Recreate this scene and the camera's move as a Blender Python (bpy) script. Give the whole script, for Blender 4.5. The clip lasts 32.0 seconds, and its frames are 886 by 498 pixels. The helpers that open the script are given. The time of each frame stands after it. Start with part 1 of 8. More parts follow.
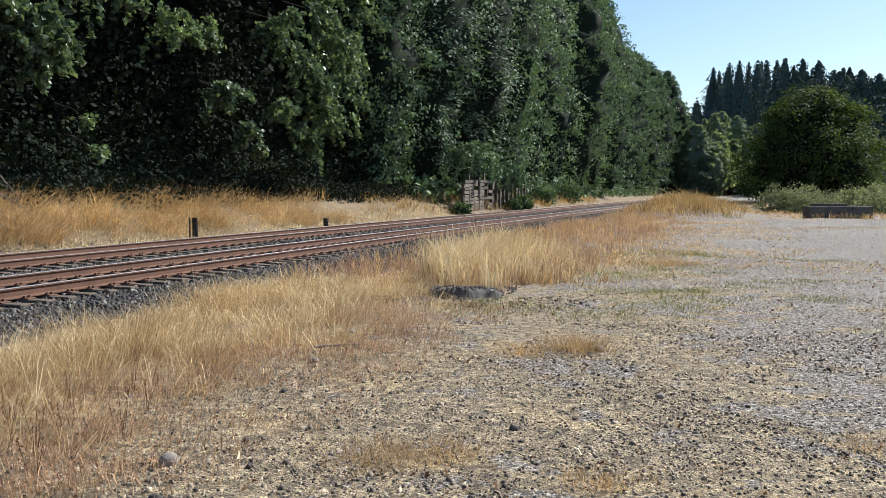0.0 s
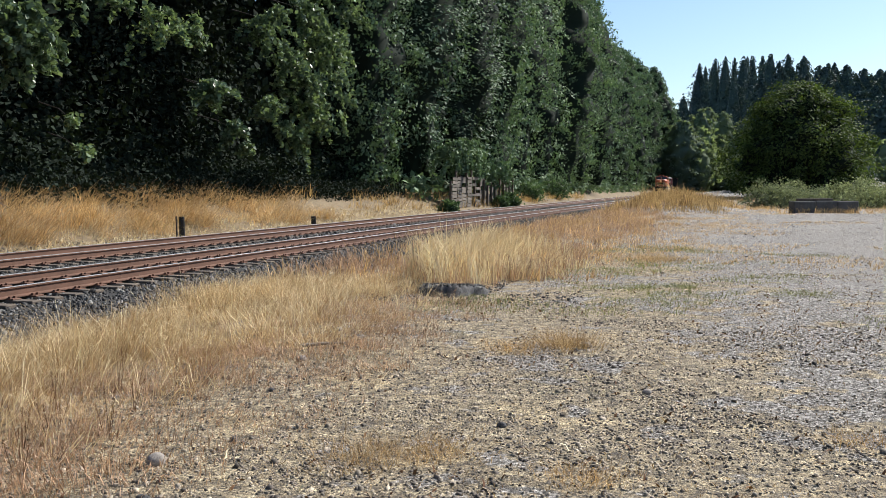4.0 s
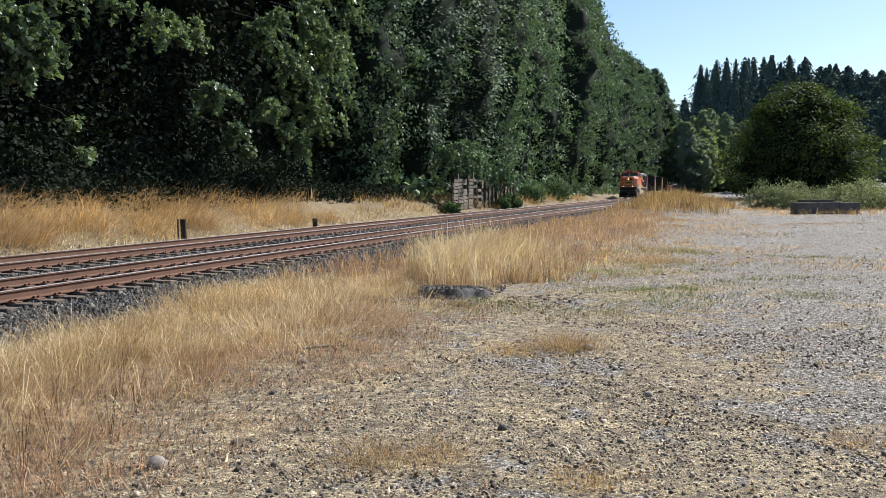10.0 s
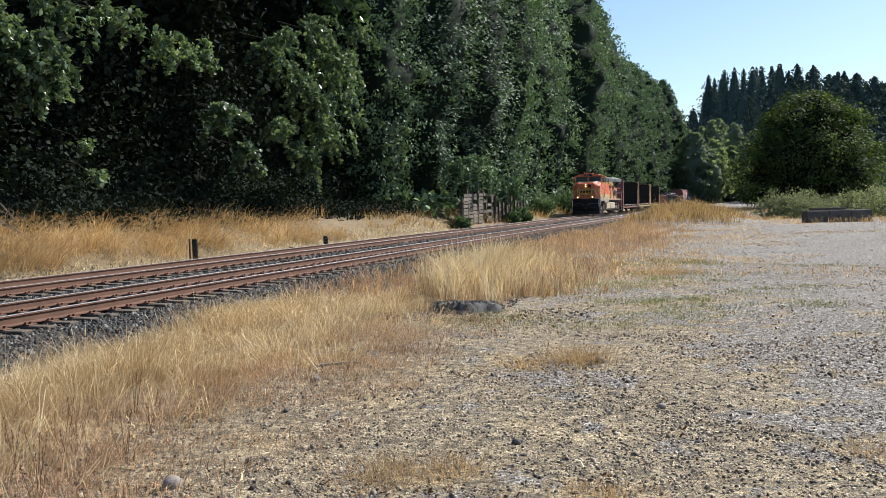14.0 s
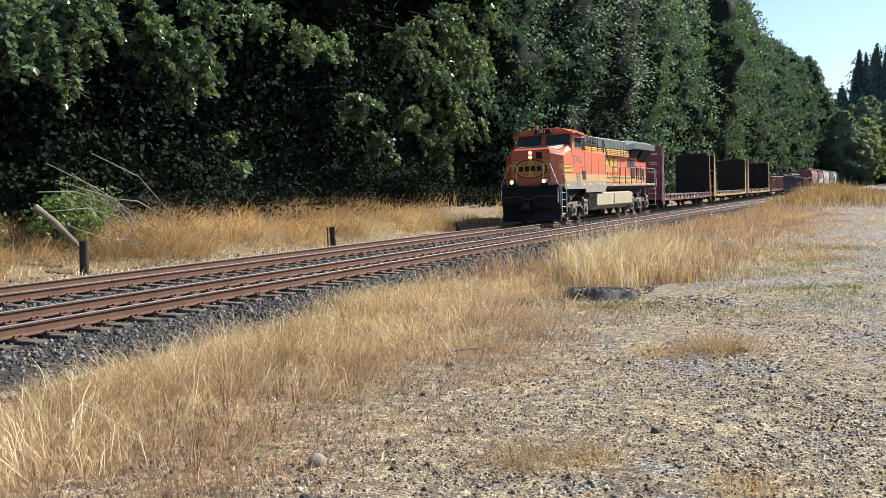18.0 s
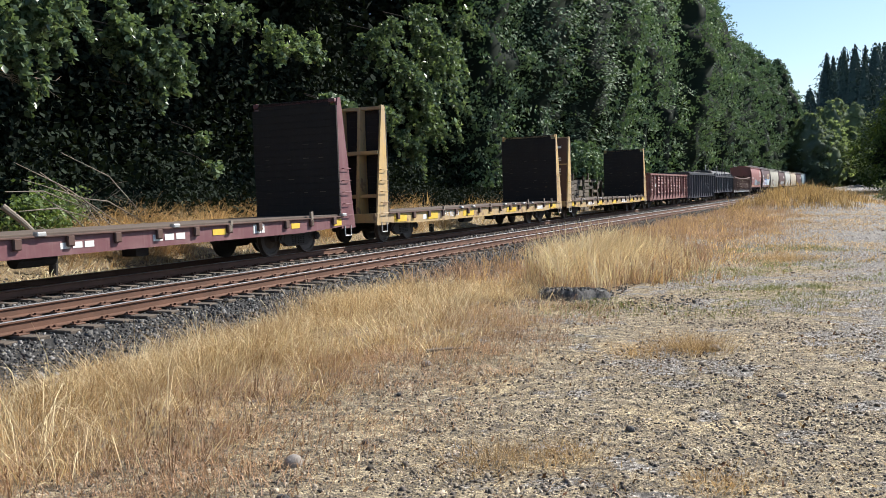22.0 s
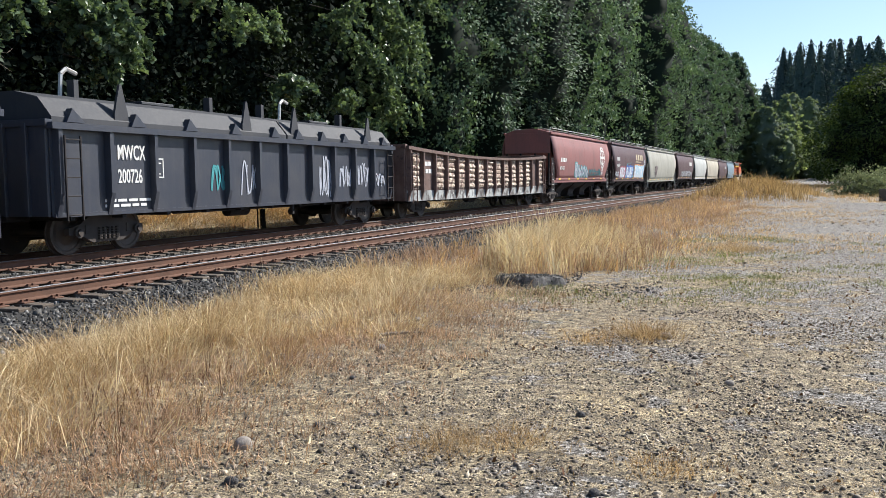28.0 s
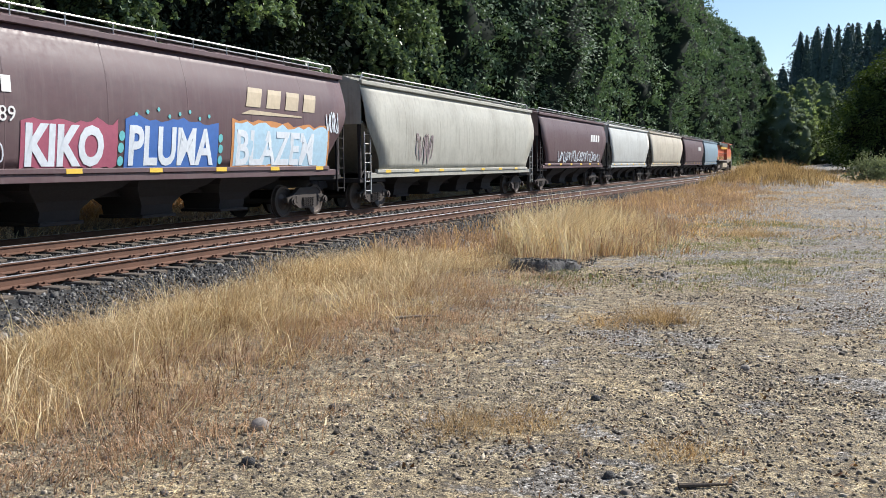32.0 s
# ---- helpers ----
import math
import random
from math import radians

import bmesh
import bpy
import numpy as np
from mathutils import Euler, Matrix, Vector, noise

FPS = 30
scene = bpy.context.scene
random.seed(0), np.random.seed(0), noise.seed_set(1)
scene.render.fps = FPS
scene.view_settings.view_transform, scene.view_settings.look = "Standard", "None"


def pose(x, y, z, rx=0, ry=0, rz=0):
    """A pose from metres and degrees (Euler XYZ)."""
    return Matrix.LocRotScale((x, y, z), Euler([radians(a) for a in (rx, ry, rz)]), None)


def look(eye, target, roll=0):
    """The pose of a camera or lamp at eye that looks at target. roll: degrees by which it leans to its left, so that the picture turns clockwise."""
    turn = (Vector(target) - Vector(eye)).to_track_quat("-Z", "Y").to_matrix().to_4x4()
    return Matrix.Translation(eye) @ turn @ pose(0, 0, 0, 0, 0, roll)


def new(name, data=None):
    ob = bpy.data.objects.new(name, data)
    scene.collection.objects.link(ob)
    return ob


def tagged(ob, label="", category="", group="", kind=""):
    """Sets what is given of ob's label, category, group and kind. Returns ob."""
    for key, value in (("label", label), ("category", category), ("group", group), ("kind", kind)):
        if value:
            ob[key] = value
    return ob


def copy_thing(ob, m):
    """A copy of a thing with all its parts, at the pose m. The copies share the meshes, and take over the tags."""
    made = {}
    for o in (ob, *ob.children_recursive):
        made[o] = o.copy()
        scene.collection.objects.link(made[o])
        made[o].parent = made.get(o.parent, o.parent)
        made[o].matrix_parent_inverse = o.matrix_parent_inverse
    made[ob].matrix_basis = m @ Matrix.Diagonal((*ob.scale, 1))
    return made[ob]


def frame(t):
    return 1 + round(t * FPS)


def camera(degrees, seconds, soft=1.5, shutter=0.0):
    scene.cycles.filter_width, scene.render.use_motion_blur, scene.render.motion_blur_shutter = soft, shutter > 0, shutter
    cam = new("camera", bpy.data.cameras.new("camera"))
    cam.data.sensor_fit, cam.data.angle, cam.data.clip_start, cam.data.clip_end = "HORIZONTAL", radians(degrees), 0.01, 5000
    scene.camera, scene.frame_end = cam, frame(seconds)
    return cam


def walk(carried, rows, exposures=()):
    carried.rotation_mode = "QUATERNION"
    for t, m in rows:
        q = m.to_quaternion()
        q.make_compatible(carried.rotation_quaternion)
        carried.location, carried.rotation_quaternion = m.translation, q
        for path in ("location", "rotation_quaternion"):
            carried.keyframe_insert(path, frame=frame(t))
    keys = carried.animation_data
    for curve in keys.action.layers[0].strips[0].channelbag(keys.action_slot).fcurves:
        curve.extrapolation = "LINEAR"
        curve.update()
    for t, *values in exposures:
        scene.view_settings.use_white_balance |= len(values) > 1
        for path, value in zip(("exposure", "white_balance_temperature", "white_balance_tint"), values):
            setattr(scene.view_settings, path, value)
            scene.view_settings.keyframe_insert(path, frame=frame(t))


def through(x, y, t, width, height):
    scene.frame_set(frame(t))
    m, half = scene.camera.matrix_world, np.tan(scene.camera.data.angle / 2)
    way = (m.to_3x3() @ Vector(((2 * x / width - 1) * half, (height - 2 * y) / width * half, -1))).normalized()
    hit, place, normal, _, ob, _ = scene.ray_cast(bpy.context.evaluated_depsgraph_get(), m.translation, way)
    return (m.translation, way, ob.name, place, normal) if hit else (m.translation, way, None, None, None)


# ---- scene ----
cam = camera(52.94, 32.0, soft=0.5)

# seconds, eye x y z, heading to the right of +y, tilt up, lean (degrees)
VIEW = [
    (0, 0.004, 0.029, 1.598, 0.00, -3.69, 0.15),
    (0.5, 0.007, 0.022, 1.606, 0.12, -3.73, -0.05),
    (1, 0.009, 0.025, 1.600, 0.30, -3.62, -0.11),
    (1.5, 0.005, 0.028, 1.601, 0.31, -3.62, 0.02),
    (2, 0.009, 0.026, 1.602, 0.37, -3.86, -0.06),
    (2.5, 0.007, 0.027, 1.603, 0.73, -4.10, -0.05),
    (3, 0.015, 0.029, 1.603, 0.79, -4.10, -0.20),
    (3.5, 0.016, 0.024, 1.602, 0.83, -3.98, -0.21),
    (5.5, 0.013, 0.024, 1.604, 0.30, -3.79, -0.17),
    (6, 0.017, 0.028, 1.602, 0.29, -3.84, -0.19),
    (6.5, 0.016, 0.018, 1.603, 0.21, -3.75, -0.12),
    (7, 0.016, 0.018, 1.604, 0.12, -3.65, -0.20),
    (7.5, 0.026, 0.015, 1.605, 0.32, -3.77, -0.42),
    (8, 0.028, 0.023, 1.604, 0.73, -4.12, -0.42),
    (8.5, 0.034, 0.021, 1.606, 0.84, -4.37, -0.51),
    (9, 0.029, 0.027, 1.607, 0.90, -4.34, -0.44),
    (9.5, 0.025, 0.024, 1.605, 0.86, -4.07, -0.48),
    (10, 0.023, 0.027, 1.607, 0.65, -3.75, -0.33),
    (10.5, 0.013, 0.009, 1.608, 0.29, -2.93, -0.21),
    (11, 0.007, 0.008, 1.607, 0.05, -2.44, -0.19),
    (11.5, 0.004, 0.010, 1.607, -0.14, -2.31, -0.19),
    (12, 0.004, 0.004, 1.607, -0.59, -2.19, -0.34),
    (12.5, -0.007, -0.020, 1.603, -1.66, -2.26, -0.27),
    (13, 0.000, -0.020, 1.610, -0.88, -2.01, -0.65),
    (13.5, 0.022, -0.003, 1.613, -0.02, -2.36, -1.41),
    (15.5, 0.031, 0.002, 1.605, -0.59, -3.44, -1.62),
    (16, 0.026, -0.003, 1.606, -1.30, -3.54, -1.64),
    (16.5, 0.022, -0.004, 1.608, -2.27, -3.50, -1.77),
    (17, 0.016, -0.009, 1.608, -3.67, -3.49, -1.95),
    (17.5, 0.002, -0.003, 1.606, -5.96, -3.52, -1.99),
    (18, -0.002, -0.010, 1.604, -8.51, -3.35, -2.11),
    (18.5, -0.016, -0.015, 1.601, -11.28, -3.13, -1.99),
    (19, -0.034, -0.013, 1.591, -14.67, -3.04, -1.82),
    (19.5, -0.055, -0.014, 1.583, -16.26, -3.03, -1.77),
    (20, -0.054, -0.015, 1.589, -14.28, -2.91, -2.23),
    (20.5, -0.040, -0.019, 1.579, -11.77, -2.70, -2.40),
    (21, -0.039, -0.011, 1.565, -10.40, -2.70, -2.55),
    (21.5, -0.020, -0.030, 1.592, -8.79, -2.98, -2.37),
    (22, -0.024, -0.024, 1.603, -6.76, -3.37, -2.00),
    (22.5, -0.006, -0.035, 1.598, -5.69, -3.46, -2.11),
    (23, -0.012, -0.032, 1.591, -5.20, -3.36, -1.51),
    (23.5, -0.019, -0.019, 1.597, -4.22, -3.58, -0.78),
    (24, -0.015, -0.018, 1.605, -3.44, -3.86, -0.73),
    (24.5, -0.018, -0.013, 1.611, -3.18, -4.03, -0.75),
    (25, -0.012, -0.005, 1.606, -3.44, -4.29, -1.20),
    (25.5, -0.004, -0.007, 1.597, -3.66, -4.07, -1.31),
    (27.5, -0.011, -0.014, 1.604, -4.07, -4.23, -0.67),
    (28, -0.001, -0.013, 1.595, -4.13, -4.40, -0.76),
    (28.5, 0.015, -0.018, 1.588, -4.29, -4.61, -0.87),
    (29, 0.003, -0.009, 1.595, -4.74, -4.88, -0.53),
    (29.5, -0.000, -0.007, 1.604, -4.63, -4.89, -0.63),
    (30, -0.006, -0.007, 1.596, -4.94, -4.87, -0.49),
    (30.5, -0.003, -0.013, 1.586, -5.32, -5.25, -0.42),
    (31, -0.006, -0.009, 1.587, -5.12, -5.42, -0.44),
    (31.5, -0.004, -0.015, 1.586, -4.85, -5.38, -0.73),
    (32, -0.018, -0.015, 1.581, -4.98, -5.34, -0.67),
]


def view_pose(x, y, z, heading, tilt, lean):
    return pose(x, y, z, 90 + tilt, 0, -heading) @ pose(0, 0, 0, 0, 0, lean)


# seconds, stops, kelvin, tint
LIGHT_METER = [(0, 0.46, 6250, 10), (12, 0.46, 6250, 10), (16, 0.50, 6250, 10), (19, 0.72, 6350, 10), (20.3, 0.72, 6350, 10), (21.2, 0.56, 6350, 10), (23, 0.54, 6300, 10), (28, 0.48, 6250, 10), (32, 0.36, 6200, 10)]
walk(cam, [(r[0], view_pose(*r[1:])) for r in VIEW], LIGHT_METER)

# ---- daylight ----
SUN_HEADING, SUN_HEIGHT = 54.0, 41.0
world = bpy.data.worlds.new("sky")
scene.world = world
world.use_nodes = True
wt = world.node_tree
sky = wt.nodes.new("ShaderNodeTexSky")
sky.sky_type, sky.sun_disc = "NISHITA", False
sky.sun_elevation, sky.sun_rotation = radians(SUN_HEIGHT), radians(SUN_HEADING)
sky.air_density, sky.dust_density, sky.ozone_density = 1.0, 0.5, 3.0
wt.links.new(sky.outputs[0], wt.nodes["Background"].inputs[0])
wt.nodes["Background"].inputs[1].default_value = 0.104
sun = new("sun", bpy.data.lights.new("sun", "SUN"))
sun.data.energy, sun.data.angle, sun.data.color = 5.9, radians(0.53), (1.0, 0.94, 0.85)
a, e = radians(SUN_HEADING), radians(SUN_HEIGHT)
SUN_WAY = Vector((math.sin(a) * math.cos(e), math.cos(a) * math.cos(e), math.sin(e)))
sun.matrix_world = look(SUN_WAY * 200, (0, 0, 0))

# ---- the line of the two tracks ----
HEAD = radians(17.10)
CS, SN = math.cos(HEAD), math.sin(HEAD)
RAIL_TOP = 0.14
KNOT_S = [-400, -60, 0, 40, 80, 120, 170, 220, 270, 320, 400, 520, 700]
KNOT_Q = [15.1, 15.05, 14.98, 14.78, 14.22, 13.45, 12.67, 11.64, 10.14, 7.58, 3.6, -4.5, -19.0]


def main_q(s):
    """Distance of the main track's centre from the camera's line along the railway."""
    n = len(KNOT_S)
    i = 0
    while i < n - 2 and s > KNOT_S[i + 1]:
        i += 1

    def slope(j):
        lo, hi = max(j - 1, 0), min(j + 1, n - 1)
        return (KNOT_Q[hi] - KNOT_Q[lo]) / (KNOT_S[hi] - KNOT_S[lo])
    h = KNOT_S[i + 1] - KNOT_S[i]
    u = (s - KNOT_S[i]) / h
    return (KNOT_Q[i] * (1 + 2 * u) * (1 - u) ** 2 + slope(i) * h * u * (1 - u) ** 2
            + KNOT_Q[i + 1] * u * u * (3 - 2 * u) + slope(i + 1) * h * u * u * (u - 1))


def siding_q(s):
    k = min(max(s, 0.0), 90.0)
    return main_q(s) - 4.07 - 0.00012 * k * k


def sq(s, q, z=0.0):
    return Vector((-q * CS + s * SN, q * SN + s * CS, z))


def s_of(x, y):
    return x * SN + y * CS, -x * CS + y * SN


def smooth(a, b, x):
    t = min(max((x - a) / (b - a), 0.0), 1.0)
    return t * t * (3 - 2 * t)


def ground_z(s, q):
    """Height of the ground: level yard, raised ballast bed, ditch, bank and an added wooded hillside."""
    m = main_q(min(max(s, -400), 700))
    d = q - m
    z = 0.05 * noise.noise(Vector((s * 0.25, q * 0.25, 0))) + 0.02 * noise.noise(Vector((s * 0.9, q * 0.9, 4)))
    near = smooth(-7.6, -6.5, d) * (1 - smooth(2.1, 3.0, d))
    low = -0.12 * smooth(-10.5, -8.0, d)
    z = z + low * (1 - near) - 0.02 * near
    z = z * (1 - near) + near * -0.095
    # bank beyond the ditch
    if d > 2.4:
        bank = 0.15 + 1.25 * smooth(3.2, 7.5, d) + 0.25 * noise.noise(Vector((s * 0.15, q * 0.2, 9)))
        z = z * (1 - smooth(2.6, 4.0, d)) + bank * smooth(2.6, 4.0, d)
        # rise added behind the edge trees, blocking light from beyond the wood
        z += 15 * smooth(10.0, 27.0, d) + 14 * smooth(26, 90, d)
    # grassy mound beside the line, and the far hill
    u, v = (s - 66) / 9.0, (q - 2.2) / 3.2
    z += 0.95 * math.exp(-u * u - v * v)
    far = math.hypot(s, q)
    if far > 70 and d < 0:
        z += 0.5 * smooth(70, 110, far) * (1 - smooth(-12, -6, d))
    x, y = -q * CS + s * SN, q * SN + s * CS
    if far > 230 and d < -10:
        z += 24 * smooth(230, 400, far) * (1 - smooth(-60, -10, d))
    return z


def ground_at(x, y):
    return ground_z(*s_of(x, y))


# ---- materials ----
def nodes_of(name):
    m = bpy.data.materials.new(name)
    m.use_nodes = True
    t = m.node_tree
    return m, t, t.nodes, t.links, t.nodes["Principled BSDF"]


def noise_tex(t, vec, scale, detail=6.0, rough=0.6):
    n = t.nodes.new("ShaderNodeTexNoise")
    n.inputs["Scale"].default_value, n.inputs["Detail"].default_value, n.inputs["Roughness"].default_value = scale, detail, rough
    if vec is not None:
        t.links.new(vec, n.inputs["Vector"])
    return n.outputs["Fac"]


def ramp(t, fac, stops):
    r = t.nodes.new("ShaderNodeValToRGB")
    t.links.new(fac, r.inputs[0])
    while len(r.color_ramp.elements) < len(stops):
        r.color_ramp.elements.new(0.5)
    for el, (p, c) in zip(r.color_ramp.elements, stops):
        el.position, el.color = p, (*c, 1) if len(c) == 3 else c
    return r.outputs[0]


def mix(t, fac, a, b, kind="MIX"):
    m = t.nodes.new("ShaderNodeMix")
    m.data_type, m.blend_type = "RGBA", kind
    for sock, v in ((m.inputs[0], fac), (m.inputs[6], a), (m.inputs[7], b)):
        if isinstance(v, (int, float)):
            sock.default_value = v
        elif isinstance(v, tuple):
            sock.default_value = (*v, 1)
        else:
            t.links.new(v, sock)
    return m.outputs[2]


def bump_in(t, p, height, strength, dist):
    b = t.nodes.new("ShaderNodeBump")
    b.inputs["Strength"].default_value, b.inputs["Distance"].default_value = strength, dist
    t.links.new(height, b.inputs["Height"])
    t.links.new(b.outputs[0], p.inputs["Normal"])


def paint(name, base, dirt=(0.10, 0.08, 0.06), amount=0.45, rough=0.5, metal=0.0, scale=1.3, bump=0.15, streak=True, rust=None, vary=0.0, rust_at=0.58):
    """Weathered coating: two scales of grime, streaks running down, a little relief."""
    m, t, N, L, p = nodes_of(name)
    co = N.new("ShaderNodeTexCoord").outputs["Object"]
    mp = N.new("ShaderNodeMapping")
    L.new(co, mp.inputs[0])
    mp.inputs["Scale"].default_value = (5.0, 5.0, 0.35) if streak else (1, 1, 1)
    big, fine, run = noise_tex(t, co, scale), noise_tex(t, co, scale * 14), noise_tex(t, mp.outputs[0], 1.6)
    f1 = ramp(t, big, [(0.42, (0, 0, 0)), (0.75, (amount,) * 3)])
    f2 = ramp(t, run, [(0.5, (0, 0, 0)), (0.8, (amount * 0.9,) * 3)])
    c = mix(t, f1, base, dirt)
    c = mix(t, f2, c, dirt)
    c = mix(t, 0.25, c, mix(t, 1.0, c, ramp(t, fine, [(0.3, (0.55, 0.55, 0.55)), (0.7, (1.25, 1.25, 1.25))]), "MULTIPLY"))
    if rust:
        c = mix(t, ramp(t, noise_tex(t, co, scale * 2.3), [(rust_at, (0, 0, 0)), (rust_at + 0.07, (0.85, 0.85, 0.85))]), c, rust)
    if vary:
        rnd = N.new("ShaderNodeObjectInfo").outputs["Random"]
        c = mix(t, 1.0, c, ramp(t, rnd, [(0.0, (1 - vary,) * 3), (1.0, (1 + vary,) * 3)]), "MULTIPLY")
    L.new(c, p.inputs["Base Color"])
    p.inputs["Metallic"].default_value = metal
    L.new(ramp(t, fine, [(0.2, (rough - 0.12,) * 3), (0.8, (rough + 0.15,) * 3)]), p.inputs["Roughness"])
    bump_in(t, p, fine, bump, 0.01)
    return m


def plain(name, c, rough=0.6, metal=0.0, glow=0.0):
    m, t, N, L, p = nodes_of(name)
    p.inputs["Base Color"].default_value, p.inputs["Roughness"].default_value, p.inputs["Metallic"].default_value = (*c, 1), rough, metal
    if glow:
        p.inputs["Emission Color"].default_value, p.inputs["Emission Strength"].default_value = (*c, 1), glow
    else:
        co = N.new("ShaderNodeTexCoord").outputs["Object"]
        f = noise_tex(t, co, 9)
        L.new(mix(t, f, tuple(k * 0.75 for k in c), tuple(min(1, k * 1.2) for k in c)), p.inputs["Base Color"])
    return m


def leafy(name, dark, light, gloss=0.45, through=0.35, tint=(1.0, 1.0, 0.45)):
    """Leaves: each with a shade of its own, thin enough for the sun to glow through."""
    m, t, N, L, p = nodes_of(name)
    rnd = N.new("ShaderNodeNewGeometry").outputs["Random Per Island"]
    co = N.new("ShaderNodeTexCoord").outputs["Object"]
    c = ramp(t, rnd, [(0.0, dark), (0.75, light), (1.0, tuple(min(1, k * 1.35) for k in light))])
    c = mix(t, ramp(t, noise_tex(t, co, 0.35), [(0.35, (0, 0, 0)), (0.7, (0.55, 0.55, 0.55))]), c, dark)
    tree = N.new("ShaderNodeObjectInfo").outputs["Random"]
    c = mix(t, 1.0, c, ramp(t, tree, [(0.0, (0.78, 0.80, 0.84)), (1.0, (1.2, 1.18, 1.1))]), "MULTIPLY")
    L.new(c, p.inputs["Base Color"])
    p.inputs["Roughness"].default_value = gloss
    p.inputs["Specular IOR Level"].default_value = 0.3 if gloss < 0.7 else 0.12
    tr = N.new("ShaderNodeBsdfTranslucent")
    L.new(mix(t, 1.0, c, tint, "MULTIPLY"), tr.inputs[0])
    ms = N.new("ShaderNodeMixShader")
    ms.inputs[0].default_value = through
    L.new(p.outputs[0], ms.inputs[1])
    L.new(tr.outputs[0], ms.inputs[2])
    L.new(ms.outputs[0], N["Material Output"].inputs[0])
    return m


def stone(name, lo, hi, rough=0.85, mid=0.5):
    m, t, N, L, p = nodes_of(name)
    rnd = N.new("ShaderNodeNewGeometry").outputs["Random Per Island"]
    co = N.new("ShaderNodeTexCoord").outputs["Object"]
    f = noise_tex(t, co, 60)
    c = ramp(t, rnd, [(0.0, lo), (0.7, tuple(a + (b - a) * mid for a, b in zip(lo, hi))), (1.0, hi)])
    L.new(mix(t, 1.0, c, ramp(t, f, [(0.3, (0.7, 0.7, 0.7)), (0.7, (1.2, 1.2, 1.2))]), "MULTIPLY"), p.inputs["Base Color"])
    p.inputs["Roughness"].default_value = rough
    bump_in(t, p, f, 0.3, 0.01)
    return m


def cells(t, vec, scale):
    """A random value for each chip of a broken surface."""
    v = t.nodes.new("ShaderNodeTexVoronoi")
    v.inputs["Scale"].default_value = scale
    t.links.new(vec, v.inputs["Vector"])
    s = t.nodes.new("ShaderNodeSeparateColor")
    t.links.new(v.outputs["Color"], s.inputs[0])
    return s.outputs[0], v.outputs["Distance"]


def ground_material():
    m, t, N, L, p = nodes_of("ground")
    co = N.new("ShaderNodeTexCoord").outputs["Object"]
    sep = N.new("ShaderNodeSeparateXYZ")
    L.new(co, sep.inputs[0])
    chip, gap = cells(t, co, 44)
    crumb, _ = cells(t, co, 105)
    straw = ramp(t, noise_tex(t, co, 9), [(0.32, (0.10, 0.078, 0.052)), (0.50, (0.315, 0.25, 0.155)), (0.68, (0.585, 0.485, 0.315))])
    straw = mix(t, 0.8, straw, mix(t, 1.0, straw, ramp(t, crumb, [(0.0, (0.15, 0.14, 0.13)), (0.5, (0.95, 0.95, 0.95)), (1.0, (1.7, 1.7, 1.6))]), "MULTIPLY"))
    grit = ramp(t, chip, [(0.0, (0.03, 0.026, 0.022)), (0.4, (0.175, 0.162, 0.145)), (0.75, (0.37, 0.345, 0.31)), (1.0, (0.56, 0.525, 0.475))])
    grit = mix(t, 0.6, grit, mix(t, 1.0, grit, ramp(t, crumb, [(0.0, (0.45, 0.45, 0.45)), (1.0, (1.5, 1.5, 1.5))]), "MULTIPLY"))
    big, mid, fine = noise_tex(t, co, 0.35), noise_tex(t, co, 2.2), noise_tex(t, co, 70)
    # more bare gravel towards the drive on the +x side
    add = N.new("ShaderNodeMath")
    add.operation = "MULTIPLY_ADD"
    L.new(sep.outputs[0], add.inputs[0])
    add.inputs[1].default_value = 0.024
    L.new(big, add.inputs[2])
    add2 = N.new("ShaderNodeMath")
    add2.operation = "MULTIPLY_ADD"
    L.new(mid, add2.inputs[0])
    add2.inputs[1].default_value = 0.8
    L.new(add.outputs[0], add2.inputs[2])
    f = ramp(t, add2.outputs[0], [(0.96, (0.05, 0.05, 0.05)), (1.12, (0.95, 0.95, 0.95))])
    # bleached mats of flattened straw, and bare brown earth
    straw = mix(t, ramp(t, noise_tex(t, co, 0.9), [(0.52, (0, 0, 0)), (0.64, (0.65, 0.65, 0.65))]), straw, mix(t, 1.0, straw, (1.45, 1.40, 1.25), "MULTIPLY"))
    straw = mix(t, ramp(t, noise_tex(t, co, 1.6), [(0.56, (0, 0, 0)), (0.66, (0.7, 0.7, 0.7))]), straw, mix(t, 1.0, straw, (0.62, 0.58, 0.55), "MULTIPLY"))
    c = mix(t, f, straw, grit)
    c = mix(t, ramp(t, noise_tex(t, co, 34), [(0.50, (0, 0, 0)), (0.60, (0.8, 0.8, 0.8))]), c, (0.085, 0.071, 0.056))
    c = mix(t, ramp(t, noise_tex(t, co, 0.8), [(0.60, (0, 0, 0)), (0.75, (0.35, 0.35, 0.35))]), c, (0.15, 0.16, 0.065))
    c = mix(t, 0.5, c, mix(t, 1.0, c, ramp(t, fine, [(0.3, (0.45, 0.45, 0.45)), (0.7, (1.5, 1.5, 1.5))]), "MULTIPLY"))
    L.new(c, p.inputs["Base Color"])
    p.inputs["Roughness"].default_value = 0.95
    h = mix(t, 0.5, mix(t, 0.5, noise_tex(t, co, 18), chip), fine)
    bump_in(t, p, h, 1.0, 0.045)
    return m


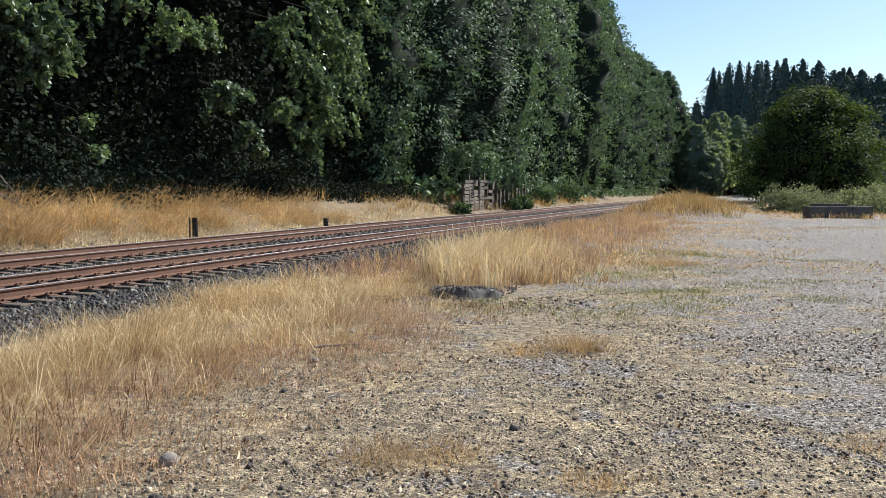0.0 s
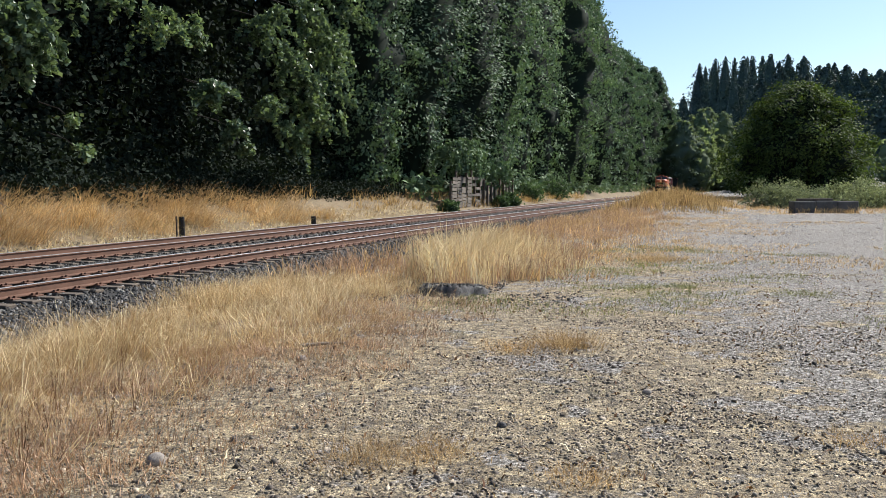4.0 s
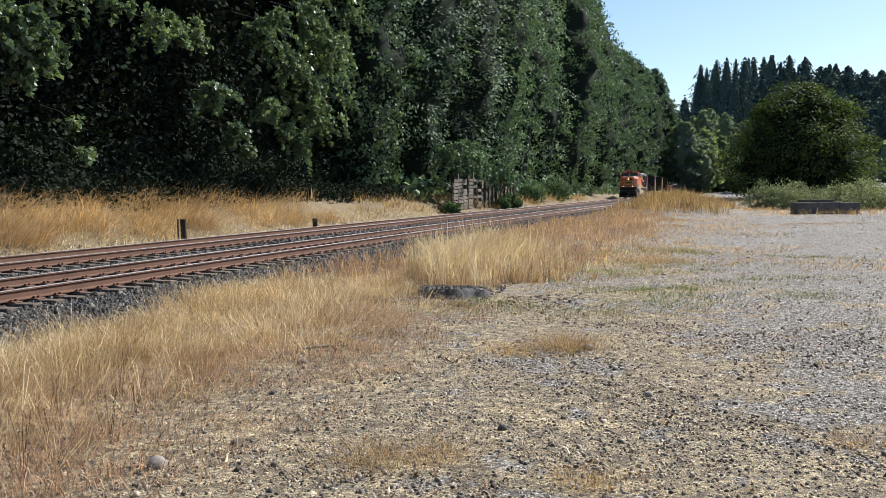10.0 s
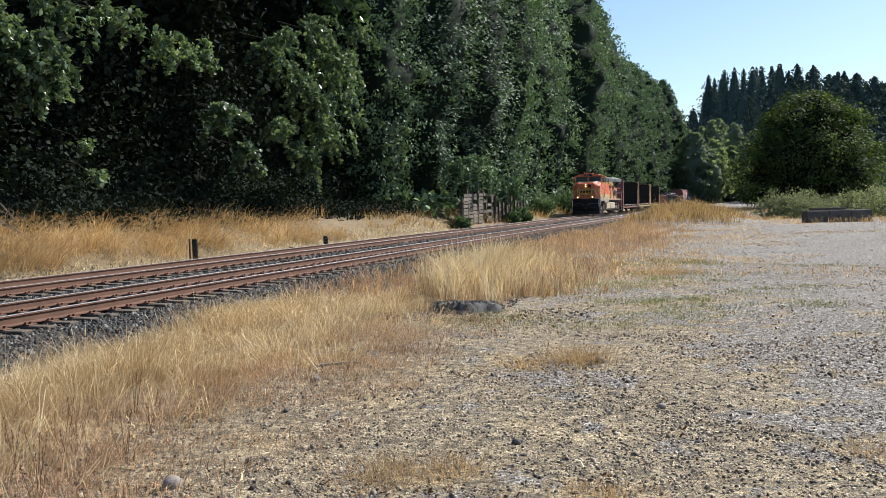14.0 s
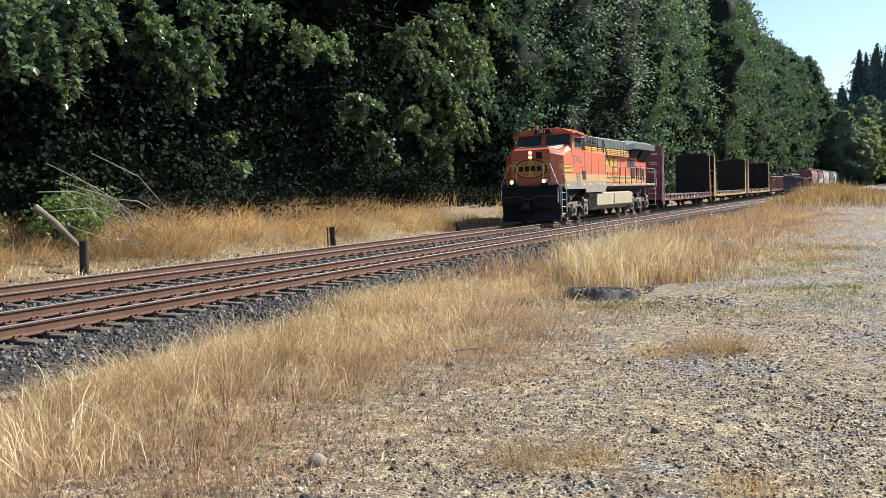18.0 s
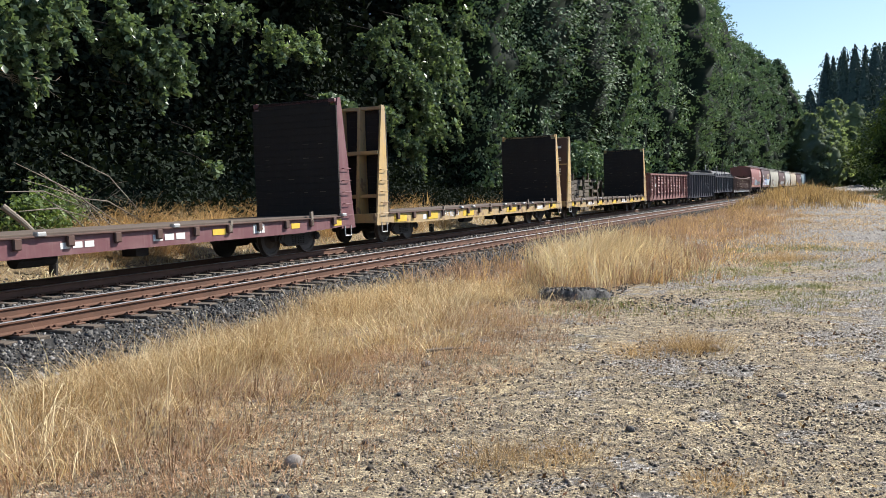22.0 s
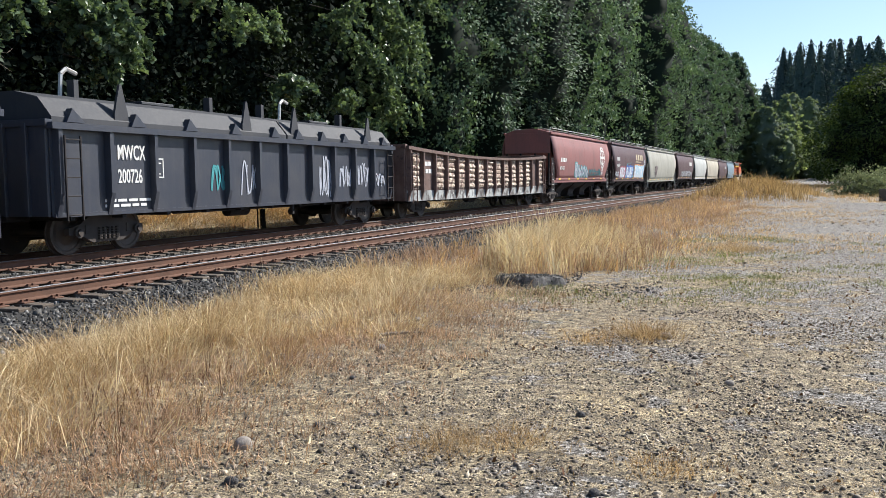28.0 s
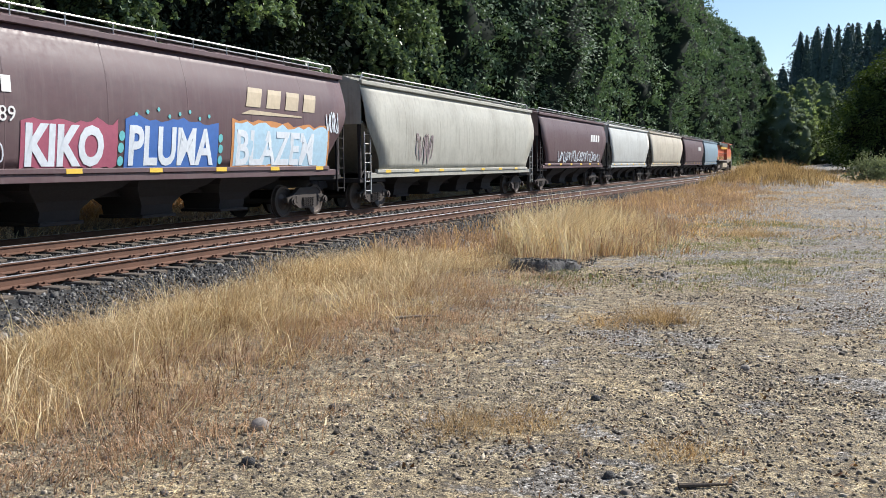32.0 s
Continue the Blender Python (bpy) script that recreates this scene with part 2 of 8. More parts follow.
MAT_GROUND = ground_material()
MAT_FOREST_FLOOR = paint("forest_floor", (0.05, 0.04, 0.025), (0.02, 0.025, 0.01), 0.8, 0.95, streak=False, bump=0.6)
MAT_BALLAST = stone("ballast_stone", (0.009, 0.0085, 0.008), (0.25, 0.24, 0.225), mid=0.22)
MAT_THATCH = paint("bank_thatch", (0.22, 0.165, 0.095), (0.10, 0.075, 0.045), 0.8, 0.95, scale=3, streak=False, bump=1.0)
MAT_BALLAST_BED = paint("ballast_bed", (0.022, 0.021, 0.020), (0.055, 0.052, 0.048), 0.8, 0.95, scale=9, streak=False, bump=1.0)
MAT_GRAVEL = stone("yard_gravel", (0.06, 0.049, 0.037), (0.53, 0.44, 0.325))
MAT_BITS = stone("dark_bits", (0.045, 0.037, 0.031), (0.20, 0.16, 0.13))
MAT_BOULDER = paint("river_stone", (0.30, 0.265, 0.23), (0.2, 0.17, 0.14), 0.6, 0.9, streak=False, scale=14, bump=0.5)
MAT_RAIL = paint("rusty_rail", (0.145, 0.072, 0.045), (0.06, 0.032, 0.02), 0.6, 0.75, 0.2, scale=2.5, streak=False)
MAT_RAILTOP = plain("polished_steel", (0.56, 0.56, 0.56), 0.40, 0.8)
MAT_TIE = paint("creosoted_tie", (0.085, 0.065, 0.05), (0.16, 0.13, 0.1), 0.7, 0.9, scale=4, streak=False, bump=0.5)
MAT_CREOSOTE = paint("black_creosote", (0.022, 0.018, 0.015), (0.045, 0.038, 0.03), 0.6, 0.85, scale=4, bump=0.5)
MAT_WEATHERED = paint("weathered_board", (0.135, 0.112, 0.088), (0.09, 0.075, 0.06), 0.8, 0.9, scale=2, bump=0.4, vary=0.4)
MAT_CONCRETE = paint("old_concrete", (0.115, 0.108, 0.10), (0.035, 0.035, 0.033), 0.6, 0.9, scale=1.6, bump=0.5)
MAT_ASPHALT = paint("broken_asphalt", (0.075, 0.072, 0.07), (0.17, 0.16, 0.15), 0.6, 0.95, scale=12, streak=False, bump=0.8)
MAT_BARK = paint("bark", (0.04, 0.033, 0.027), (0.02, 0.018, 0.016), 0.7, 0.95, scale=3, bump=0.7)
MAT_DEADWOOD = paint("bleached_deadwood", (0.26, 0.22, 0.175), (0.11, 0.09, 0.075), 0.6, 0.9, scale=3, bump=0.5)
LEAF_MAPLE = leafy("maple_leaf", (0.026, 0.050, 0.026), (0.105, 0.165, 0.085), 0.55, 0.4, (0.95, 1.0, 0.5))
# the maple leaf again, lighter: sun on the boughs put into the colour
LEAF_PAINTED_SUN = leafy("maple_leaf_painted_sun", (0.055, 0.09, 0.05), (0.22, 0.30, 0.175), 0.33, 0.35, (1.0, 1.0, 0.55))
LEAF_BROOM = leafy("broom_leaf", (0.14, 0.16, 0.09), (0.32, 0.36, 0.21), 0.85, 0.3, (1, 1, 0.7))
STRAW_GOLD = leafy("golden_straw", (0.17, 0.115, 0.06), (0.62, 0.47, 0.26), 0.7, 0.35, (1.0, 0.88, 0.6))
LEAF_ALDER = leafy("alder_leaf", (0.075, 0.125, 0.075), (0.18, 0.26, 0.145), 0.66, 0.2, (0.95, 1.0, 0.55))
# paler than real leaves: distance haze is mixed into this colour
LEAF_VALLEY_HAZE = leafy("valley_leaf_haze", (0.12, 0.16, 0.12), (0.29, 0.36, 0.25), 0.7, 0.5)
LEAF_FIELD = leafy("field_maple_leaf", (0.028, 0.046, 0.018), (0.095, 0.14, 0.045), 0.7, 0.35, (1.0, 1.0, 0.4))
# near-black leaf: shade inside woods and crowns put into the colour
LEAF_PAINTED_SHADE = leafy("leaf_painted_shade", (0.011, 0.017, 0.012), (0.025, 0.037, 0.025), 0.9, 0.12)
# needles lifted towards blue-grey, a painted stand-in for haze over the hill
LEAF_FIR_HAZE = leafy("hazed_fir_needles", (0.036, 0.058, 0.056), (0.085, 0.125, 0.112), 0.7, 0.1)
LEAF_BRUSH = leafy("bramble_leaf", (0.08, 0.125, 0.05), (0.27, 0.36, 0.15), 0.5, 0.4)
STRAW = leafy("dry_straw", (0.24, 0.148, 0.07), (0.78, 0.565, 0.31), 0.7, 0.35, (1.0, 0.92, 0.72))
STRAW_RED = leafy("russet_straw", (0.20, 0.125, 0.082), (0.60, 0.43, 0.30), 0.7, 0.3, (1.0, 0.9, 0.75))
STRAW_PALE = leafy("bleached_straw", (0.42, 0.32, 0.19), (0.82, 0.70, 0.48), 0.65, 0.3, (1.0, 0.94, 0.8))
GRASS_GREEN = leafy("green_grass", (0.13, 0.14, 0.055), (0.33, 0.34, 0.15), 0.6, 0.35)
THATCH_BROWN = leafy("matted_thatch", (0.13, 0.088, 0.052), (0.42, 0.30, 0.18), 0.8, 0.25)
WEED_BROWN = leafy("seeded_dock", (0.10, 0.05, 0.03), (0.2, 0.11, 0.06), 0.8, 0.15)

PAINT_ORANGE = paint("faded_orange", (0.67, 0.155, 0.07), (0.48, 0.17, 0.10), 0.5, 0.42, scale=0.8, bump=0.05)
PAINT_YELLOW = paint("faded_yellow", (0.74, 0.43, 0.07), (0.5, 0.28, 0.08), 0.5, 0.45, bump=0.05)
PAINT_DUSTYYELLOW = paint("dusty_yellow", (0.56, 0.34, 0.12), (0.36, 0.24, 0.14), 0.6, 0.6, bump=0.05)
PAINT_GREYGREEN = paint("roof_dark_green_grey", (0.105, 0.12, 0.114), (0.07, 0.068, 0.062), 0.5, 0.5)
PAINT_SILL = paint("road_dust_grey", (0.30, 0.26, 0.21), (0.2, 0.16, 0.12), 0.5, 0.7)
PAINT_TANK = paint("dusty_tank", (0.52, 0.43, 0.30), (0.34, 0.27, 0.18), 0.5, 0.6, scale=0.7)
BLACK = paint("grimy_black", (0.009, 0.009, 0.010), (0.016, 0.015, 0.014), 0.5, 0.75)
PAINT_TRUCK = paint("dusty_truck_frame", (0.24, 0.20, 0.16), (0.10, 0.08, 0.065), 0.7, 0.8, scale=2)
PAINT_TRUCKDARK = paint("dark_truck_frame", (0.065, 0.05, 0.042), (0.03, 0.025, 0.022), 0.6, 0.8, scale=2)
WHEEL = paint("wheel_steel", (0.10, 0.075, 0.06), (0.035, 0.03, 0.028), 0.6, 0.6, 0.3, streak=False)
SILVER = plain("worn_silver_rail", (0.55, 0.54, 0.52), 0.4, 0.6)
DULL_RAIL = plain("dull_grey_rail", (0.16, 0.15, 0.14), 0.5, 0.4)
WHITE = plain("white_lettering", (0.74, 0.73, 0.70), 0.6)
NUMBER_GREY = plain("dark_numeral", (0.30, 0.24, 0.24), 0.6)
PAINT_MAROON = paint("maroon_flat", (0.155, 0.058, 0.066), (0.26, 0.16, 0.15), 0.5, 0.55)
PAINT_FLATYELLOW = paint("flaking_yellow", (0.54, 0.36, 0.13), (0.34, 0.27, 0.20), 0.9, 0.6, scale=0.9, rust=(0.20, 0.12, 0.075), rust_at=0.57)
DECK_WOOD = paint("deck_planks", (0.12, 0.09, 0.07), (0.05, 0.04, 0.035), 0.6, 0.9)
BULKHEAD_WOOD = paint("bulkhead_planks", (0.020, 0.016, 0.015), (0.035, 0.028, 0.025), 0.6, 0.85)
PAINT_REDGON = paint("oxide_red", (0.19, 0.072, 0.064), (0.36, 0.235, 0.20), 0.6, 0.6, scale=1.8, rust=(0.08, 0.042, 0.038), bump=0.3)
PAINT_DARKGON = paint("charcoal_blue", (0.040, 0.045, 0.062), (0.085, 0.082, 0.085), 0.5, 0.40)
PAINT_COVER = paint("cover_grey", (0.032, 0.035, 0.043), (0.06, 0.06, 0.062), 0.5, 0.7)
PAINT_RUSTGON = paint("rusty_brown", (0.13, 0.075, 0.06), (0.26, 0.18, 0.15), 0.5, 0.7, scale=2.6, rust=(0.05, 0.035, 0.03), bump=0.4)
FLAKED = paint("flaked_white_on_rust", (0.66, 0.57, 0.44), (0.30, 0.17, 0.12), 0.9, 0.75, scale=2.4, rust=(0.10, 0.045, 0.035), bump=0.6, rust_at=0.47)
SMEARED = paint("smeared_grey_white", (0.50, 0.52, 0.50), (0.10, 0.09, 0.085), 0.95, 0.7, scale=1.1, rust=(0.07, 0.055, 0.05), rust_at=0.5)
RUST_DARK = paint("deep_rust", (0.12, 0.065, 0.05), (0.05, 0.035, 0.03), 0.7, 0.85)
PAINT_HOPRED = paint("hopper_red", (0.30, 0.122, 0.112), (0.16, 0.095, 0.088), 0.6, 0.58, scale=0.6)
PAINT_HOPMAROON = paint("hopper_maroon", (0.105, 0.058, 0.063), (0.15, 0.115, 0.112), 0.55, 0.52, scale=0.6)
PAINT_HOPGREY = paint("hopper_grey", (0.44, 0.43, 0.37), (0.22, 0.20, 0.16), 0.65, 0.55, scale=0.5)
PAINT_HOPCREAM = paint("hopper_cream", (0.55, 0.50, 0.40), (0.28, 0.22, 0.16), 0.6, 0.55, scale=0.5)
PAINT_HOPLIGHT = paint("hopper_light_grey", (0.56, 0.57, 0.54), (0.3, 0.29, 0.26), 0.5, 0.5, scale=0.5)
PAINT_HOPBLUE = paint("hopper_blue_grey", (0.25, 0.35, 0.42), (0.2, 0.2, 0.2), 0.5, 0.5, scale=0.5)
UNDER = paint("dark_underframe", (0.026, 0.02, 0.019), (0.014, 0.012, 0.012), 0.6, 0.8)
LAMP_GLOW = plain("lit_headlamp", (1.0, 0.66, 0.28), 0.3, 0, 1.7)
RUBBER = plain("black_rubber", (0.02, 0.02, 0.02), 0.8)
SPRAY_WHITE = plain("white_spray", (0.70, 0.74, 0.78), 0.6)
SPRAY_BLUE = plain("blue_spray", (0.05, 0.14, 0.42), 0.6)
SPRAY_CYAN = plain("cyan_spray", (0.15, 0.50, 0.52), 0.6)
SPRAY_LIGHT = plain("pale_blue_spray", (0.42, 0.60, 0.72), 0.6)
SPRAY_TEAL = plain("teal_spray", (0.06, 0.30, 0.32), 0.6)
SPRAY_DEEPTEAL = plain("deep_teal_spray", (0.035, 0.15, 0.17), 0.6)
SPRAY_LILAC = plain("lilac_spray", (0.46, 0.48, 0.54), 0.6)
SPRAY_FADED = plain("faded_spray", (0.30, 0.36, 0.40), 0.6)
SPRAY_MAUVE = plain("mauve_spray", (0.30, 0.20, 0.30), 0.6)
SPRAY_PINK = plain("pink_spray", (0.36, 0.09, 0.14), 0.6)
SPRAY_ORANGE = plain("orange_spray", (0.55, 0.24, 0.08), 0.6)
REFLECTOR = plain("yellow_reflector", (0.75, 0.50, 0.06), 0.5)


def glass_material():
    m, t, N, L, p = nodes_of("cab_glass")
    p.inputs["Base Color"].default_value = (0.05, 0.06, 0.07, 1)
    p.inputs["Roughness"].default_value = 0.06
    p.inputs["IOR"].default_value = 1.5
    p.inputs["Specular IOR Level"].default_value = 0.8
    return m


GLASS = glass_material()


# ---- mesh helpers ----
class Mesh:
    """Collects vertices and faces of one part; x is shifted by off."""

    def __init__(self, off=0.0):
        self.v, self.f, self.off = [], [], off

    def add(self, verts, faces):
        n = len(self.v)
        self.v += [(p[0] + self.off, p[1], p[2]) for p in verts]
        self.f += [tuple(i + n for i in q) for q in faces]
        return self

    def box(self, x0, x1, y0, y1, z0, z1, c=0.012):
        c = min(c, (x1 - x0) * 0.3, (y1 - y0) * 0.3, (z1 - z0) * 0.3)
        if c < 0.002:
            v = [(x, y, z) for x in (x0, x1) for y in (y0, y1) for z in (z0, z1)]
            return self.add(v, [(0, 1, 3, 2), (4, 6, 7, 5), (0, 4, 5, 1), (2, 3, 7, 6), (0, 2, 6, 4), (1, 5, 7, 3)])
        m = (((x0 + x1) / 2, (x1 - x0) / 2), ((y0 + y1) / 2, (y1 - y0) / 2), ((z0 + z1) / 2, (z1 - z0) / 2))
        v, idx = [], {}
        for sx in (-1, 1):
            for sy in (-1, 1):
                for sz in (-1, 1):
                    for k in range(3):
                        sg = (sx, sy, sz)
                        idx[(sx, sy, sz, k)] = len(v)
                        v.append(tuple(m[j][0] + sg[j] * (m[j][1] - (0 if j == k else c)) for j in range(3)))
        f = []
        for k in range(3):
            a, b = (k + 1) % 3, (k + 2) % 3
            for s in (-1, 1):
                ring = []
                for p, q in ((-1, -1), (1, -1), (1, 1), (-1, 1)):
                    sg = [0, 0, 0]
                    sg[k], sg[a], sg[b] = s, p, q
                    ring.append(idx[(*sg, k)])
                f.append(tuple(ring if s > 0 else ring[::-1]))
            for p in (-1, 1):
                for q in (-1, 1):
                    lo, hi = [0, 0, 0], [0, 0, 0]
                    lo[k], hi[k] = -1, 1
                    lo[a] = hi[a] = p
                    lo[b] = hi[b] = q
                    ring = [idx[(*lo, a)], idx[(*hi, a)], idx[(*hi, b)], idx[(*lo, b)]]
                    f.append(tuple(ring if p * q < 0 else ring[::-1]))
        for sx in (-1, 1):
            for sy in (-1, 1):
                for sz in (-1, 1):
                    ring = [idx[(sx, sy, sz, k)] for k in range(3)]
                    f.append(tuple(ring if sx * sy * sz > 0 else ring[::-1]))
        return self.add(v, f)

    def tube(self, p, q, r, n=6, r2=None):
        p, q = Vector(p), Vector(q)
        r2 = r if r2 is None else r2
        w = (q - p).normalized()
        u = w.orthogonal().normalized()
        k = w.cross(u)
        v = []
        for base, rad in ((p, r), (q, r2)):
            for i in range(n):
                a = 2 * math.pi * i / n
                v.append(tuple(base + u * (rad * math.cos(a)) + k * (rad * math.sin(a))))
        f = [(i, (i + 1) % n, n + (i + 1) % n, n + i) for i in range(n)]
        f += [tuple(range(n))[::-1], tuple(range(n, 2 * n))]
        return self.add(v, f)

    def pipe(self, pts, r, n=6):
        for a, b in zip(pts, pts[1:]):
            self.tube(a, b, r, n)
        return self

    def plate(self, ring, axis, lo, hi):
        """A polygon (pairs) pushed along an axis from lo to hi. Ring runs anticlockwise as seen from +axis."""
        def at(p, w):
            return {"x": (w, p[0], p[1]), "y": (p[0], w, p[1]), "z": (p[0], p[1], w)}[axis]
        n = len(ring)
        v = [at(p, lo) for p in ring] + [at(p, hi) for p in ring]
        f = [(i, (i + 1) % n, n + (i + 1) % n, n + i) for i in range(n)]
        f += [tuple(range(n))[::-1], tuple(range(n, 2 * n))]
        return self.add(v, f)

    def loft(self, rings, close=True, caps=True):
        n = len(rings[0])
        v = [p for r in rings for p in r]
        f = []
        for j in range(len(rings) - 1):
            for i in range(n if close else n - 1):
                a, b = j * n + i, j * n + (i + 1) % n
                f.append((a, b, b + n, a + n))
        if caps and close:
            f += [tuple(range(n))[::-1], tuple(range((len(rings) - 1) * n, len(rings) * n))]
        return self.add(v, f)

    def data(self, name, mats, flat=True, fix=True):
        me = bpy.data.meshes.new(name)
        me.from_pydata(self.v, [], self.f)
        for m in mats if isinstance(mats, (list, tuple)) else [mats]:
            me.materials.append(m)
        if fix:
            bm = bmesh.new()
            bm.from_mesh(me)
            bmesh.ops.recalc_face_normals(bm, faces=bm.faces)
            bm.to_mesh(me)
            bm.free()
        me.update()
        return me


def part(name, mesh, material, parent, label="", flat=True):
    me = mesh.data(name, material) if isinstance(mesh, Mesh) else mesh
    ob = new(name, me)
    ob.parent = parent
    if label:
        ob["label"] = label
    if not flat:
        for p in me.polygons:
            p.use_smooth = True
    return ob


def thing(name, m=None, label="", category="", group="", kind=""):
    ob = new(name)
    ob.empty_display_size = 0.2
    if m is not None:
        ob.matrix_basis = m
    return tagged(ob, label, category, group, kind)


def raw_mesh(name, verts, faces_n, loops, material):
    """A large mesh straight from arrays; all faces have faces_n corners."""
    me = bpy.data.meshes.new(name)
    nf = len(loops) // faces_n
    me.vertices.add(len(verts))
    me.vertices.foreach_set("co", np.asarray(verts, np.float32).ravel())
    me.loops.add(nf * faces_n)
    me.loops.foreach_set("vertex_index", np.asarray(loops, np.int32))
    me.polygons.add(nf)
    me.polygons.foreach_set("loop_start", np.arange(0, nf * faces_n, faces_n, dtype=np.int32))
    me.materials.append(material)
    me.update(calc_edges=True)
    return me


def lettering(name, text, x, y, z, size, material, parent, stretch=1.0, shear=0.0, label="", depth=0.006, bold=0.0):
    """Painted letters on the side that faces -y, their left end at x and their foot at z."""
    cu = bpy.data.curves.new(name, "FONT")
    cu.body, cu.size, cu.shear, cu.extrude, cu.offset = text, size, shear, depth, bold
    cu.resolution_u = 3
    tmp = bpy.data.objects.new(name, cu)
    me = bpy.data.meshes.new_from_object(tmp)
    bpy.data.objects.remove(tmp)
    me.transform(Matrix.Translation((x, y, z)) @ Matrix.Rotation(math.pi / 2, 4, "X") @ Matrix.Diagonal((stretch, 1, 1, 1)))
    me.materials.clear()
    me.materials.append(material)
    return part(name, me, material, parent, label)


# ---- ground sheet ----
def axis(parts):
    out = []
    for lo, hi, step in parts:
        out += list(np.arange(lo, hi, step))
    return out


def build_ground():
    ss = axis([(-2600, -600, 400), (-600, -160, 80), (-160, -40, 15), (-40, -14, 2.0), (-14, 30, 0.3), (30, 90, 1.0), (90, 240, 6), (240, 700, 20), (700, 2601, 190)])
    qs = axis([(-2600, -600, 400), (-600, -120, 60), (-120, -30, 8), (-30, -8, 1.0), (-8, 22, 0.25), (22, 50, 1.5), (50, 160, 10), (160, 2601, 240)])
    v = [tuple(sq(s, q, ground_z(s, q))) for s in ss for q in qs]
    n = len(qs)
    loops = []
    for i in range(len(ss) - 1):
        for j in range(n - 1):
            a = i * n + j
            loops += (a, a + n, a + n + 1, a + 1)
    me = raw_mesh("ground", v, 4, loops, MAT_GROUND)
    me.materials.append(MAT_FOREST_FLOOR)
    me.materials.append(MAT_BALLAST_BED)
    me.materials.append(MAT_THATCH)
    idx = np.zeros(len(me.polygons), np.int32)
    k = 0
    for i in range(len(ss) - 1):
        for j in range(n - 1):
            d = qs[j] - main_q(min(max(ss[i], -400), 700))
            if d > 8.0:
                idx[k] = 1
            elif d >= 2.7:
                idx[k] = 3
            elif -7.5 < d < 2.7:
                idx[k] = 2
            k += 1
    me.polygons.foreach_set("material_index", idx)
    me.polygons.foreach_set("use_smooth", np.ones(len(me.polygons), bool))
    return tagged(new("ground", me), "dry yard of straw-coloured stubble and grey gravel", "ground", kind="structure")


build_ground()
RNG = np.random.default_rng(7)


def scatter(n, s0, s1, q0, q1, keep=None, sink=0.0):
    """Points on the ground inside a strip of the plan, thinned by keep(s, q)."""
    out = []
    S, Q = RNG.uniform(s0, s1, n), RNG.uniform(q0, q1, n)
    for s, q in zip(S, Q):
        if keep is None or RNG.random() < keep(s, q):
            out.append(sq(s, q, ground_z(s, q) - sink))
    return np.array([tuple(p) for p in out]).reshape(-1, 3)


def pebbles(name, pts, lo, hi, material, label, tall=0.6):
    n = len(pts)
    r = RNG.uniform(lo, hi, n) * np.where(RNG.random(n) < 0.06, 1.7, 1.0)
    low = [(math.cos(k * 2.094), math.sin(k * 2.094), -0.25) for k in range(3)]
    top = [(0.72 * math.cos(k * 2.094 + 1.05), 0.72 * math.sin(k * 2.094 + 1.05), tall) for k in range(3)]
    v = np.array(low + top)[None] * r[:, None, None] * RNG.uniform(0.6, 1.25, (n, 6, 1)) + RNG.normal(0, 0.16, (n, 6, 3)) * r[:, None, None]
    v = v * np.stack([RNG.uniform(0.8, 1.35, n), RNG.uniform(0.7, 1.0, n), RNG.uniform(0.5, 1.1, n)], -1)[:, None]
    a = RNG.uniform(0, 6.28, n)
    ca, sa = np.cos(a)[:, None], np.sin(a)[:, None]
    v = np.stack([v[..., 0] * ca - v[..., 1] * sa, v[..., 0] * sa + v[..., 1] * ca, v[..., 2]], -1)
    v[..., 2] += 0.1 * r[:, None]
    v = (v + pts[:, None]).reshape(-1, 3)
    tri = np.array([(3, 4, 5), (0, 1, 3), (1, 4, 3), (1, 2, 4), (2, 5, 4), (2, 0, 5), (0, 3, 5)])
    loops = (tri[None] + 6 * np.arange(n)[:, None, None]).ravel()
    return tagged(new(name, raw_mesh(name, v, 3, loops, material)), label, "gravel", kind="stuff")


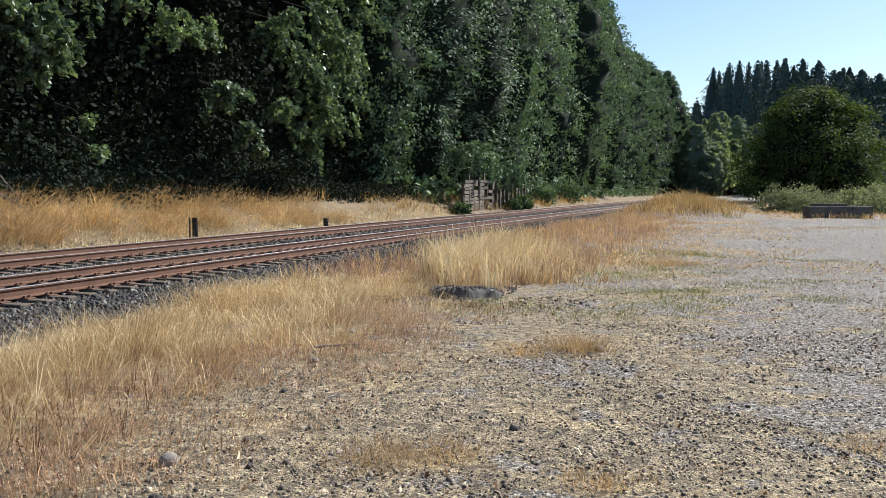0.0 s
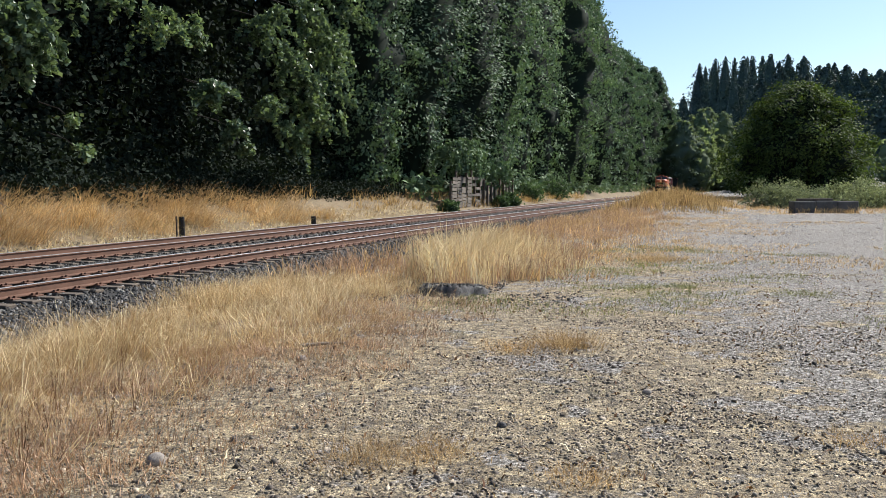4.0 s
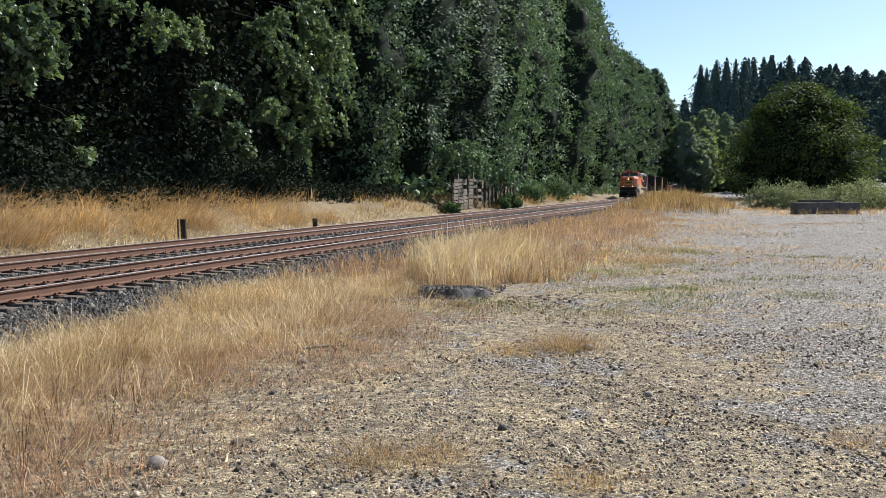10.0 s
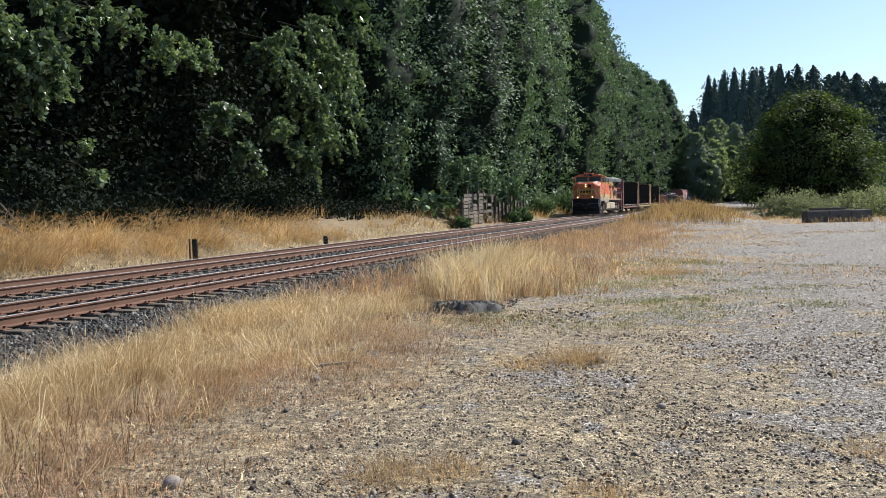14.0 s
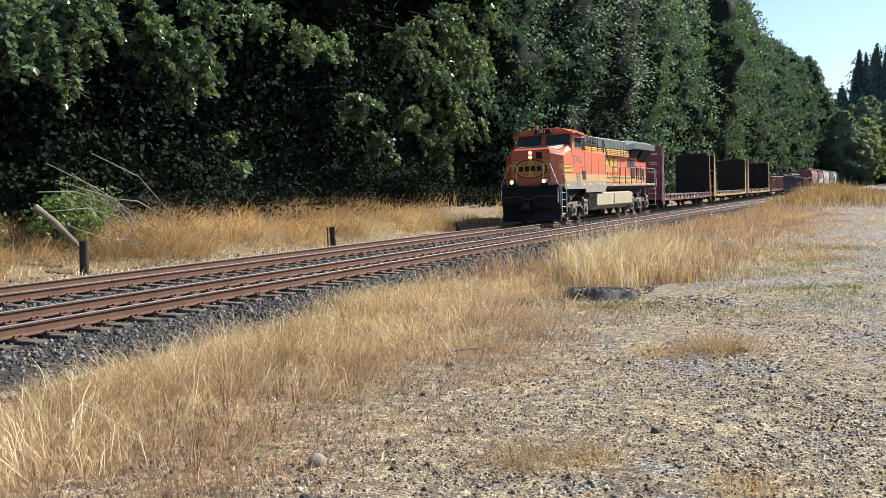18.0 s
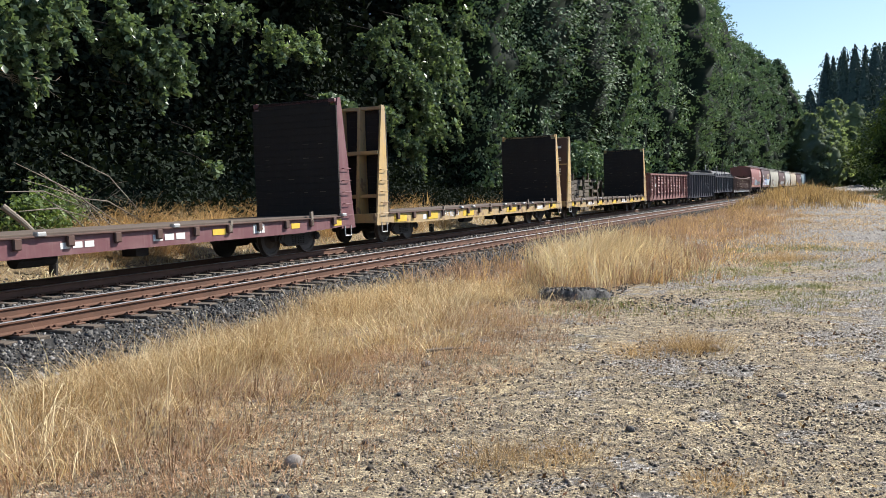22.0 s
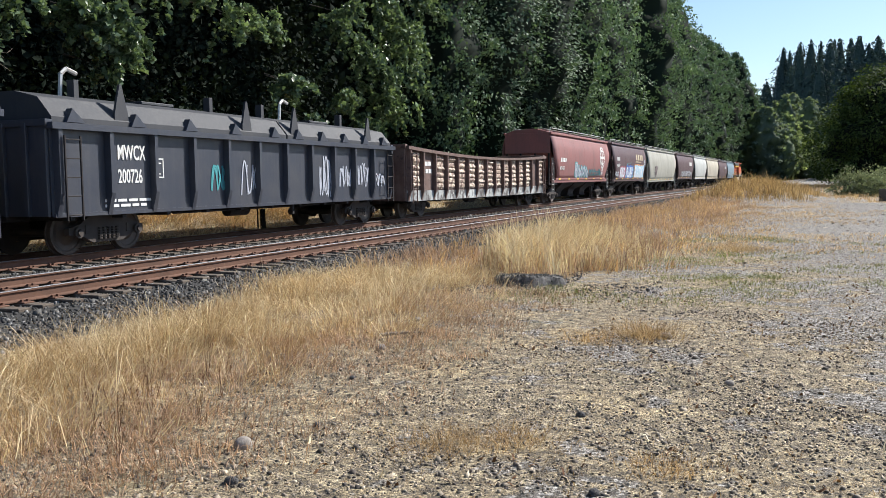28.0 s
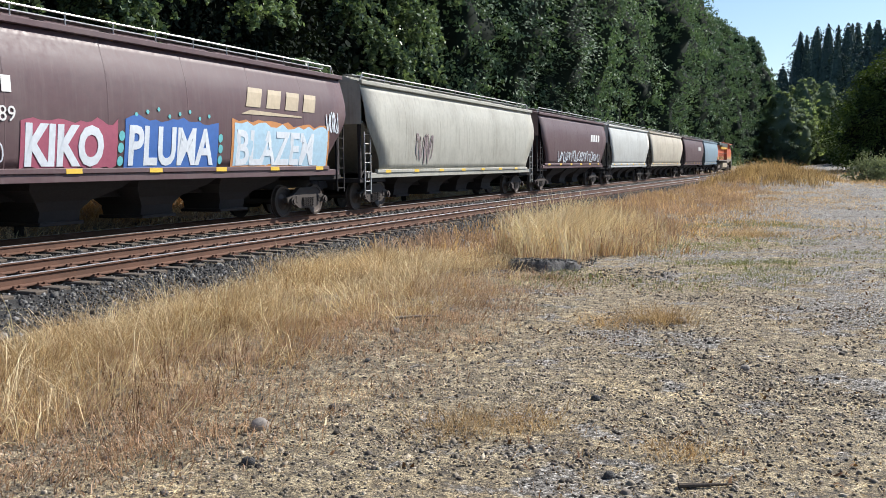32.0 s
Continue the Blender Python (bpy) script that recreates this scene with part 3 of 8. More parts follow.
def blades(name, pts, h0, h1, width, material, label, bend=0.35, category="grass", heads=0.0, taper=None, away=None):
    n = len(pts)
    h = RNG.uniform(h0, h1, n) * RNG.uniform(0.7, 1.2, n)
    if taper:
        q = -pts[:, 0] * CS + pts[:, 1] * SN
        h = h * np.clip((q - taper[0]) / (taper[1] - taper[0]), 0.3, 1.0)
    if n > 5000:
        swell = np.array([noise.noise(Vector((p[0] * 1.3, p[1] * 1.3, 21))) + 0.6 * noise.noise(Vector((p[0] * 0.45, p[1] * 0.45, 27))) for p in pts])
        h = h * np.clip(0.85 + 0.75 * swell, 0.35, 1.5)
    a = RNG.uniform(0, 6.28, n)
    d = np.stack([np.cos(a), np.sin(a), 0 * a], -1)
    if away is not None:
        d = d * 0.7 + away
        d /= np.linalg.norm(d, axis=1)[:, None] + 1e-6
    side = np.stack([-np.sin(a + 0.9), np.cos(a + 0.9), 0 * a], -1) * (width * RNG.uniform(0.6, 1.3, n))[:, None]
    lean = bend * RNG.uniform(0.15, 1.3, n) ** 1.2
    up = np.array([0, 0, 1.0])
    mid = pts + up * (0.55 * h)[:, None] + d * (0.28 * lean * h)[:, None]
    tip = pts + up * (h * (1 - 0.25 * lean))[:, None] + d * (lean * h)[:, None]
    wide = 1.0 + heads * RNG.uniform(0, 1, n)[:, None]
    v = np.stack([pts - side, pts + side, mid - side * 0.8 * wide, mid + side * 0.8 * wide, tip], 1).reshape(-1, 3)
    tri = np.array([(0, 1, 3), (0, 3, 2), (2, 3, 4)])
    loops = (tri[None] + 5 * np.arange(n)[:, None, None]).ravel()
    return tagged(new(name, raw_mesh(name, v, 3, loops, material)), label, category, kind="stuff")


def leaf_mesh(name, c, size, material, out=None, up=0.5, long=1.5):
    """Many small folded leaves at the points c."""
    n = len(c)
    nr = RNG.normal(0, 1, (n, 3)) * 0.8
    nr[:, 2] += up
    if out is not None:
        nr += out
    nr /= np.linalg.norm(nr, axis=1)[:, None]
    t = np.cross(nr, RNG.normal(0, 1, (n, 3)))
    t /= np.linalg.norm(t, axis=1)[:, None]
    b = np.cross(nr, t)
    s = (size * RNG.uniform(0.6, 1.3, n))[:, None]
    v = np.stack([c - t * s * long * 0.5, c + b * s * 0.5 + nr * s * 0.12, c + t * s * long * 0.5, c - b * s * 0.5 + nr * s * 0.12], 1).reshape(-1, 3)
    quad = np.array([(0, 1, 2), (0, 2, 3)])
    loops = (quad[None] + 4 * np.arange(n)[:, None, None]).ravel()
    return raw_mesh(name, v, 3, loops, material)


def clump_cloud(centers, per, radius, flat=0.6):
    n = len(centers)
    o = RNG.normal(0, 1, (n, per, 3)) * np.array([1, 1, flat]) * (radius * RNG.uniform(0.5, 1.3, (n, 1, 1)))
    return (centers[:, None] + o).reshape(-1, 3), np.repeat(centers, per, 0)


def crown_centers(n, c, r, inner=0.45, lumps=0.35, cut=-1.0):
    """Uneven shell of clump centres round c."""
    d = RNG.normal(0, 1, (n * 2, 3))
    d /= np.linalg.norm(d, axis=1)[:, None]
    d = d[d[:, 2] > cut][:n]
    k = np.array([noise.noise(Vector((p[0] * 1.7 + c[0], p[1] * 1.7 + c[1], p[2] * 2.6))) for p in d])
    rad = RNG.uniform(inner, 1.0, len(d)) ** 0.6 * (1 + lumps * k)
    return np.array(c) + d * rad[:, None] * np.array(r)


def trunk_mesh(x, y, z0, h, r, centers, limbs=7, lean=0.0, arms=None):
    """A tapered trunk; its limbs go into the list arms, each a mesh of its own."""
    m = Mesh()
    pts = []
    for k in range(7):
        f = k / 6
        pts.append(Vector((x + lean * f * h * 0.08 + 0.25 * math.sin(f * 5 + x), y + 0.25 * math.cos(f * 4 + y) - 0.25, z0 - 0.3 + f * h)))
    for k in range(6):
        m.tube(pts[k], pts[k + 1], r * (1 - 0.13 * k), 8, r * (1 - 0.13 * (k + 1)))
    if len(centers):
        pick = RNG.choice(len(centers), min(limbs, len(centers)), replace=False)
        for i in pick:
            q = Vector(centers[i])
            base = pts[min(5, max(1, int((q.z - z0) / h * 5)))]
            midp = (base + q) / 2 + Vector((0, 0, 0.6))
            limb = m if arms is None else Mesh()
            limb.tube(base, midp, r * 0.3, 5, r * 0.18)
            limb.tube(midp, q, r * 0.18, 5, r * 0.05)
            if arms is not None:
                arms.append(limb)
    return m


def conifer(x, y, h, rad, material, n=1500, leaf=1.05):
    z0 = ground_at(x, y)
    ob = thing("fir_tree", Matrix.Translation((x, y, z0)), "dark green fir on the far wooded hill", "tree", "firs on the hill")
    m = Mesh().tube((0, 0, -0.3), (0, 0, h * 0.55), rad * 0.05, 6, 0.04)
    part("trunk", m, MAT_BARK, ob)
    bulge = RNG.uniform(0.6, 0.95)
    prof = lambda f: rad * (1.0 - f) ** bulge
    rings = [[(0.48 * prof(f) * math.cos(k), 0.48 * prof(f) * math.sin(k), h * f) for k in (0, 0.9, 1.8, 2.7, 3.6, 4.5, 5.4)] for f in (0.03, 0.3, 0.55, 0.75, 0.9, 0.97)]
    part("inner_foliage", Mesh().loft(rings), material, ob)
    f = RNG.random(n) ** 0.8
    z = h * (0.04 + 0.96 * f)
    a = RNG.uniform(0, 6.28, n)
    tier = 0.85 + 0.32 * np.sin(z * 1.5 + x) + 0.4 * np.sin(2 * a + y + 0.7 * z) + 0.15 * np.sin(5 * a + 2.1 * z)
    r = rad * (1.0 - f) ** bulge * tier * RNG.uniform(0.3, 1.0, n) ** 0.5 + 0.05
    c = np.stack([np.cos(a) * r, np.sin(a) * r, z - 0.25 * r], -1)
    out = np.stack([np.cos(a), np.sin(a), 0 * a], -1) * 0.5
    part("crown", leaf_mesh("crown", c, leaf * (0.55 + 0.85 * (1 - f)), material, out, 0.6, 1.5), material, ob)
    return ob


# ---- tracks ----
def track_samples():
    return axis([(-160, -20, 10), (-20, 120, 1.5), (120, 701, 8)])


def rail_mesh(center, side):
    prof = [(-0.07, -0.17), (0.07, -0.17), (0.07, -0.155), (0.012, -0.135), (0.012, -0.045), (0.036, -0.03), (0.036, -0.006), (0.026, 0.0),
            (-0.026, 0.0), (-0.036, -0.006), (-0.036, -0.03), (-0.012, -0.045), (-0.012, -0.135), (-0.07, -0.155)]
    m = Mesh()
    rings = []
    for s in track_samples():
        q = center(s)
        d = math.atan2(center(s + 1) - center(s - 1), 2.0)
        rings.append([tuple(sq(s - math.sin(d) * (side + u), q + math.cos(d) * (side + u), RAIL_TOP + w)) for u, w in prof])
    m.loft(rings)
    me = m.data("rail", [MAT_RAIL, MAT_RAILTOP])
    n = len(prof)
    for i, p in enumerate(me.polygons):
        c = p.center.z
        if c > RAIL_TOP - 0.0035:
            p.material_index = 1
    return me


def build_track(name, center, label):
    ob = thing(name, None, label, "railway track", kind="structure")
    for side in (-0.755, 0.755):
        part("rail", rail_mesh(center, side), None, ob, "steel rail with rusty sides and a polished top")
    tie = Mesh().box(-0.11, 0.11, -1.3, 1.3, -0.36, -0.188, 0.012).data("tie", MAT_TIE)
    pl = Mesh()
    for y in (-0.755, 0.755):
        pl.box(-0.09, 0.09, y - 0.19, y + 0.19, -0.188, -0.168, 0.004)
        for dx in (-0.05, 0.05):
            for dy in (-0.1, 0.1):
                pl.box(dx - 0.015, dx + 0.015, y + dy - 0.02, y + dy + 0.02, -0.168, -0.135, 0)
    plate = pl.data("tie_plate", MAT_RAIL)
    far = Mesh()
    s = -60.0
    while s < 260:
        jig = RNG.uniform(-0.04, 0.04)
        q = center(s)
        d = math.atan2(center(s + 1) - center(s - 1), 2.0)
        m = Matrix.Translation(sq(s + jig, q, RAIL_TOP)) @ Matrix.Rotation(math.pi / 2 - HEAD + d + RNG.uniform(-0.02, 0.02), 4, "Z")
        if -14 < s < 60:
            t = part("tie", tie, None, ob)
            t.matrix_basis = m
            part("tie_plate", plate, None, t)
        else:
            b = Mesh().box(-0.11, 0.11, -1.3, 1.3, -0.36, -0.188, 0.0)
            far.add([tuple(m @ Vector(p)) for p in b.v], b.f)
        s += 0.5
    tagged(part("far_ties", far.data("far_ties", MAT_TIE, fix=False), None, ob), kind="stuff")
    return ob


build_track("main_track", main_q, "main railway track on dark ballast beside the wooded bank")
build_track("siding_track", siding_q, "rusty siding track on dark ballast beside the yard")


def ballast_keep(s, q):
    d = q - main_q(s)
    return 1.0 if -7.3 < d < 2.6 else (0.5 if -7.9 < d < 3.4 else 0.12)


pebbles("ballast", scatter(56000, -6, 26, 6.6, 18.2, ballast_keep), 0.018, 0.036, MAT_BALLAST, "angular dark grey ballast stones round the tracks", 0.9)
pebbles("far_ballast", scatter(16000, 26, 80, 5.5, 17.5, ballast_keep), 0.045, 0.07, MAT_BALLAST, "angular dark grey ballast stones along the tracks", 0.8)


def patchy(s, q):
    """Where loose stones gather: in patches, and more towards the drive."""
    k = noise.noise(Vector((s * 0.55, q * 0.55, 2))) + 0.5 * noise.noise(Vector((s * 1.7, q * 1.7, 5)))
    return 0.3 + 0.7 * smooth(-0.05, 0.4, k + 0.06 * (1.0 - q))


pebbles("yard_gravel", scatter(42000, 2.6, 13, -6.5, 4.2, patchy), 0.004, 0.013, MAT_GRAVEL, "loose grey gravel scattered on the yard", 0.5)
pebbles("coarse_gravel", scatter(13000, 2.8, 22, -11, 4.2, patchy), 0.008, 0.02, MAT_GRAVEL, "coarse stones lying on the yard", 0.55)
pebbles("dark_bits", scatter(10000, 2.8, 24, -12, 4.4, patchy), 0.006, 0.019, MAT_BITS, "dark crumbs of bark and slag on the yard", 0.5)
pebbles("near_stones", scatter(7000, 2.8, 11, -5.5, 4.0, patchy), 0.008, 0.021, MAT_GRAVEL, "small grey and brown stones on the near yard", 0.6)
pebbles("near_dark_stones", scatter(4500, 2.8, 11, -5.5, 4.0, patchy), 0.008, 0.02, MAT_BITS, "small dark stones on the near yard", 0.55)
pebbles("foreground_gravel", scatter(15000, 2.8, 7.5, -3.5, 4.3, lambda s, q: 0.25 + 0.75 * smooth(-0.25, 0.25, noise.noise(Vector((s * 1.1, q * 1.1, 33))))), 0.006, 0.017, MAT_GRAVEL, "grey and tan pebbles strewn over the near yard", 0.6)
pebbles("foreground_crumbs", scatter(6000, 2.8, 7.5, -3.5, 4.3, patchy), 0.005, 0.015, MAT_BITS, "dark crumbs strewn over the near yard", 0.6)
pebbles("far_gravel", scatter(8000, 13, 60, -26, 2.0), 0.014, 0.032, MAT_GRAVEL, "grey gravel of the drive", 0.4)
pebbles("far_dark_bits", scatter(3000, 20, 60, -26, 2.0), 0.016, 0.04, MAT_BITS, "dark crumbs on the drive", 0.4)
pebbles("slag_patch", scatter(900, 11.4, 14.0, 1.2, 3.2, lambda s, q: 1 - smooth(0.3, 1.0, ((s - 12.7) / 1.1) ** 2 + ((q - 2.3) / 0.8) ** 2)), 0.01, 0.024, MAT_BALLAST, "patch of dark grey crushed stone on the yard", 0.6)

# ---- grasses ----
def strip(s, q):
    low = 3.3 + 0.55 * (1 - smooth(5.0, 8.5, s)) + 0.35 * noise.noise(Vector((s * 0.7, 1, 0))) + (0.9 * smooth(11.2, 12.4, s) * (1 - smooth(14.0, 15.0, s)))
    high = 6.75 + 0.75 * smooth(4.5, 8.5, s) + 0.3 * smooth(9, 12, s) + 0.3 * noise.noise(Vector((s * 0.8, 5, 0)))
    k = smooth(low - 0.3, low + 0.5, q) * (1 - smooth(high - 0.7, high + 0.2, q))
    return k * (0.55 + 0.45 * smooth(-0.3, 0.2, noise.noise(Vector((s * 0.9, q * 0.9, 7)))))


def bunches(n, per, spread, s0, s1, q0, q1, keep, wind=(0.25, -0.1)):
    """Bunches of blades that lean away from their middles; returns roots and leans."""
    c = scatter(n, s0, s1, q0, q1, keep)
    k = RNG.normal(0, 1, (len(c), per, 2)) * (spread * RNG.uniform(0.5, 1.5, (len(c), 1, 1)))
    lean = k / spread * 0.7 + np.array(wind)
    swirl = np.array([(noise.noise(Vector((p[0] * 0.9, p[1] * 0.9, 3))), noise.noise(Vector((p[0] * 0.9, p[1] * 0.9, 9)))) for p in c]).reshape(-1, 1, 2)
    tilt = RNG.normal(0, 0.6, (len(c), 1, 2)) + 2.2 * swirl
    pts = np.concatenate([c[:, None, :2] + k, np.repeat(c[:, None, 2:], per, 1)], 2).reshape(-1, 3)
    away = np.concatenate([lean + tilt, np.zeros((len(c), per, 1))], 2).reshape(-1, 3)
    return pts, away


def meadow(name, n, per, spread, area, keep, h0, h1, width, material, label, bend, taper=None, heads=0.0):
    pts, away = bunches(n, per, spread, *area, keep)
    return blades(name, pts, h0, h1, width, material, label, bend, taper=taper, away=away, heads=heads)


near_strip = (-7, 14.8, 2.6, 8.3)
lush = lambda s, q: strip(s, q) * (0.35 + 0.65 * smooth(3.4, 5.6, q)) * (0.45 + 0.55 * smooth(-0.2, 0.25, noise.noise(Vector((s * 0.8, q * 1.1, 61)))))
meadow("dry_grass", 8200, 22, 0.11, near_strip, lush, 0.16, 0.48, 0.0020, STRAW, "tall straw-coloured dry grass beside the ballast", 1.5, (2.6, 5.7))
meadow("bleached_stalks", 3600, 16, 0.14, near_strip, lush, 0.26, 0.60, 0.0024, STRAW_PALE, "bleached arching grass stalks", 2.0, (1.0, 5.0))
meadow("edge_grass", 1300, 14, 0.13, (2.2, 9.5, 2.5, 5.0), lambda s, q: smooth(2.4, 3.4, q + 0.4 * noise.noise(Vector((s, q, 77)))) * (0.4 + 0.6 * smooth(-0.2, 0.2, noise.noise(Vector((s * 1.2, q * 1.2, 19))))), 0.03, 0.13, 0.003, STRAW_RED, "low russet grass at the yard's edge", 1.6)
meadow("russet_grass", 5000, 18, 0.11, (-7, 15, 1.9, 6.4), lambda s, q: strip(s, q + 0.7) * (0.3 + 0.6 * smooth(-0.2, 0.25, noise.noise(Vector((s * 0.9, q * 0.9, 15))))), 0.04, 0.20, 0.0020, STRAW_RED, "low russet dry grass at the edge of the strip", 1.3)
blades("straw_litter", scatter(22000, 2.5, 20, -7, 4.6, lambda s, q: 0.15 + 0.85 * smooth(-0.25, 0.35, noise.noise(Vector((s * 0.8, q * 0.8, 40))) + 0.07 * q)), 0.012, 0.045, 0.0015, STRAW, "bits of bleached straw lying on the yard", 2.8)
blades("wood_chips", scatter(1500, 2.6, 18, -8, 4.6, patchy), 0.02, 0.07, 0.009, STRAW_PALE, "pale splinters of wood lying on the yard", 3.0, category="wood chips")
blades("brown_leaves", scatter(2600, 2.6, 18, -8, 4.6, patchy), 0.02, 0.05, 0.011, WEED_BROWN, "curled brown leaves and bark lying on the yard", 2.6, category="litter")


def plume(s, q):
    u, v = (s - 17.5) / 3.6, (q - 3.9 - 0.03 * (s - 14)) / 1.5
    return 1 - smooth(0.35, 1.25, u * u + v * v + 0.7 * noise.noise(Vector((s * 0.8, q * 0.8, 3))))


meadow("plume_grass", 1100, 14, 0.10, (13.4, 23, 1.8, 6.5), plume, 0.5, 1.0, 0.005, STRAW_PALE, "clump of tall pale plume grass", 0.6, (1.6, 4.4), 1.2)
meadow("plume_undergrowth", 800, 14, 0.14, (13.2, 24, 1.6, 6.6), plume, 0.25, 0.6, 0.005, STRAW_RED, "russet grass under the plumes", 0.9)


def verge(s, q):
    d = q - siding_q(s)
    return smooth(-11.0, -6.8, d) * (1 - smooth(-3.2, -2.4, d)) * smooth(-0.35, 0.15, noise.noise(Vector((s * 0.3, q * 0.4, 8))) + 0.12)


meadow("verge_grass", 2600, 18, 0.2, (14.5, 62, 0.8, 9.5), verge, 0.12, 0.46, 0.006, STRAW_RED, "russet dry grass along the siding", 1.3, (-0.2, 3.8))
meadow("verge_stalks", 900, 12, 0.25, (14.5, 62, 0.8, 9.5), verge, 0.25, 0.6, 0.006, STRAW, "taller pale grass along the siding", 0.9, (-0.2, 3.8))
meadow("mound_grass", 1300, 14, 0.25, (54, 80, -2.0, 6.5), lambda s, q: math.exp(-((s - 66) / 8.5) ** 2 - ((q - 2.2) / 3.0) ** 2) * 1.3, 0.5, 0.95, 0.014, STRAW_GOLD, "mound overgrown with dry grass beside the line", 0.7)
meadow("field_grass", 1900, 14, 0.4, (56, 110, -34, 2), lambda s, q: smooth(58, 64, s + 0.25 * q), 0.15, 0.5, 0.011, STRAW, "dry grass of the far field", 1.6)
meadow("green_grass", 2000, 16, 0.16, (11, 25, -3.5, 3.4), lambda s, q: smooth(0.0, 0.35, noise.noise(Vector((s * 0.5, q * 0.5, 12))) + 0.25 - 0.10 * abs(q - 1.4)), 0.015, 0.10, 0.0035, GRASS_GREEN, "patches of short green grass at the yard's edge", 1.5)
blades("stubble", scatter(30000, 3, 22, -9, 4.0, lambda s, q: smooth(-0.15, 0.3, noise.noise(Vector((s * 0.7, q * 0.7, 22))) - 0.04 * (1.0 - q))), 0.012, 0.055, 0.0028, STRAW, "short dry stubble on the yard", 1.8)


meadow("yard_stubble", 2600, 12, 0.22, (19, 62, -9, 3.2), lambda s, q: smooth(-0.15, 0.25, noise.noise(Vector((s * 0.22, q * 0.4, 71))) + 0.09 * (q + 2.0)), 0.03, 0.14, 0.006, STRAW, "low dry grass fading into the gravel of the yard", 1.8)


def tuft(s, q, n, r, h, material, label):
    pts, away = [], []
    for _ in range(2 * n):
        u, w = RNG.normal(0, r * 0.5), RNG.normal(0, r * 0.5)
        pts.append(tuple(sq(s + u, q + w, ground_z(s + u, q + w))))
        away.append(tuple(Vector(sq(u, w, 0)) / r))
    ob = blades("grass_tuft", np.array(pts), h * 0.3, h, 0.0017, material, label, 1.9, away=np.array(away))
    del ob["kind"]
    return tagged(ob, label, "grass tuft", "grass tufts on the yard")


for s, q, n, r, h in ((8.9, 1.3, 420, 0.34, 0.26), (8.6, 1.75, 200, 0.36, 0.14), (5.0, 1.95, 320, 0.36, 0.13), (5.2, 1.55, 220, 0.3, 0.11), (20.0, 1.0, 500, 0.6, 0.28), (14.4, 0.9, 200, 0.3, 0.15), (14.6, 0.3, 200, 0.3, 0.14), (13.9, -1.4, 240, 0.5, 0.12), (4.9, 0.6, 160, 0.26, 0.09), (6.2, -1.0, 160, 0.26, 0.09)):
    green = s in (14.4, 14.6, 13.9)
    tuft(s, q, n, r, h, GRASS_GREEN if green else STRAW, "low green tuft of grass on the gravel" if green else "tuft of dry bunch grass on the gravel")


def bank(s, q):
    d = q - main_q(s)
    ragged = 1.6 * noise.noise(Vector((s * 0.22, 3, 1))) + 0.7 * noise.noise(Vector((s * 0.8, 7, 1)))
    return smooth(2.9, 3.8, d) * (1 - smooth(5.4 + 1.0 * (1 - smooth(13, 19, s)), 6.8 + 1.0 * (1 - smooth(13, 19, s)), d + ragged)) * (0.14 + 0.86 * smooth(-0.08, 0.2, noise.noise(Vector((s * 0.42, q * 0.55, 31)))))


def upper_bank(s, q):
    d = q - main_q(s)
    return smooth(5.0, 6.4, d) * (1 - smooth(8.2, 9.6, d + 1.2 * noise.noise(Vector((s * 0.3, 8, 1)))))


meadow("bank_grass", 5200, 20, 0.22, (9, 42, 17, 23.5), bank, 0.3, 1.05, 0.0065, STRAW, "golden dry grass on the bank beyond the tracks", 2.3)
meadow("bank_thatch_grass", 2800, 16, 0.3, (9, 42, 17, 24), upper_bank, 0.15, 0.6, 0.008, THATCH_BROWN, "brown matted grass at the top of the bank", 1.7)
meadow("bank_stalks", 3000, 12, 0.25, (9, 42, 17, 23.5), bank, 0.3, 0.8, 0.006, STRAW_PALE, "bleached stalks among the bank's grass", 2.4)
meadow("bank_green", 700, 16, 0.25, (9, 42, 17, 21), lambda s, q: bank(s, q) * smooth(0.1, 0.35, noise.noise(Vector((s * 0.3, q * 0.7, 55)))), 0.15, 0.5, 0.008, GRASS_GREEN, "green weeds among the bank's dry grass", 1.2)
meadow("far_bank_grass", 1500, 14, 0.35, (42, 130, 14, 23), bank, 0.35, 0.9, 0.016, STRAW_GOLD, "golden dry grass along the foot of the woods", 1.3)


# ---- woods ----
def edge(s, d):
    """World x, y at d metres beyond the main track's centre."""
    p = sq(s, main_q(min(max(s, -400), 700)) + d)
    return p.x, p.y


def lobed(n_lobe, c, r, lobe_r, per_lobe, rng_cut=-1.0):
    """Clump centres gathered into rounded boughs on an uneven crown, with their outward ways."""
    lc = crown_centers(n_lobe, c, r, 0.62, 0.4, rng_cut)
    d = RNG.normal(0, 1, (len(lc), per_lobe, 3))
    d /= np.linalg.norm(d, axis=2)[..., None]
    d[..., 2] = np.where(d[..., 2] < -0.35, -d[..., 2], d[..., 2])
    R = lobe_r * RNG.uniform(0.6, 1.35, (len(lc), 1, 1))
    p = lc[:, None] + d * R * RNG.uniform(0.5, 1.0, (len(lc), per_lobe, 1)) * np.array([1, 1, 0.72])
    return p.reshape(-1, 3), d.reshape(-1, 3), lc


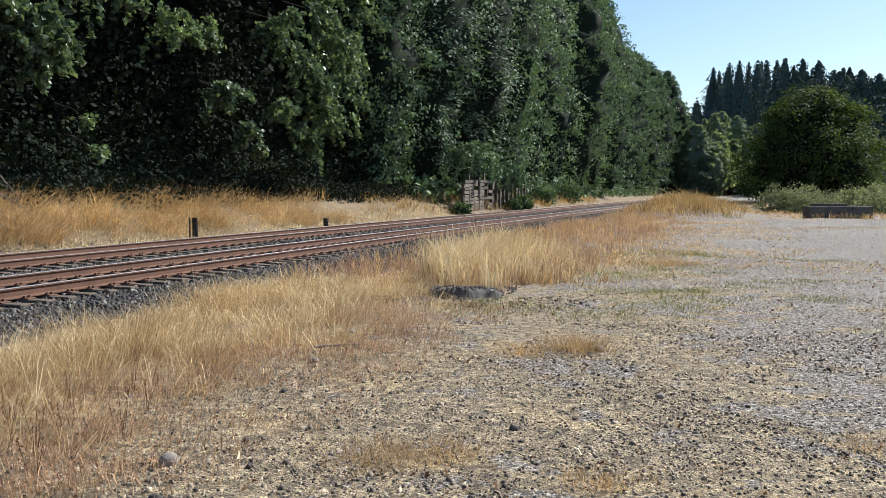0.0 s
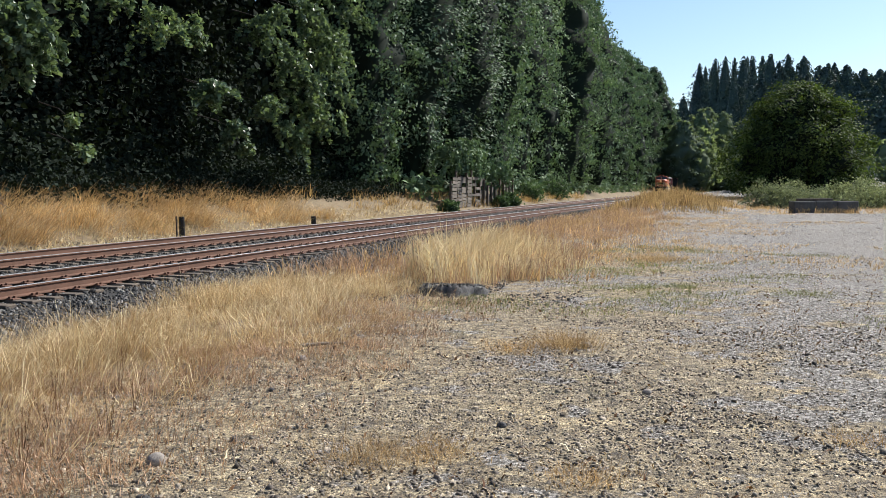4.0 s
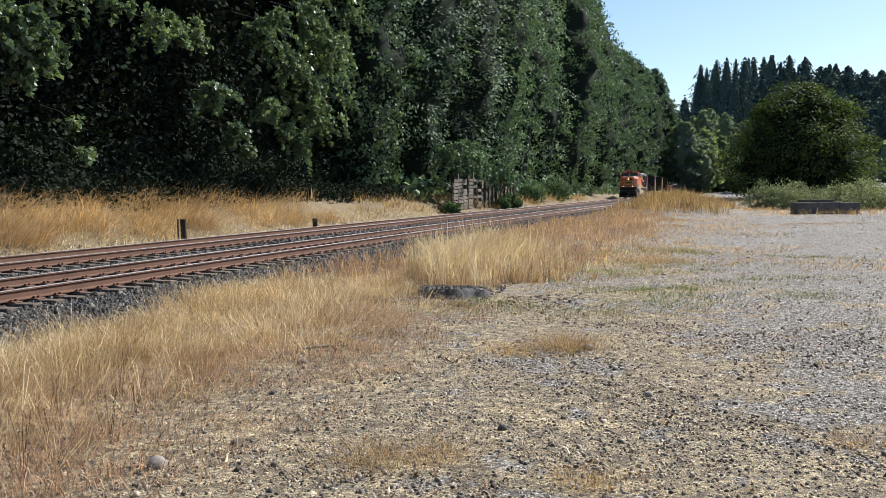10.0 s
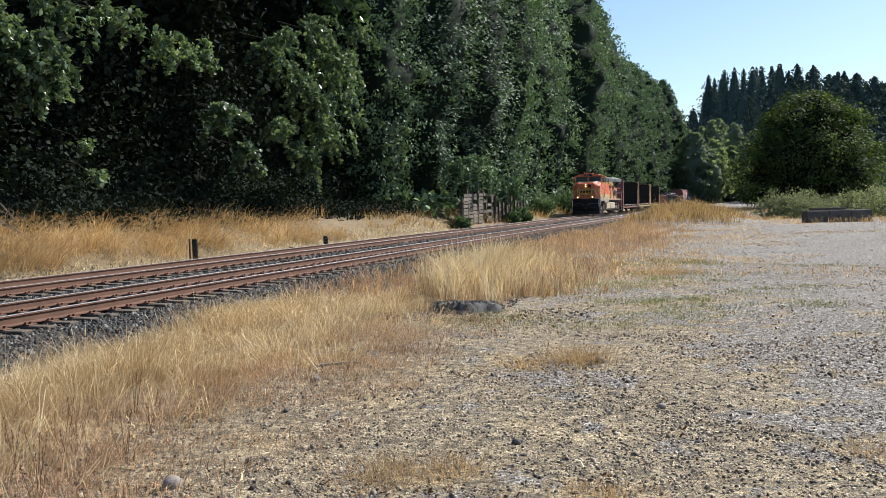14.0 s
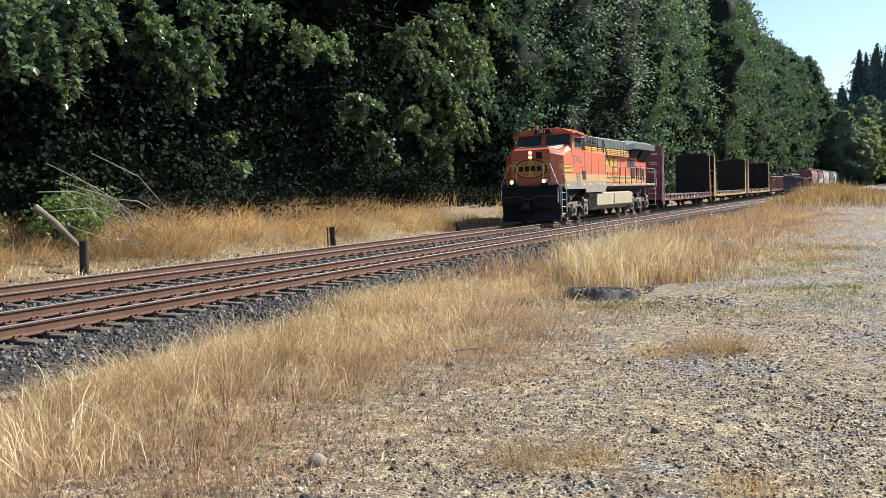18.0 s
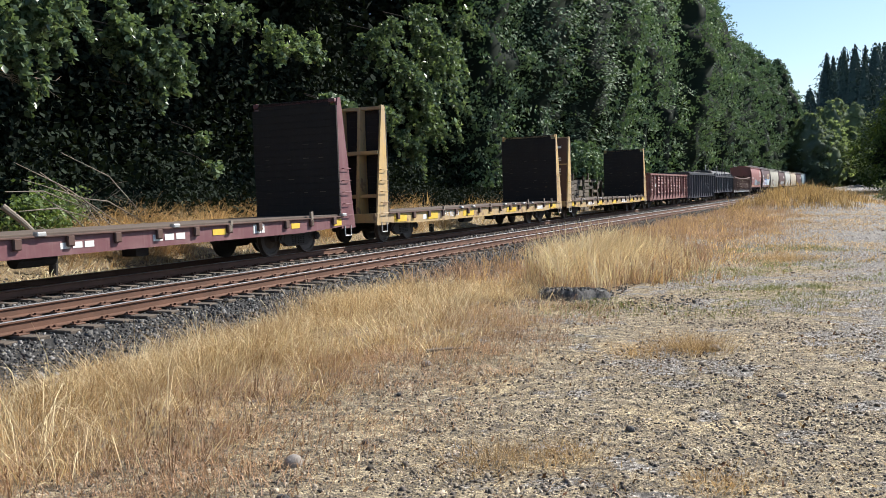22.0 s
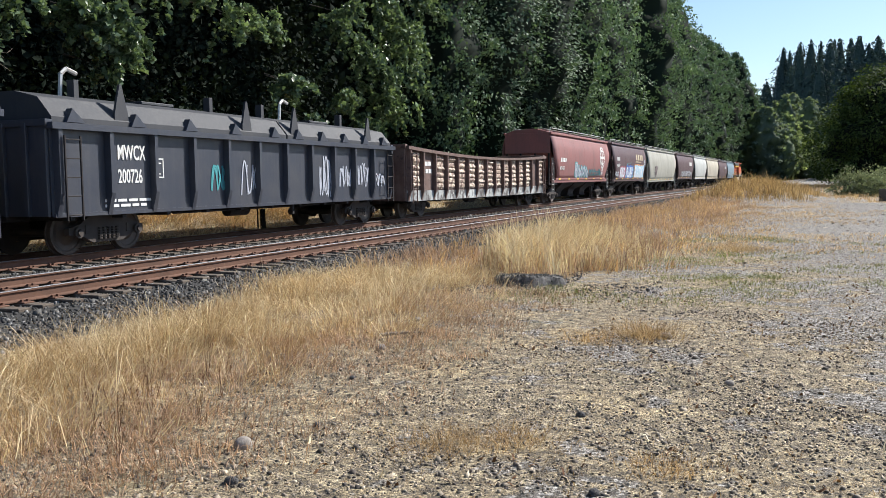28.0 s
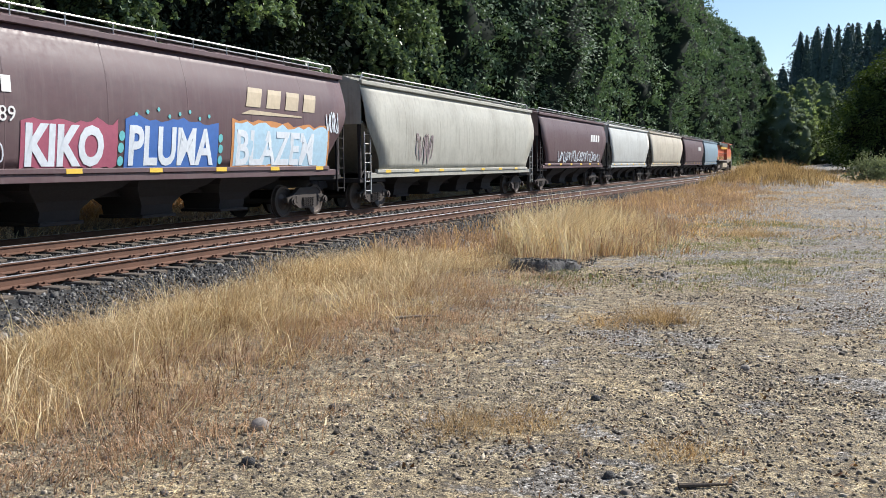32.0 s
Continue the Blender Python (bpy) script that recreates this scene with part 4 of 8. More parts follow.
def bough_cores(centers, r):
    """Rough lumps of dense foliage, coloured as shade, that fill the boughs of a crown."""
    v, loops = [], []
    for c in centers:
        ring = []
        for h, k in ((-0.55, 0.75), (0.1, 1.0), (0.6, 0.62)):
            for i in range(6):
                a = i * 1.047 + h
                w = r * k * RNG.uniform(0.7, 1.15)
                ring.append((c[0] + w * math.cos(a), c[1] + w * math.sin(a), c[2] + r * 0.8 * (h + RNG.uniform(-0.12, 0.12))))
        n = len(v)
        v += ring + [(c[0], c[1], c[2] - 0.8 * r), (c[0], c[1], c[2] + 0.8 * r)]
        for i in range(6):
            j = (i + 1) % 6
            for b in (0, 6):
                loops += (n + b + i, n + b + j, n + b + j + 6, n + b + i, n + b + j + 6, n + b + i + 6)
            loops += (n + 18, n + j, n + i, n + 19, n + 12 + i, n + 12 + j)
    return raw_mesh("inner_foliage", v, 3, loops, LEAF_PAINTED_SHADE)


def full_tree(x, y, h, rad, low, leaf, n, material, label, name, group="", lump=3.0, trunk_r=0.3, dome=False, rough=1.0, core=None, up=0.3):
    """A tree whose billowing crown is closed: dense foliage inside, shade-coloured unless core is given, a coat of
    leaves over it.
    """
    z0 = ground_at(x, y)
    ob = thing(name, Matrix.Translation((x, y, z0)), label, "tree", group)

    def wide(f):
        if dome:
            return 0.9 + 0.1 * f / 0.28 if f < 0.28 else max(0.0, 1 - ((f - 0.28) / 0.72) ** 2) ** 0.5
        return (0.62 + 0.38 * smooth(0.0, 0.35, f)) * max(0.0, 1 - max(0.0, (f - 0.35) / 0.65) ** 2.2) ** 0.75

    def swell(a, z):
        p = Vector((x + rad * math.cos(a), y + rad * math.sin(a), z * 0.8))
        return 1.0 + rough * (0.8 * (0.42 - abs(noise.noise(p / lump)) * 1.5) + 0.36 * noise.noise(p / (0.45 * lump)) + 0.45 * noise.noise(p / (2.4 * lump)))
    na, nz, v, loops = 26, 22, [], []
    for j in range(nz + 1):
        f = 0.01 + 0.985 * j / nz
        for i in range(na):
            a = 2 * math.pi * i / na
            z = low + (h - low) * f
            r = 0.8 * rad * wide(f) * swell(a, z)
            v.append((r * math.cos(a), r * math.sin(a), z))
    for j in range(nz):
        for i in range(na):
            k, m = j * na + i, j * na + (i + 1) % na
            loops += (k, m, m + na, k, m + na, k + na)
    v += [(0, 0, low), (0, 0, h * 0.99)]
    for i in range(na):
        loops += (len(v) - 2, (i + 1) % na, i, len(v) - 1, nz * na + i, nz * na + (i + 1) % na)
    core = core or LEAF_PAINTED_SHADE
    part("inner_foliage", raw_mesh("inner_foliage", v, 3, loops, core), core, ob, "foliage filling the inside of the crown")
    part("trunk", trunk_mesh(0, 0, 0, h * 0.8, trunk_r, [], 0), MAT_BARK, ob)
    F, A = RNG.random(n) ** 0.9, RNG.uniform(0, 2 * math.pi, n)
    c, out = np.zeros((n, 3)), np.zeros((n, 3))
    for k in range(n):
        z = low + (h - low) * F[k]
        g = swell(A[k], z)
        r = rad * wide(F[k]) * g
        ca, sa = math.cos(A[k]), math.sin(A[k])
        c[k] = (r * ca, r * sa, z)
        # the coat leans the way its bough swells
        up = (swell(A[k], z - 0.5) - swell(A[k], z + 0.5)) * rad * 0.9 + (wide(max(0, F[k] - 0.03)) - wide(min(1, F[k] + 0.03))) * rad / (0.06 * (h - low))
        side = (swell(A[k] - 0.5 / rad, z) - swell(A[k] + 0.5 / rad, z)) * rad * 0.9
        out[k] = (ca - side * sa, sa + side * ca, up)
    out /= np.linalg.norm(out, axis=1)[:, None]
    # sprays of a dozen leaves that stand off the coat by different lengths
    depth = (RNG.uniform(-0.55, 0.3, n) + np.where(RNG.random(n) < 0.25, RNG.uniform(0.2, 0.9, n), 0.0))[:, None] * (rad / 5.0) ** 0.5
    c = np.repeat(c + out * depth, 12, 0) + RNG.normal(0, 1, (12 * n, 3)) * np.array([0.34, 0.34, 0.24]) * (rad / 5.0) ** 0.5
    part("crown", leaf_mesh("crown", c, leaf, material, np.repeat(out, 12, 0) * 1.5, up), material, ob)
    return ob


def lobed_tree(x, y, h, rad, low, leaf, lobes, per_lobe, per, material, label, name, group="", lobe_r=1.5, spread=0.3, trunk_r=0.3, shift=(0, 0), category="tree", up=0.35, limbs=7):
    z0 = ground_at(x, y)
    ob = thing(name, Matrix.Translation((x, y, z0)), label, category, group)
    cz = (low + h) / 2
    p, d, lc = lobed(lobes, (shift[0], shift[1], cz), (rad, rad, (h - low) / 2), lobe_r, per_lobe)
    arms = []
    part("trunk", trunk_mesh(0, 0, 0, h * 0.8, trunk_r, lc, limbs, arms=arms), MAT_BARK, ob)
    for limb in arms:
        part("limb", limb, MAT_BARK, ob)
    part("inner_foliage", bough_cores(lc, lobe_r * 0.42), LEAF_PAINTED_SHADE, ob, "foliage filling the inside of the crown")
    c, _ = clump_cloud(p, per, spread)
    part("crown", leaf_mesh("crown", c, leaf, material, np.repeat(d, per, 0) * 2.4, up), material, ob)
    return ob


def bough(s, d, z, r, n, material, leaf=0.15, drop=0.0):
    """A leafy bough that hangs out of the wood's edge at s, d, z."""
    q = main_q(s) + d
    p0 = sq(s, q, z)
    ob = thing("hanging_bough", Matrix.Translation(p0), "drooping leafy bough with large leaves", "branch", "hanging boughs")
    st = Mesh()
    root = Vector(sq(s + RNG.uniform(-1, 1), q + 1.6, z + 0.7)) - Vector(p0)
    st.tube(root, (root + Vector((0, 0, 0.3))) * 0.45, 0.03, 6, 0.018)
    st.tube((root + Vector((0, 0, 0.3))) * 0.45, (0, 0, 0), 0.018, 6, 0.006)
    part("stem", st, MAT_BARK, ob)
    sprays, pts = max(5, int(13 * r)), []
    for _ in range(sprays):
        a, reach = RNG.uniform(0, 6.28), r * RNG.uniform(0.35, 0.95)
        fall = reach * RNG.uniform(0.7, 1.4 + drop)
        start = np.array([RNG.normal(0, 0.42 * r), RNG.normal(0, 0.42 * r), RNG.uniform(-0.35, 0.6) * r])
        m = max(10, n // sprays)
        f = RNG.random(m) ** 0.75
        along = np.stack([f * reach * math.cos(a), f * reach * math.sin(a), 0.15 * r * f - fall * f * f], -1)
        pts.append(start + along + RNG.normal(0, 1, (m, 3)) * np.array([0.12, 0.12, 0.07]) * (1.2 - 0.8 * f)[:, None])
    pts = np.concatenate(pts)
    part("leaves", leaf_mesh("leaves", pts, leaf, material, None, 0.6), material, ob)
    return ob


toward = np.array((CS, -SN))
near_trees = [(-20, 11.0, 25, 5.4), (-11, 10.4, 27, 5.6), (-2, 10.8, 28, 5.4), (7, 10.2, 27, 5.6), (16, 10.8, 29, 5.6), (25, 10.2, 28, 5.4), (33.5, 9.6, 30, 5.2), (44, 11.5, 29, 5.0)]
for i, (s, d, h, r) in enumerate(near_trees):
    x, y = edge(s, d + (3.4 if s < 46 else 1.0))
    maple = i not in (4, 7)
    k = 2.0 if s < 12 else 4.2 if s < 30 else 4.6 if s < 46 else 2.2
    lobed_tree(x, y, h, r + 0.6, 11.0 if s < 30 else 10.5 if s < 46 else 2.0, 0.30 if s < 46 else 0.22, 32 if s < 46 else 52, 15, 12 if s < 46 else 20, LEAF_MAPLE if maple else LEAF_ALDER,
               "tall maple leaning over the railway" if maple else "tall dense alder at the wood's edge", "maple_tree" if maple else "alder_tree",
               "trees at the wood's edge", 1.7, 0.42, 0.3, tuple(toward * k), limbs=3)
# boughs with sunlight in their leaf colour: along the line, beyond the main track, height, radius, leaves
BOUGHS = [
    (22.2, 4.7, 6.52, 0.85, 700), (23.0, 4.7, 5.8, 0.54, 300), (21.3, 4.7, 6.77, 0.55, 300), (32.8, 4.7, 5.52, 0.68, 260),
    (29.1, 4.7, 7.74, 0.89, 360), (30.8, 4.7, 7.6, 0.6, 240), (34.8, 4.7, 4.14, 0.46, 200), (35.6, 4.7, 3.37, 0.31, 120),
    (37.5, 4.7, 5.35, 0.7, 240), (41.8, 4.7, 10.41, 1.47, 900), (43.9, 4.7, 8.88, 1.37, 900), (41.4, 4.7, 6.97, 1.31, 800),
    (42.8, 4.7, 5.52, 1.05, 600), (41.3, 4.7, 4.13, 0.73, 360), (39.7, 4.7, 4.53, 0.56, 200), (39.3, 4.7, 7.8, 1.11, 400),
    (38.1, 4.7, 9.21, 1.09, 400), (47.8, 4.7, 11.85, 0.98, 200), (17.4, 4.7, 6.67, 1.17, 1500), (15.5, 4.7, 6.25, 0.95, 800),
    (16.4, 4.7, 5.92, 0.81, 600), (19.3, 4.7, 7.36, 0.7, 600), (22.2, 4.7, 6.47, 0.85, 800), (23.2, 4.7, 5.84, 0.58, 400),
    (21.3, 4.7, 7.07, 0.55, 300), (13.8, 4.7, 5.53, 0.76, 350), (12.8, 4.7, 5.86, 0.89, 500), (26.4, 4.7, 8.2, 0.73, 250),
    (23.9, 4.7, 8.19, 0.78, 300), (32.7, 4.7, 5.59, 0.58, 200), (24.5, 4.7, 3.82, 0.24, 50), (24.8, 4.7, 2.84, 0.28, 50),
    (22.1, 4.7, 5.0, 0.26, 60),
]
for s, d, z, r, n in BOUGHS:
    bough(s, d, z, r * 1.25, int(n * 2.2), LEAF_PAINTED_SUN, 0.15 if s < 30 else 0.17, 0.6)
# groups of alders along the line, with dark bays between them: along the line, beyond the track, height, radius
ALDERS = [
    (59.5, 9.6, 27, 4.0), (67, 8.4, 30, 4.8), (74, 7.6, 32, 5.2), (84, 7.0, 33, 5.2), (94, 7.2, 33, 4.8),
    (116, 9.6, 32, 5.2), (127, 8.2, 36, 5.8), (138, 7.6, 36, 5.6), (151, 6.8, 34, 5.4),
    (176, 10.0, 32, 5.6), (189, 8.6, 31, 5.8), (203, 8.2, 32, 5.8), (219, 7.6, 33, 5.4),
    (244, 9.4, 36, 6.2), (259, 8.0, 36, 6.0), (283, 9.0, 37, 6.2), (300, 7.6, 39, 5.6), (318, 7.4, 36, 5.2), (332, 7.0, 33, 5.2),
]
for s, d, h, r in ALDERS:
    x, y = edge(s, d)
    near = s < 110
    full_tree(x, y, h, r * (0.86 if near else 0.95), 0.6, 0.12 + 0.0011 * s, 2100 if near else 1150 if s < 170 else 700, LEAF_ALDER,
              "alder in the far bend of the line" if s > 230 else "tall dense alder along the railway", "alder_tree", "trees at the wood's edge", 2.6 if near else 3.4)


def woods_fill(name, n, s0, s1, d0, d1, z0, z1, leaf, material, label):
    S, D = RNG.uniform(s0, s1, n), RNG.uniform(d0, d1, n)
    Z = RNG.uniform(z0, z1, n)
    pts = []
    for s, d, z in zip(S, D, Z):
        z *= 0.55 + 0.45 * min(1.0, max(0.0, 0.5 + 1.4 * noise.noise(Vector((s * 0.33, d * 0.33, z1)))))
        q = main_q(s) + d
        pts.append(tuple(sq(s, q, ground_z(s, q) + z)))
    return tagged(new(name, leaf_mesh(name, np.array(pts), leaf, material)), label, "woods", kind="stuff")


# the near-black fills carry the wood's inner shade in their leaf colour
woods_fill("low_undergrowth", 22000, 17, 60, 5.6, 10, 0.0, 1.2, 0.13, LEAF_PAINTED_SHADE, "low ivy and brambles along the edge of the trees")
woods_fill("undergrowth", 36000, -30, 60, 8.6, 13.5, 0.0, 3.0, 0.17, LEAF_PAINTED_SHADE, "dark undergrowth of ivy and brambles under the trees")
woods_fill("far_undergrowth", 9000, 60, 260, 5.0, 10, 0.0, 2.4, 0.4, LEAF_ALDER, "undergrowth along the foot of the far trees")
woods_fill("deep_woods", 40000, -60, 200, 13.5, 24, 0.2, 25, 0.62, LEAF_PAINTED_SHADE, "deep dark woods behind the edge trees")
woods_fill("hill_woods", 16000, 200, 460, 10, 40, 0.2, 22, 1.1, LEAF_PAINTED_SHADE, "woods on the slope above the bend")
woods_fill("shaded_leaves", 60000, 0, 50, 11.2, 14, 0.0, 11, 0.22, LEAF_PAINTED_SHADE, "leaves inside the wood's edge, painted in a shade colour")
woods_fill("inner_woods", 30000, -45, 62, 13.5, 18, 0.0, 15, 0.5, LEAF_PAINTED_SHADE, "dark interior foliage of the wood")
# leaves added above the view to keep sun off the wood's inside
woods_fill("overhanging_canopy", 10000, 4, 50, 4.8, 11, 21, 26, 0.45, LEAF_MAPLE, "unseen leafy canopy added to shade the wood")
woods_fill("woods_canopy", 30000, -60, 70, 11, 24, 10, 20, 0.4, LEAF_PAINTED_SHADE, "closed canopy of the woods")

# round maple in the field
full_tree(42.3, 101.5, 12.4, 6.1, 0.3, 0.22, 2600, LEAF_FIELD, "large round-crowned maple standing in the field", "field_maple", "", 2.8, 0.5, dome=True, rough=1.15)

# woods in the valley, paler for haze painted into their leaves, then firs on the hill
for i in range(46):
    a = RNG.uniform(19.5, 36) if i % 2 else 15.2 + 4.8 * (i + RNG.uniform(-0.8, 0.8)) / 46
    r = RNG.uniform(190, 280) if a > 19.8 else RNG.uniform(290, 420)
    x, y = r * math.sin(radians(a)), r * math.cos(radians(a))
    top = 1.6 + r * (RNG.uniform(0.02, 0.086) if a < 19.8 else RNG.uniform(0.035, 0.06))
    full_tree(x, y, max(8, top - ground_at(x, y)), RNG.uniform(4.2, 6.2), 0.3, 0.62, 190, LEAF_VALLEY_HAZE, "leafy tree in the valley woods", "valley_tree", "valley trees", 2.8, 0.2, core=LEAF_VALLEY_HAZE, up=1.3)
for i in range(96):
    a = 14.6 + 27 * (i + RNG.uniform(-0.8, 0.8)) / 96
    front = i % 3 == 0
    r = RNG.uniform(430, 520) if a < 19.8 else RNG.uniform(290, 350) if front else RNG.uniform(350, 410)
    x, y = r * math.sin(radians(a)), r * math.cos(radians(a))
    crest = 0.141 - 0.019 * smooth(21.5, 27, a) - 0.045 * (1 - smooth(15.6, 16.8, a))
    top = 1.6 + r * (crest - (0.014 if front else 0.0) - 0.013 * RNG.random())
    conifer(x, y, max(12, top - ground_at(x, y)), RNG.uniform(13, 18) * (r / 400), LEAF_FIR_HAZE)


def bush(x, y, w, h, leaf, n, material, label, name="bush"):
    z0 = ground_at(x, y)
    ob = thing(name, Matrix.Translation((x, y, z0)), label, "bush", "bushes")
    cc = crown_centers(n, (0, 0, h * 0.35), (w, w, h * 0.65), 0.2, 0.5)
    cc = cc[cc[:, 2] > 0.02]
    p, q = clump_cloud(cc, 26, 0.16 * w)
    part("foliage", leaf_mesh("foliage", p, leaf, material), material, ob)
    for k in range(5):
        part("stem", Mesh().tube((0.1 * k - 0.2, 0, -0.1), (RNG.uniform(-w, w) * 0.6, RNG.uniform(-w, w) * 0.6, h * 0.7), 0.03, 5, 0.01), MAT_BARK, ob)
    return ob


for k in range(16):
    a = radians(20.5 + k * 0.85 + RNG.uniform(-0.3, 0.3))
    r = RNG.uniform(72, 88)
    bush(r * math.sin(a), r * math.cos(a), RNG.uniform(1.4, 2.4), RNG.uniform(1.2, 2.4), 0.11, 120, LEAF_BROOM, "grey-green broom bush at the field's edge", "broom_bush")
for s, d, w, h in ((9.2, 6.0, 1.3, 1.9), (10.8, 5.6, 1.4, 1.8), (12.4, 5.9, 1.2, 1.6), (13.6, 5.4, 0.9, 1.2), (14.8, 5.2, 0.7, 0.9), (17.5, 5.0, 0.9, 1.7), (18.6, 5.6, 0.9, 1.5), (19.8, 6.3, 0.9, 1.3), (7.6, 6.3, 1.4, 2.0), (6.0, 6.6, 1.3, 1.8), (76.5, 2.9, 0.8, 1.0), (81, 3.2, 1.2, 1.3), (61.5, 3.0, 0.7, 0.8), (96, 4.5, 2.0, 2.0), (112, 4.5, 2.2, 2.6)):
    x, y = edge(s, d)
    bush(x, y, w, h, 0.09 if s < 40 else 0.14, 90 if s < 40 else 150, LEAF_BRUSH if s < 40 else LEAF_MAPLE, "bramble bush on the bank", "bramble_bush")


# leafy alder boughs that hang over the old fence
for s, z, r in ((64.5, 4.6, 0.9), (66.5, 3.6, 0.8), (68.0, 4.4, 1.1), (70.5, 3.3, 0.7), (72.5, 4.0, 1.0), (75.0, 3.0, 0.9), (77.5, 3.4, 1.0), (80.5, 3.2, 1.1)):
    bough(s, 3.6, z, r * 1.4, 900, LEAF_ALDER, 0.2, 0.5)


# ---- rolling stock ----
# A car's own x runs rearwards along the line, its y away from the yard, z up from the rail's top.
TRAIN, SPIN, SHARED = [], [], {}


def railcar(name, start, end, label, category):
    ob = thing(name, None, label, category, "cars of the freight train")
    TRAIN.append((ob, (start + end) / 2, end - start))
    return ob


def shared(key, build):
    if key not in SHARED:
        SHARED[key] = build()
    return SHARED[key]


def revolve(m, prof, cx, cz, n=22):
    """Turns (radius, y) pairs about the line through (cx, cz) along y."""
    rings = []
    for r, y in prof:
        rings.append([(cx + r * math.cos(6.28318 * i / n), y, cz + r * math.sin(6.28318 * i / n)) for i in range(n)])
    return m.loft(rings, True, True)


def wheelset_mesh(r):
    m = Mesh()
    for s in (-1, 1):
        y = 0.755 * s
        prof = [(0.11, y + 0.09 * s), (0.13, y + 0.075 * s), (r * 0.55, y + 0.02 * s), (r - 0.09, y + 0.045 * s), (r - 0.07, y + 0.065 * s), (r, y + 0.065 * s),
                (r + 0.002, y - 0.04 * s), (r + 0.028, y - 0.05 * s), (r + 0.026, y - 0.075 * s), (r - 0.07, y - 0.075 * s), (r * 0.5, y - 0.03 * s), (0.11, y - 0.05 * s)]
        revolve(m, prof, 0, 0)
    m.tube((0, -1.0, 0), (0, 1.0, 0), 0.085, 10)
    me = m.data("wheelset", WHEEL)
    return me


def wheelset(car, x, r, ds):
    w = part("wheelset", shared(("wheelset", r), lambda: wheelset_mesh(r)), None, car, "steel wheel pair with worn bright treads")
    w.matrix_basis = pose(x, 0, r)
    SPIN.append((w, x, r, ds))
    return w


def bogie(car, x, ds, mat=None, r=0.46):
    """Two-axle freight truck."""
    mat = mat or PAINT_TRUCKDARK
    b = part("truck_bolster", shared("bolster", lambda: Mesh().box(-0.2, 0.2, -1.05, 1.05, 0.42, 0.78, 0.03).data("truck_bolster", UNDER)), None, car)
    b.matrix_basis = pose(x, 0, 0)

    def frame_mesh(s):
        m = Mesh()
        y = 1.02 * s
        out = [(-1.12, 0.42), (-0.78, 0.40), (-0.45, 0.24), (0.45, 0.24), (0.78, 0.40), (1.12, 0.42), (1.12, 0.56), (0.8, 0.64), (0.42, 0.86), (-0.42, 0.86), (-0.8, 0.64), (-1.12, 0.56)]
        m.plate([(a, c) for a, c in out], "y", y - 0.07, y + 0.07)
        for k in (-1, 1):
            m.tube((0.9 * k, y - 0.1, 0.47), (0.9 * k, y + 0.15 * s, 0.47), 0.12, 12)
            m.tube((0.9 * k, y + 0.15 * s, 0.47), (0.9 * k, y + 0.19 * s, 0.47), 0.07, 8)
            m.box(0.62 * k - 0.05, 0.62 * k + 0.05, y - 0.09, y + 0.09, 0.42, 0.62)
        return m.data("sideframe", [mat])

    def spring_mesh(s):
        m = Mesh()
        for k in range(-2, 3):
            for j in range(5):
                m.tube((0.13 * k, 1.02 * s + 0.09 * s, 0.30 + 0.055 * j), (0.13 * k, 1.02 * s + 0.09 * s, 0.335 + 0.055 * j), 0.05, 8)
        return m.data("springs", [mat])
    for s in (-1, 1):
        f = part("sideframe", shared(("frame", s, mat.name), lambda: frame_mesh(s)), None, car)
        f.matrix_basis = pose(x, 0, 0)
        tagged(part("springs", shared(("spring", s, mat.name), lambda: spring_mesh(s)), None, f), kind="stuff")
    for k in (-0.9, 0.9):
        wheelset(car, x + k, r, ds)


def coupler(car, x, way):
    m = shared(("coupler", way), lambda: Mesh().box(-0.35, 0.35, -0.09, 0.09, 0.74, 0.98, 0.03).box(0.2 * way - 0.18, 0.2 * way + 0.18, -0.17, 0.17, 0.68, 1.0, 0.05).data("coupler", [UNDER]))
    c = part("coupler", m, None, car)
    c.matrix_basis = pose(x, 0, 0)


def ladder(car, x0, x1, y, z0, z1, mat, name="ladder", n=5, label=""):
    m = Mesh()
    for x in (x0, x1):
        m.box(x - 0.018, x + 0.018, y - 0.02, y + 0.02, z0, z1, 0.004)
    for k in range(n):
        z = z0 + 0.12 + (z1 - z0 - 0.2) * k / (n - 1)
        m.tube((x0, y, z), (x1, y, z), 0.013, 6)
    m.off = 0
    return part(name, m, mat, car, label)


def bars(car, x, y, z, w, h, rows, mat, name="stencil_lines", seed=0, label="small illegible stencil lines"):
    rn = random.Random(seed + int(x * 100))
    m = Mesh()
    for k in range(rows):
        zz = z + h * (rows - 1 - k) / rows
        c = x
        while c < x + w * rn.uniform(0.75, 1.0):
            d = rn.uniform(0.25, 0.7) * min(w, 0.6)
            m.box(c, min(c + d, x + w), y - 0.004, y + 0.002, zz, zz + 0.55 * h / rows, 0)
            c += d + 0.06
    return part(name, m, mat, car, label)


def brand_blocks(car, x, y, z, w, h, mat, slant=0.0, n=4, name="mark_block", label="plain painted block of a company mark"):
    """A company mark as plain slanted blocks."""
    made = []
    step = w / n
    for k in range(n):
        a, b = x + k * step, x + (k + 0.7) * step
        rings = []
        for j in range(5):
            f = j / 4
            d = slant * f * h
            rings.append([(a + d, y - 0.004, z + f * h), (b + d, y - 0.004, z + f * h), (b + d, y + 0.004, z + f * h), (a + d, y + 0.004, z + f * h)])
        made.append(part(name, Mesh().loft(rings), mat, car, label))
    return made


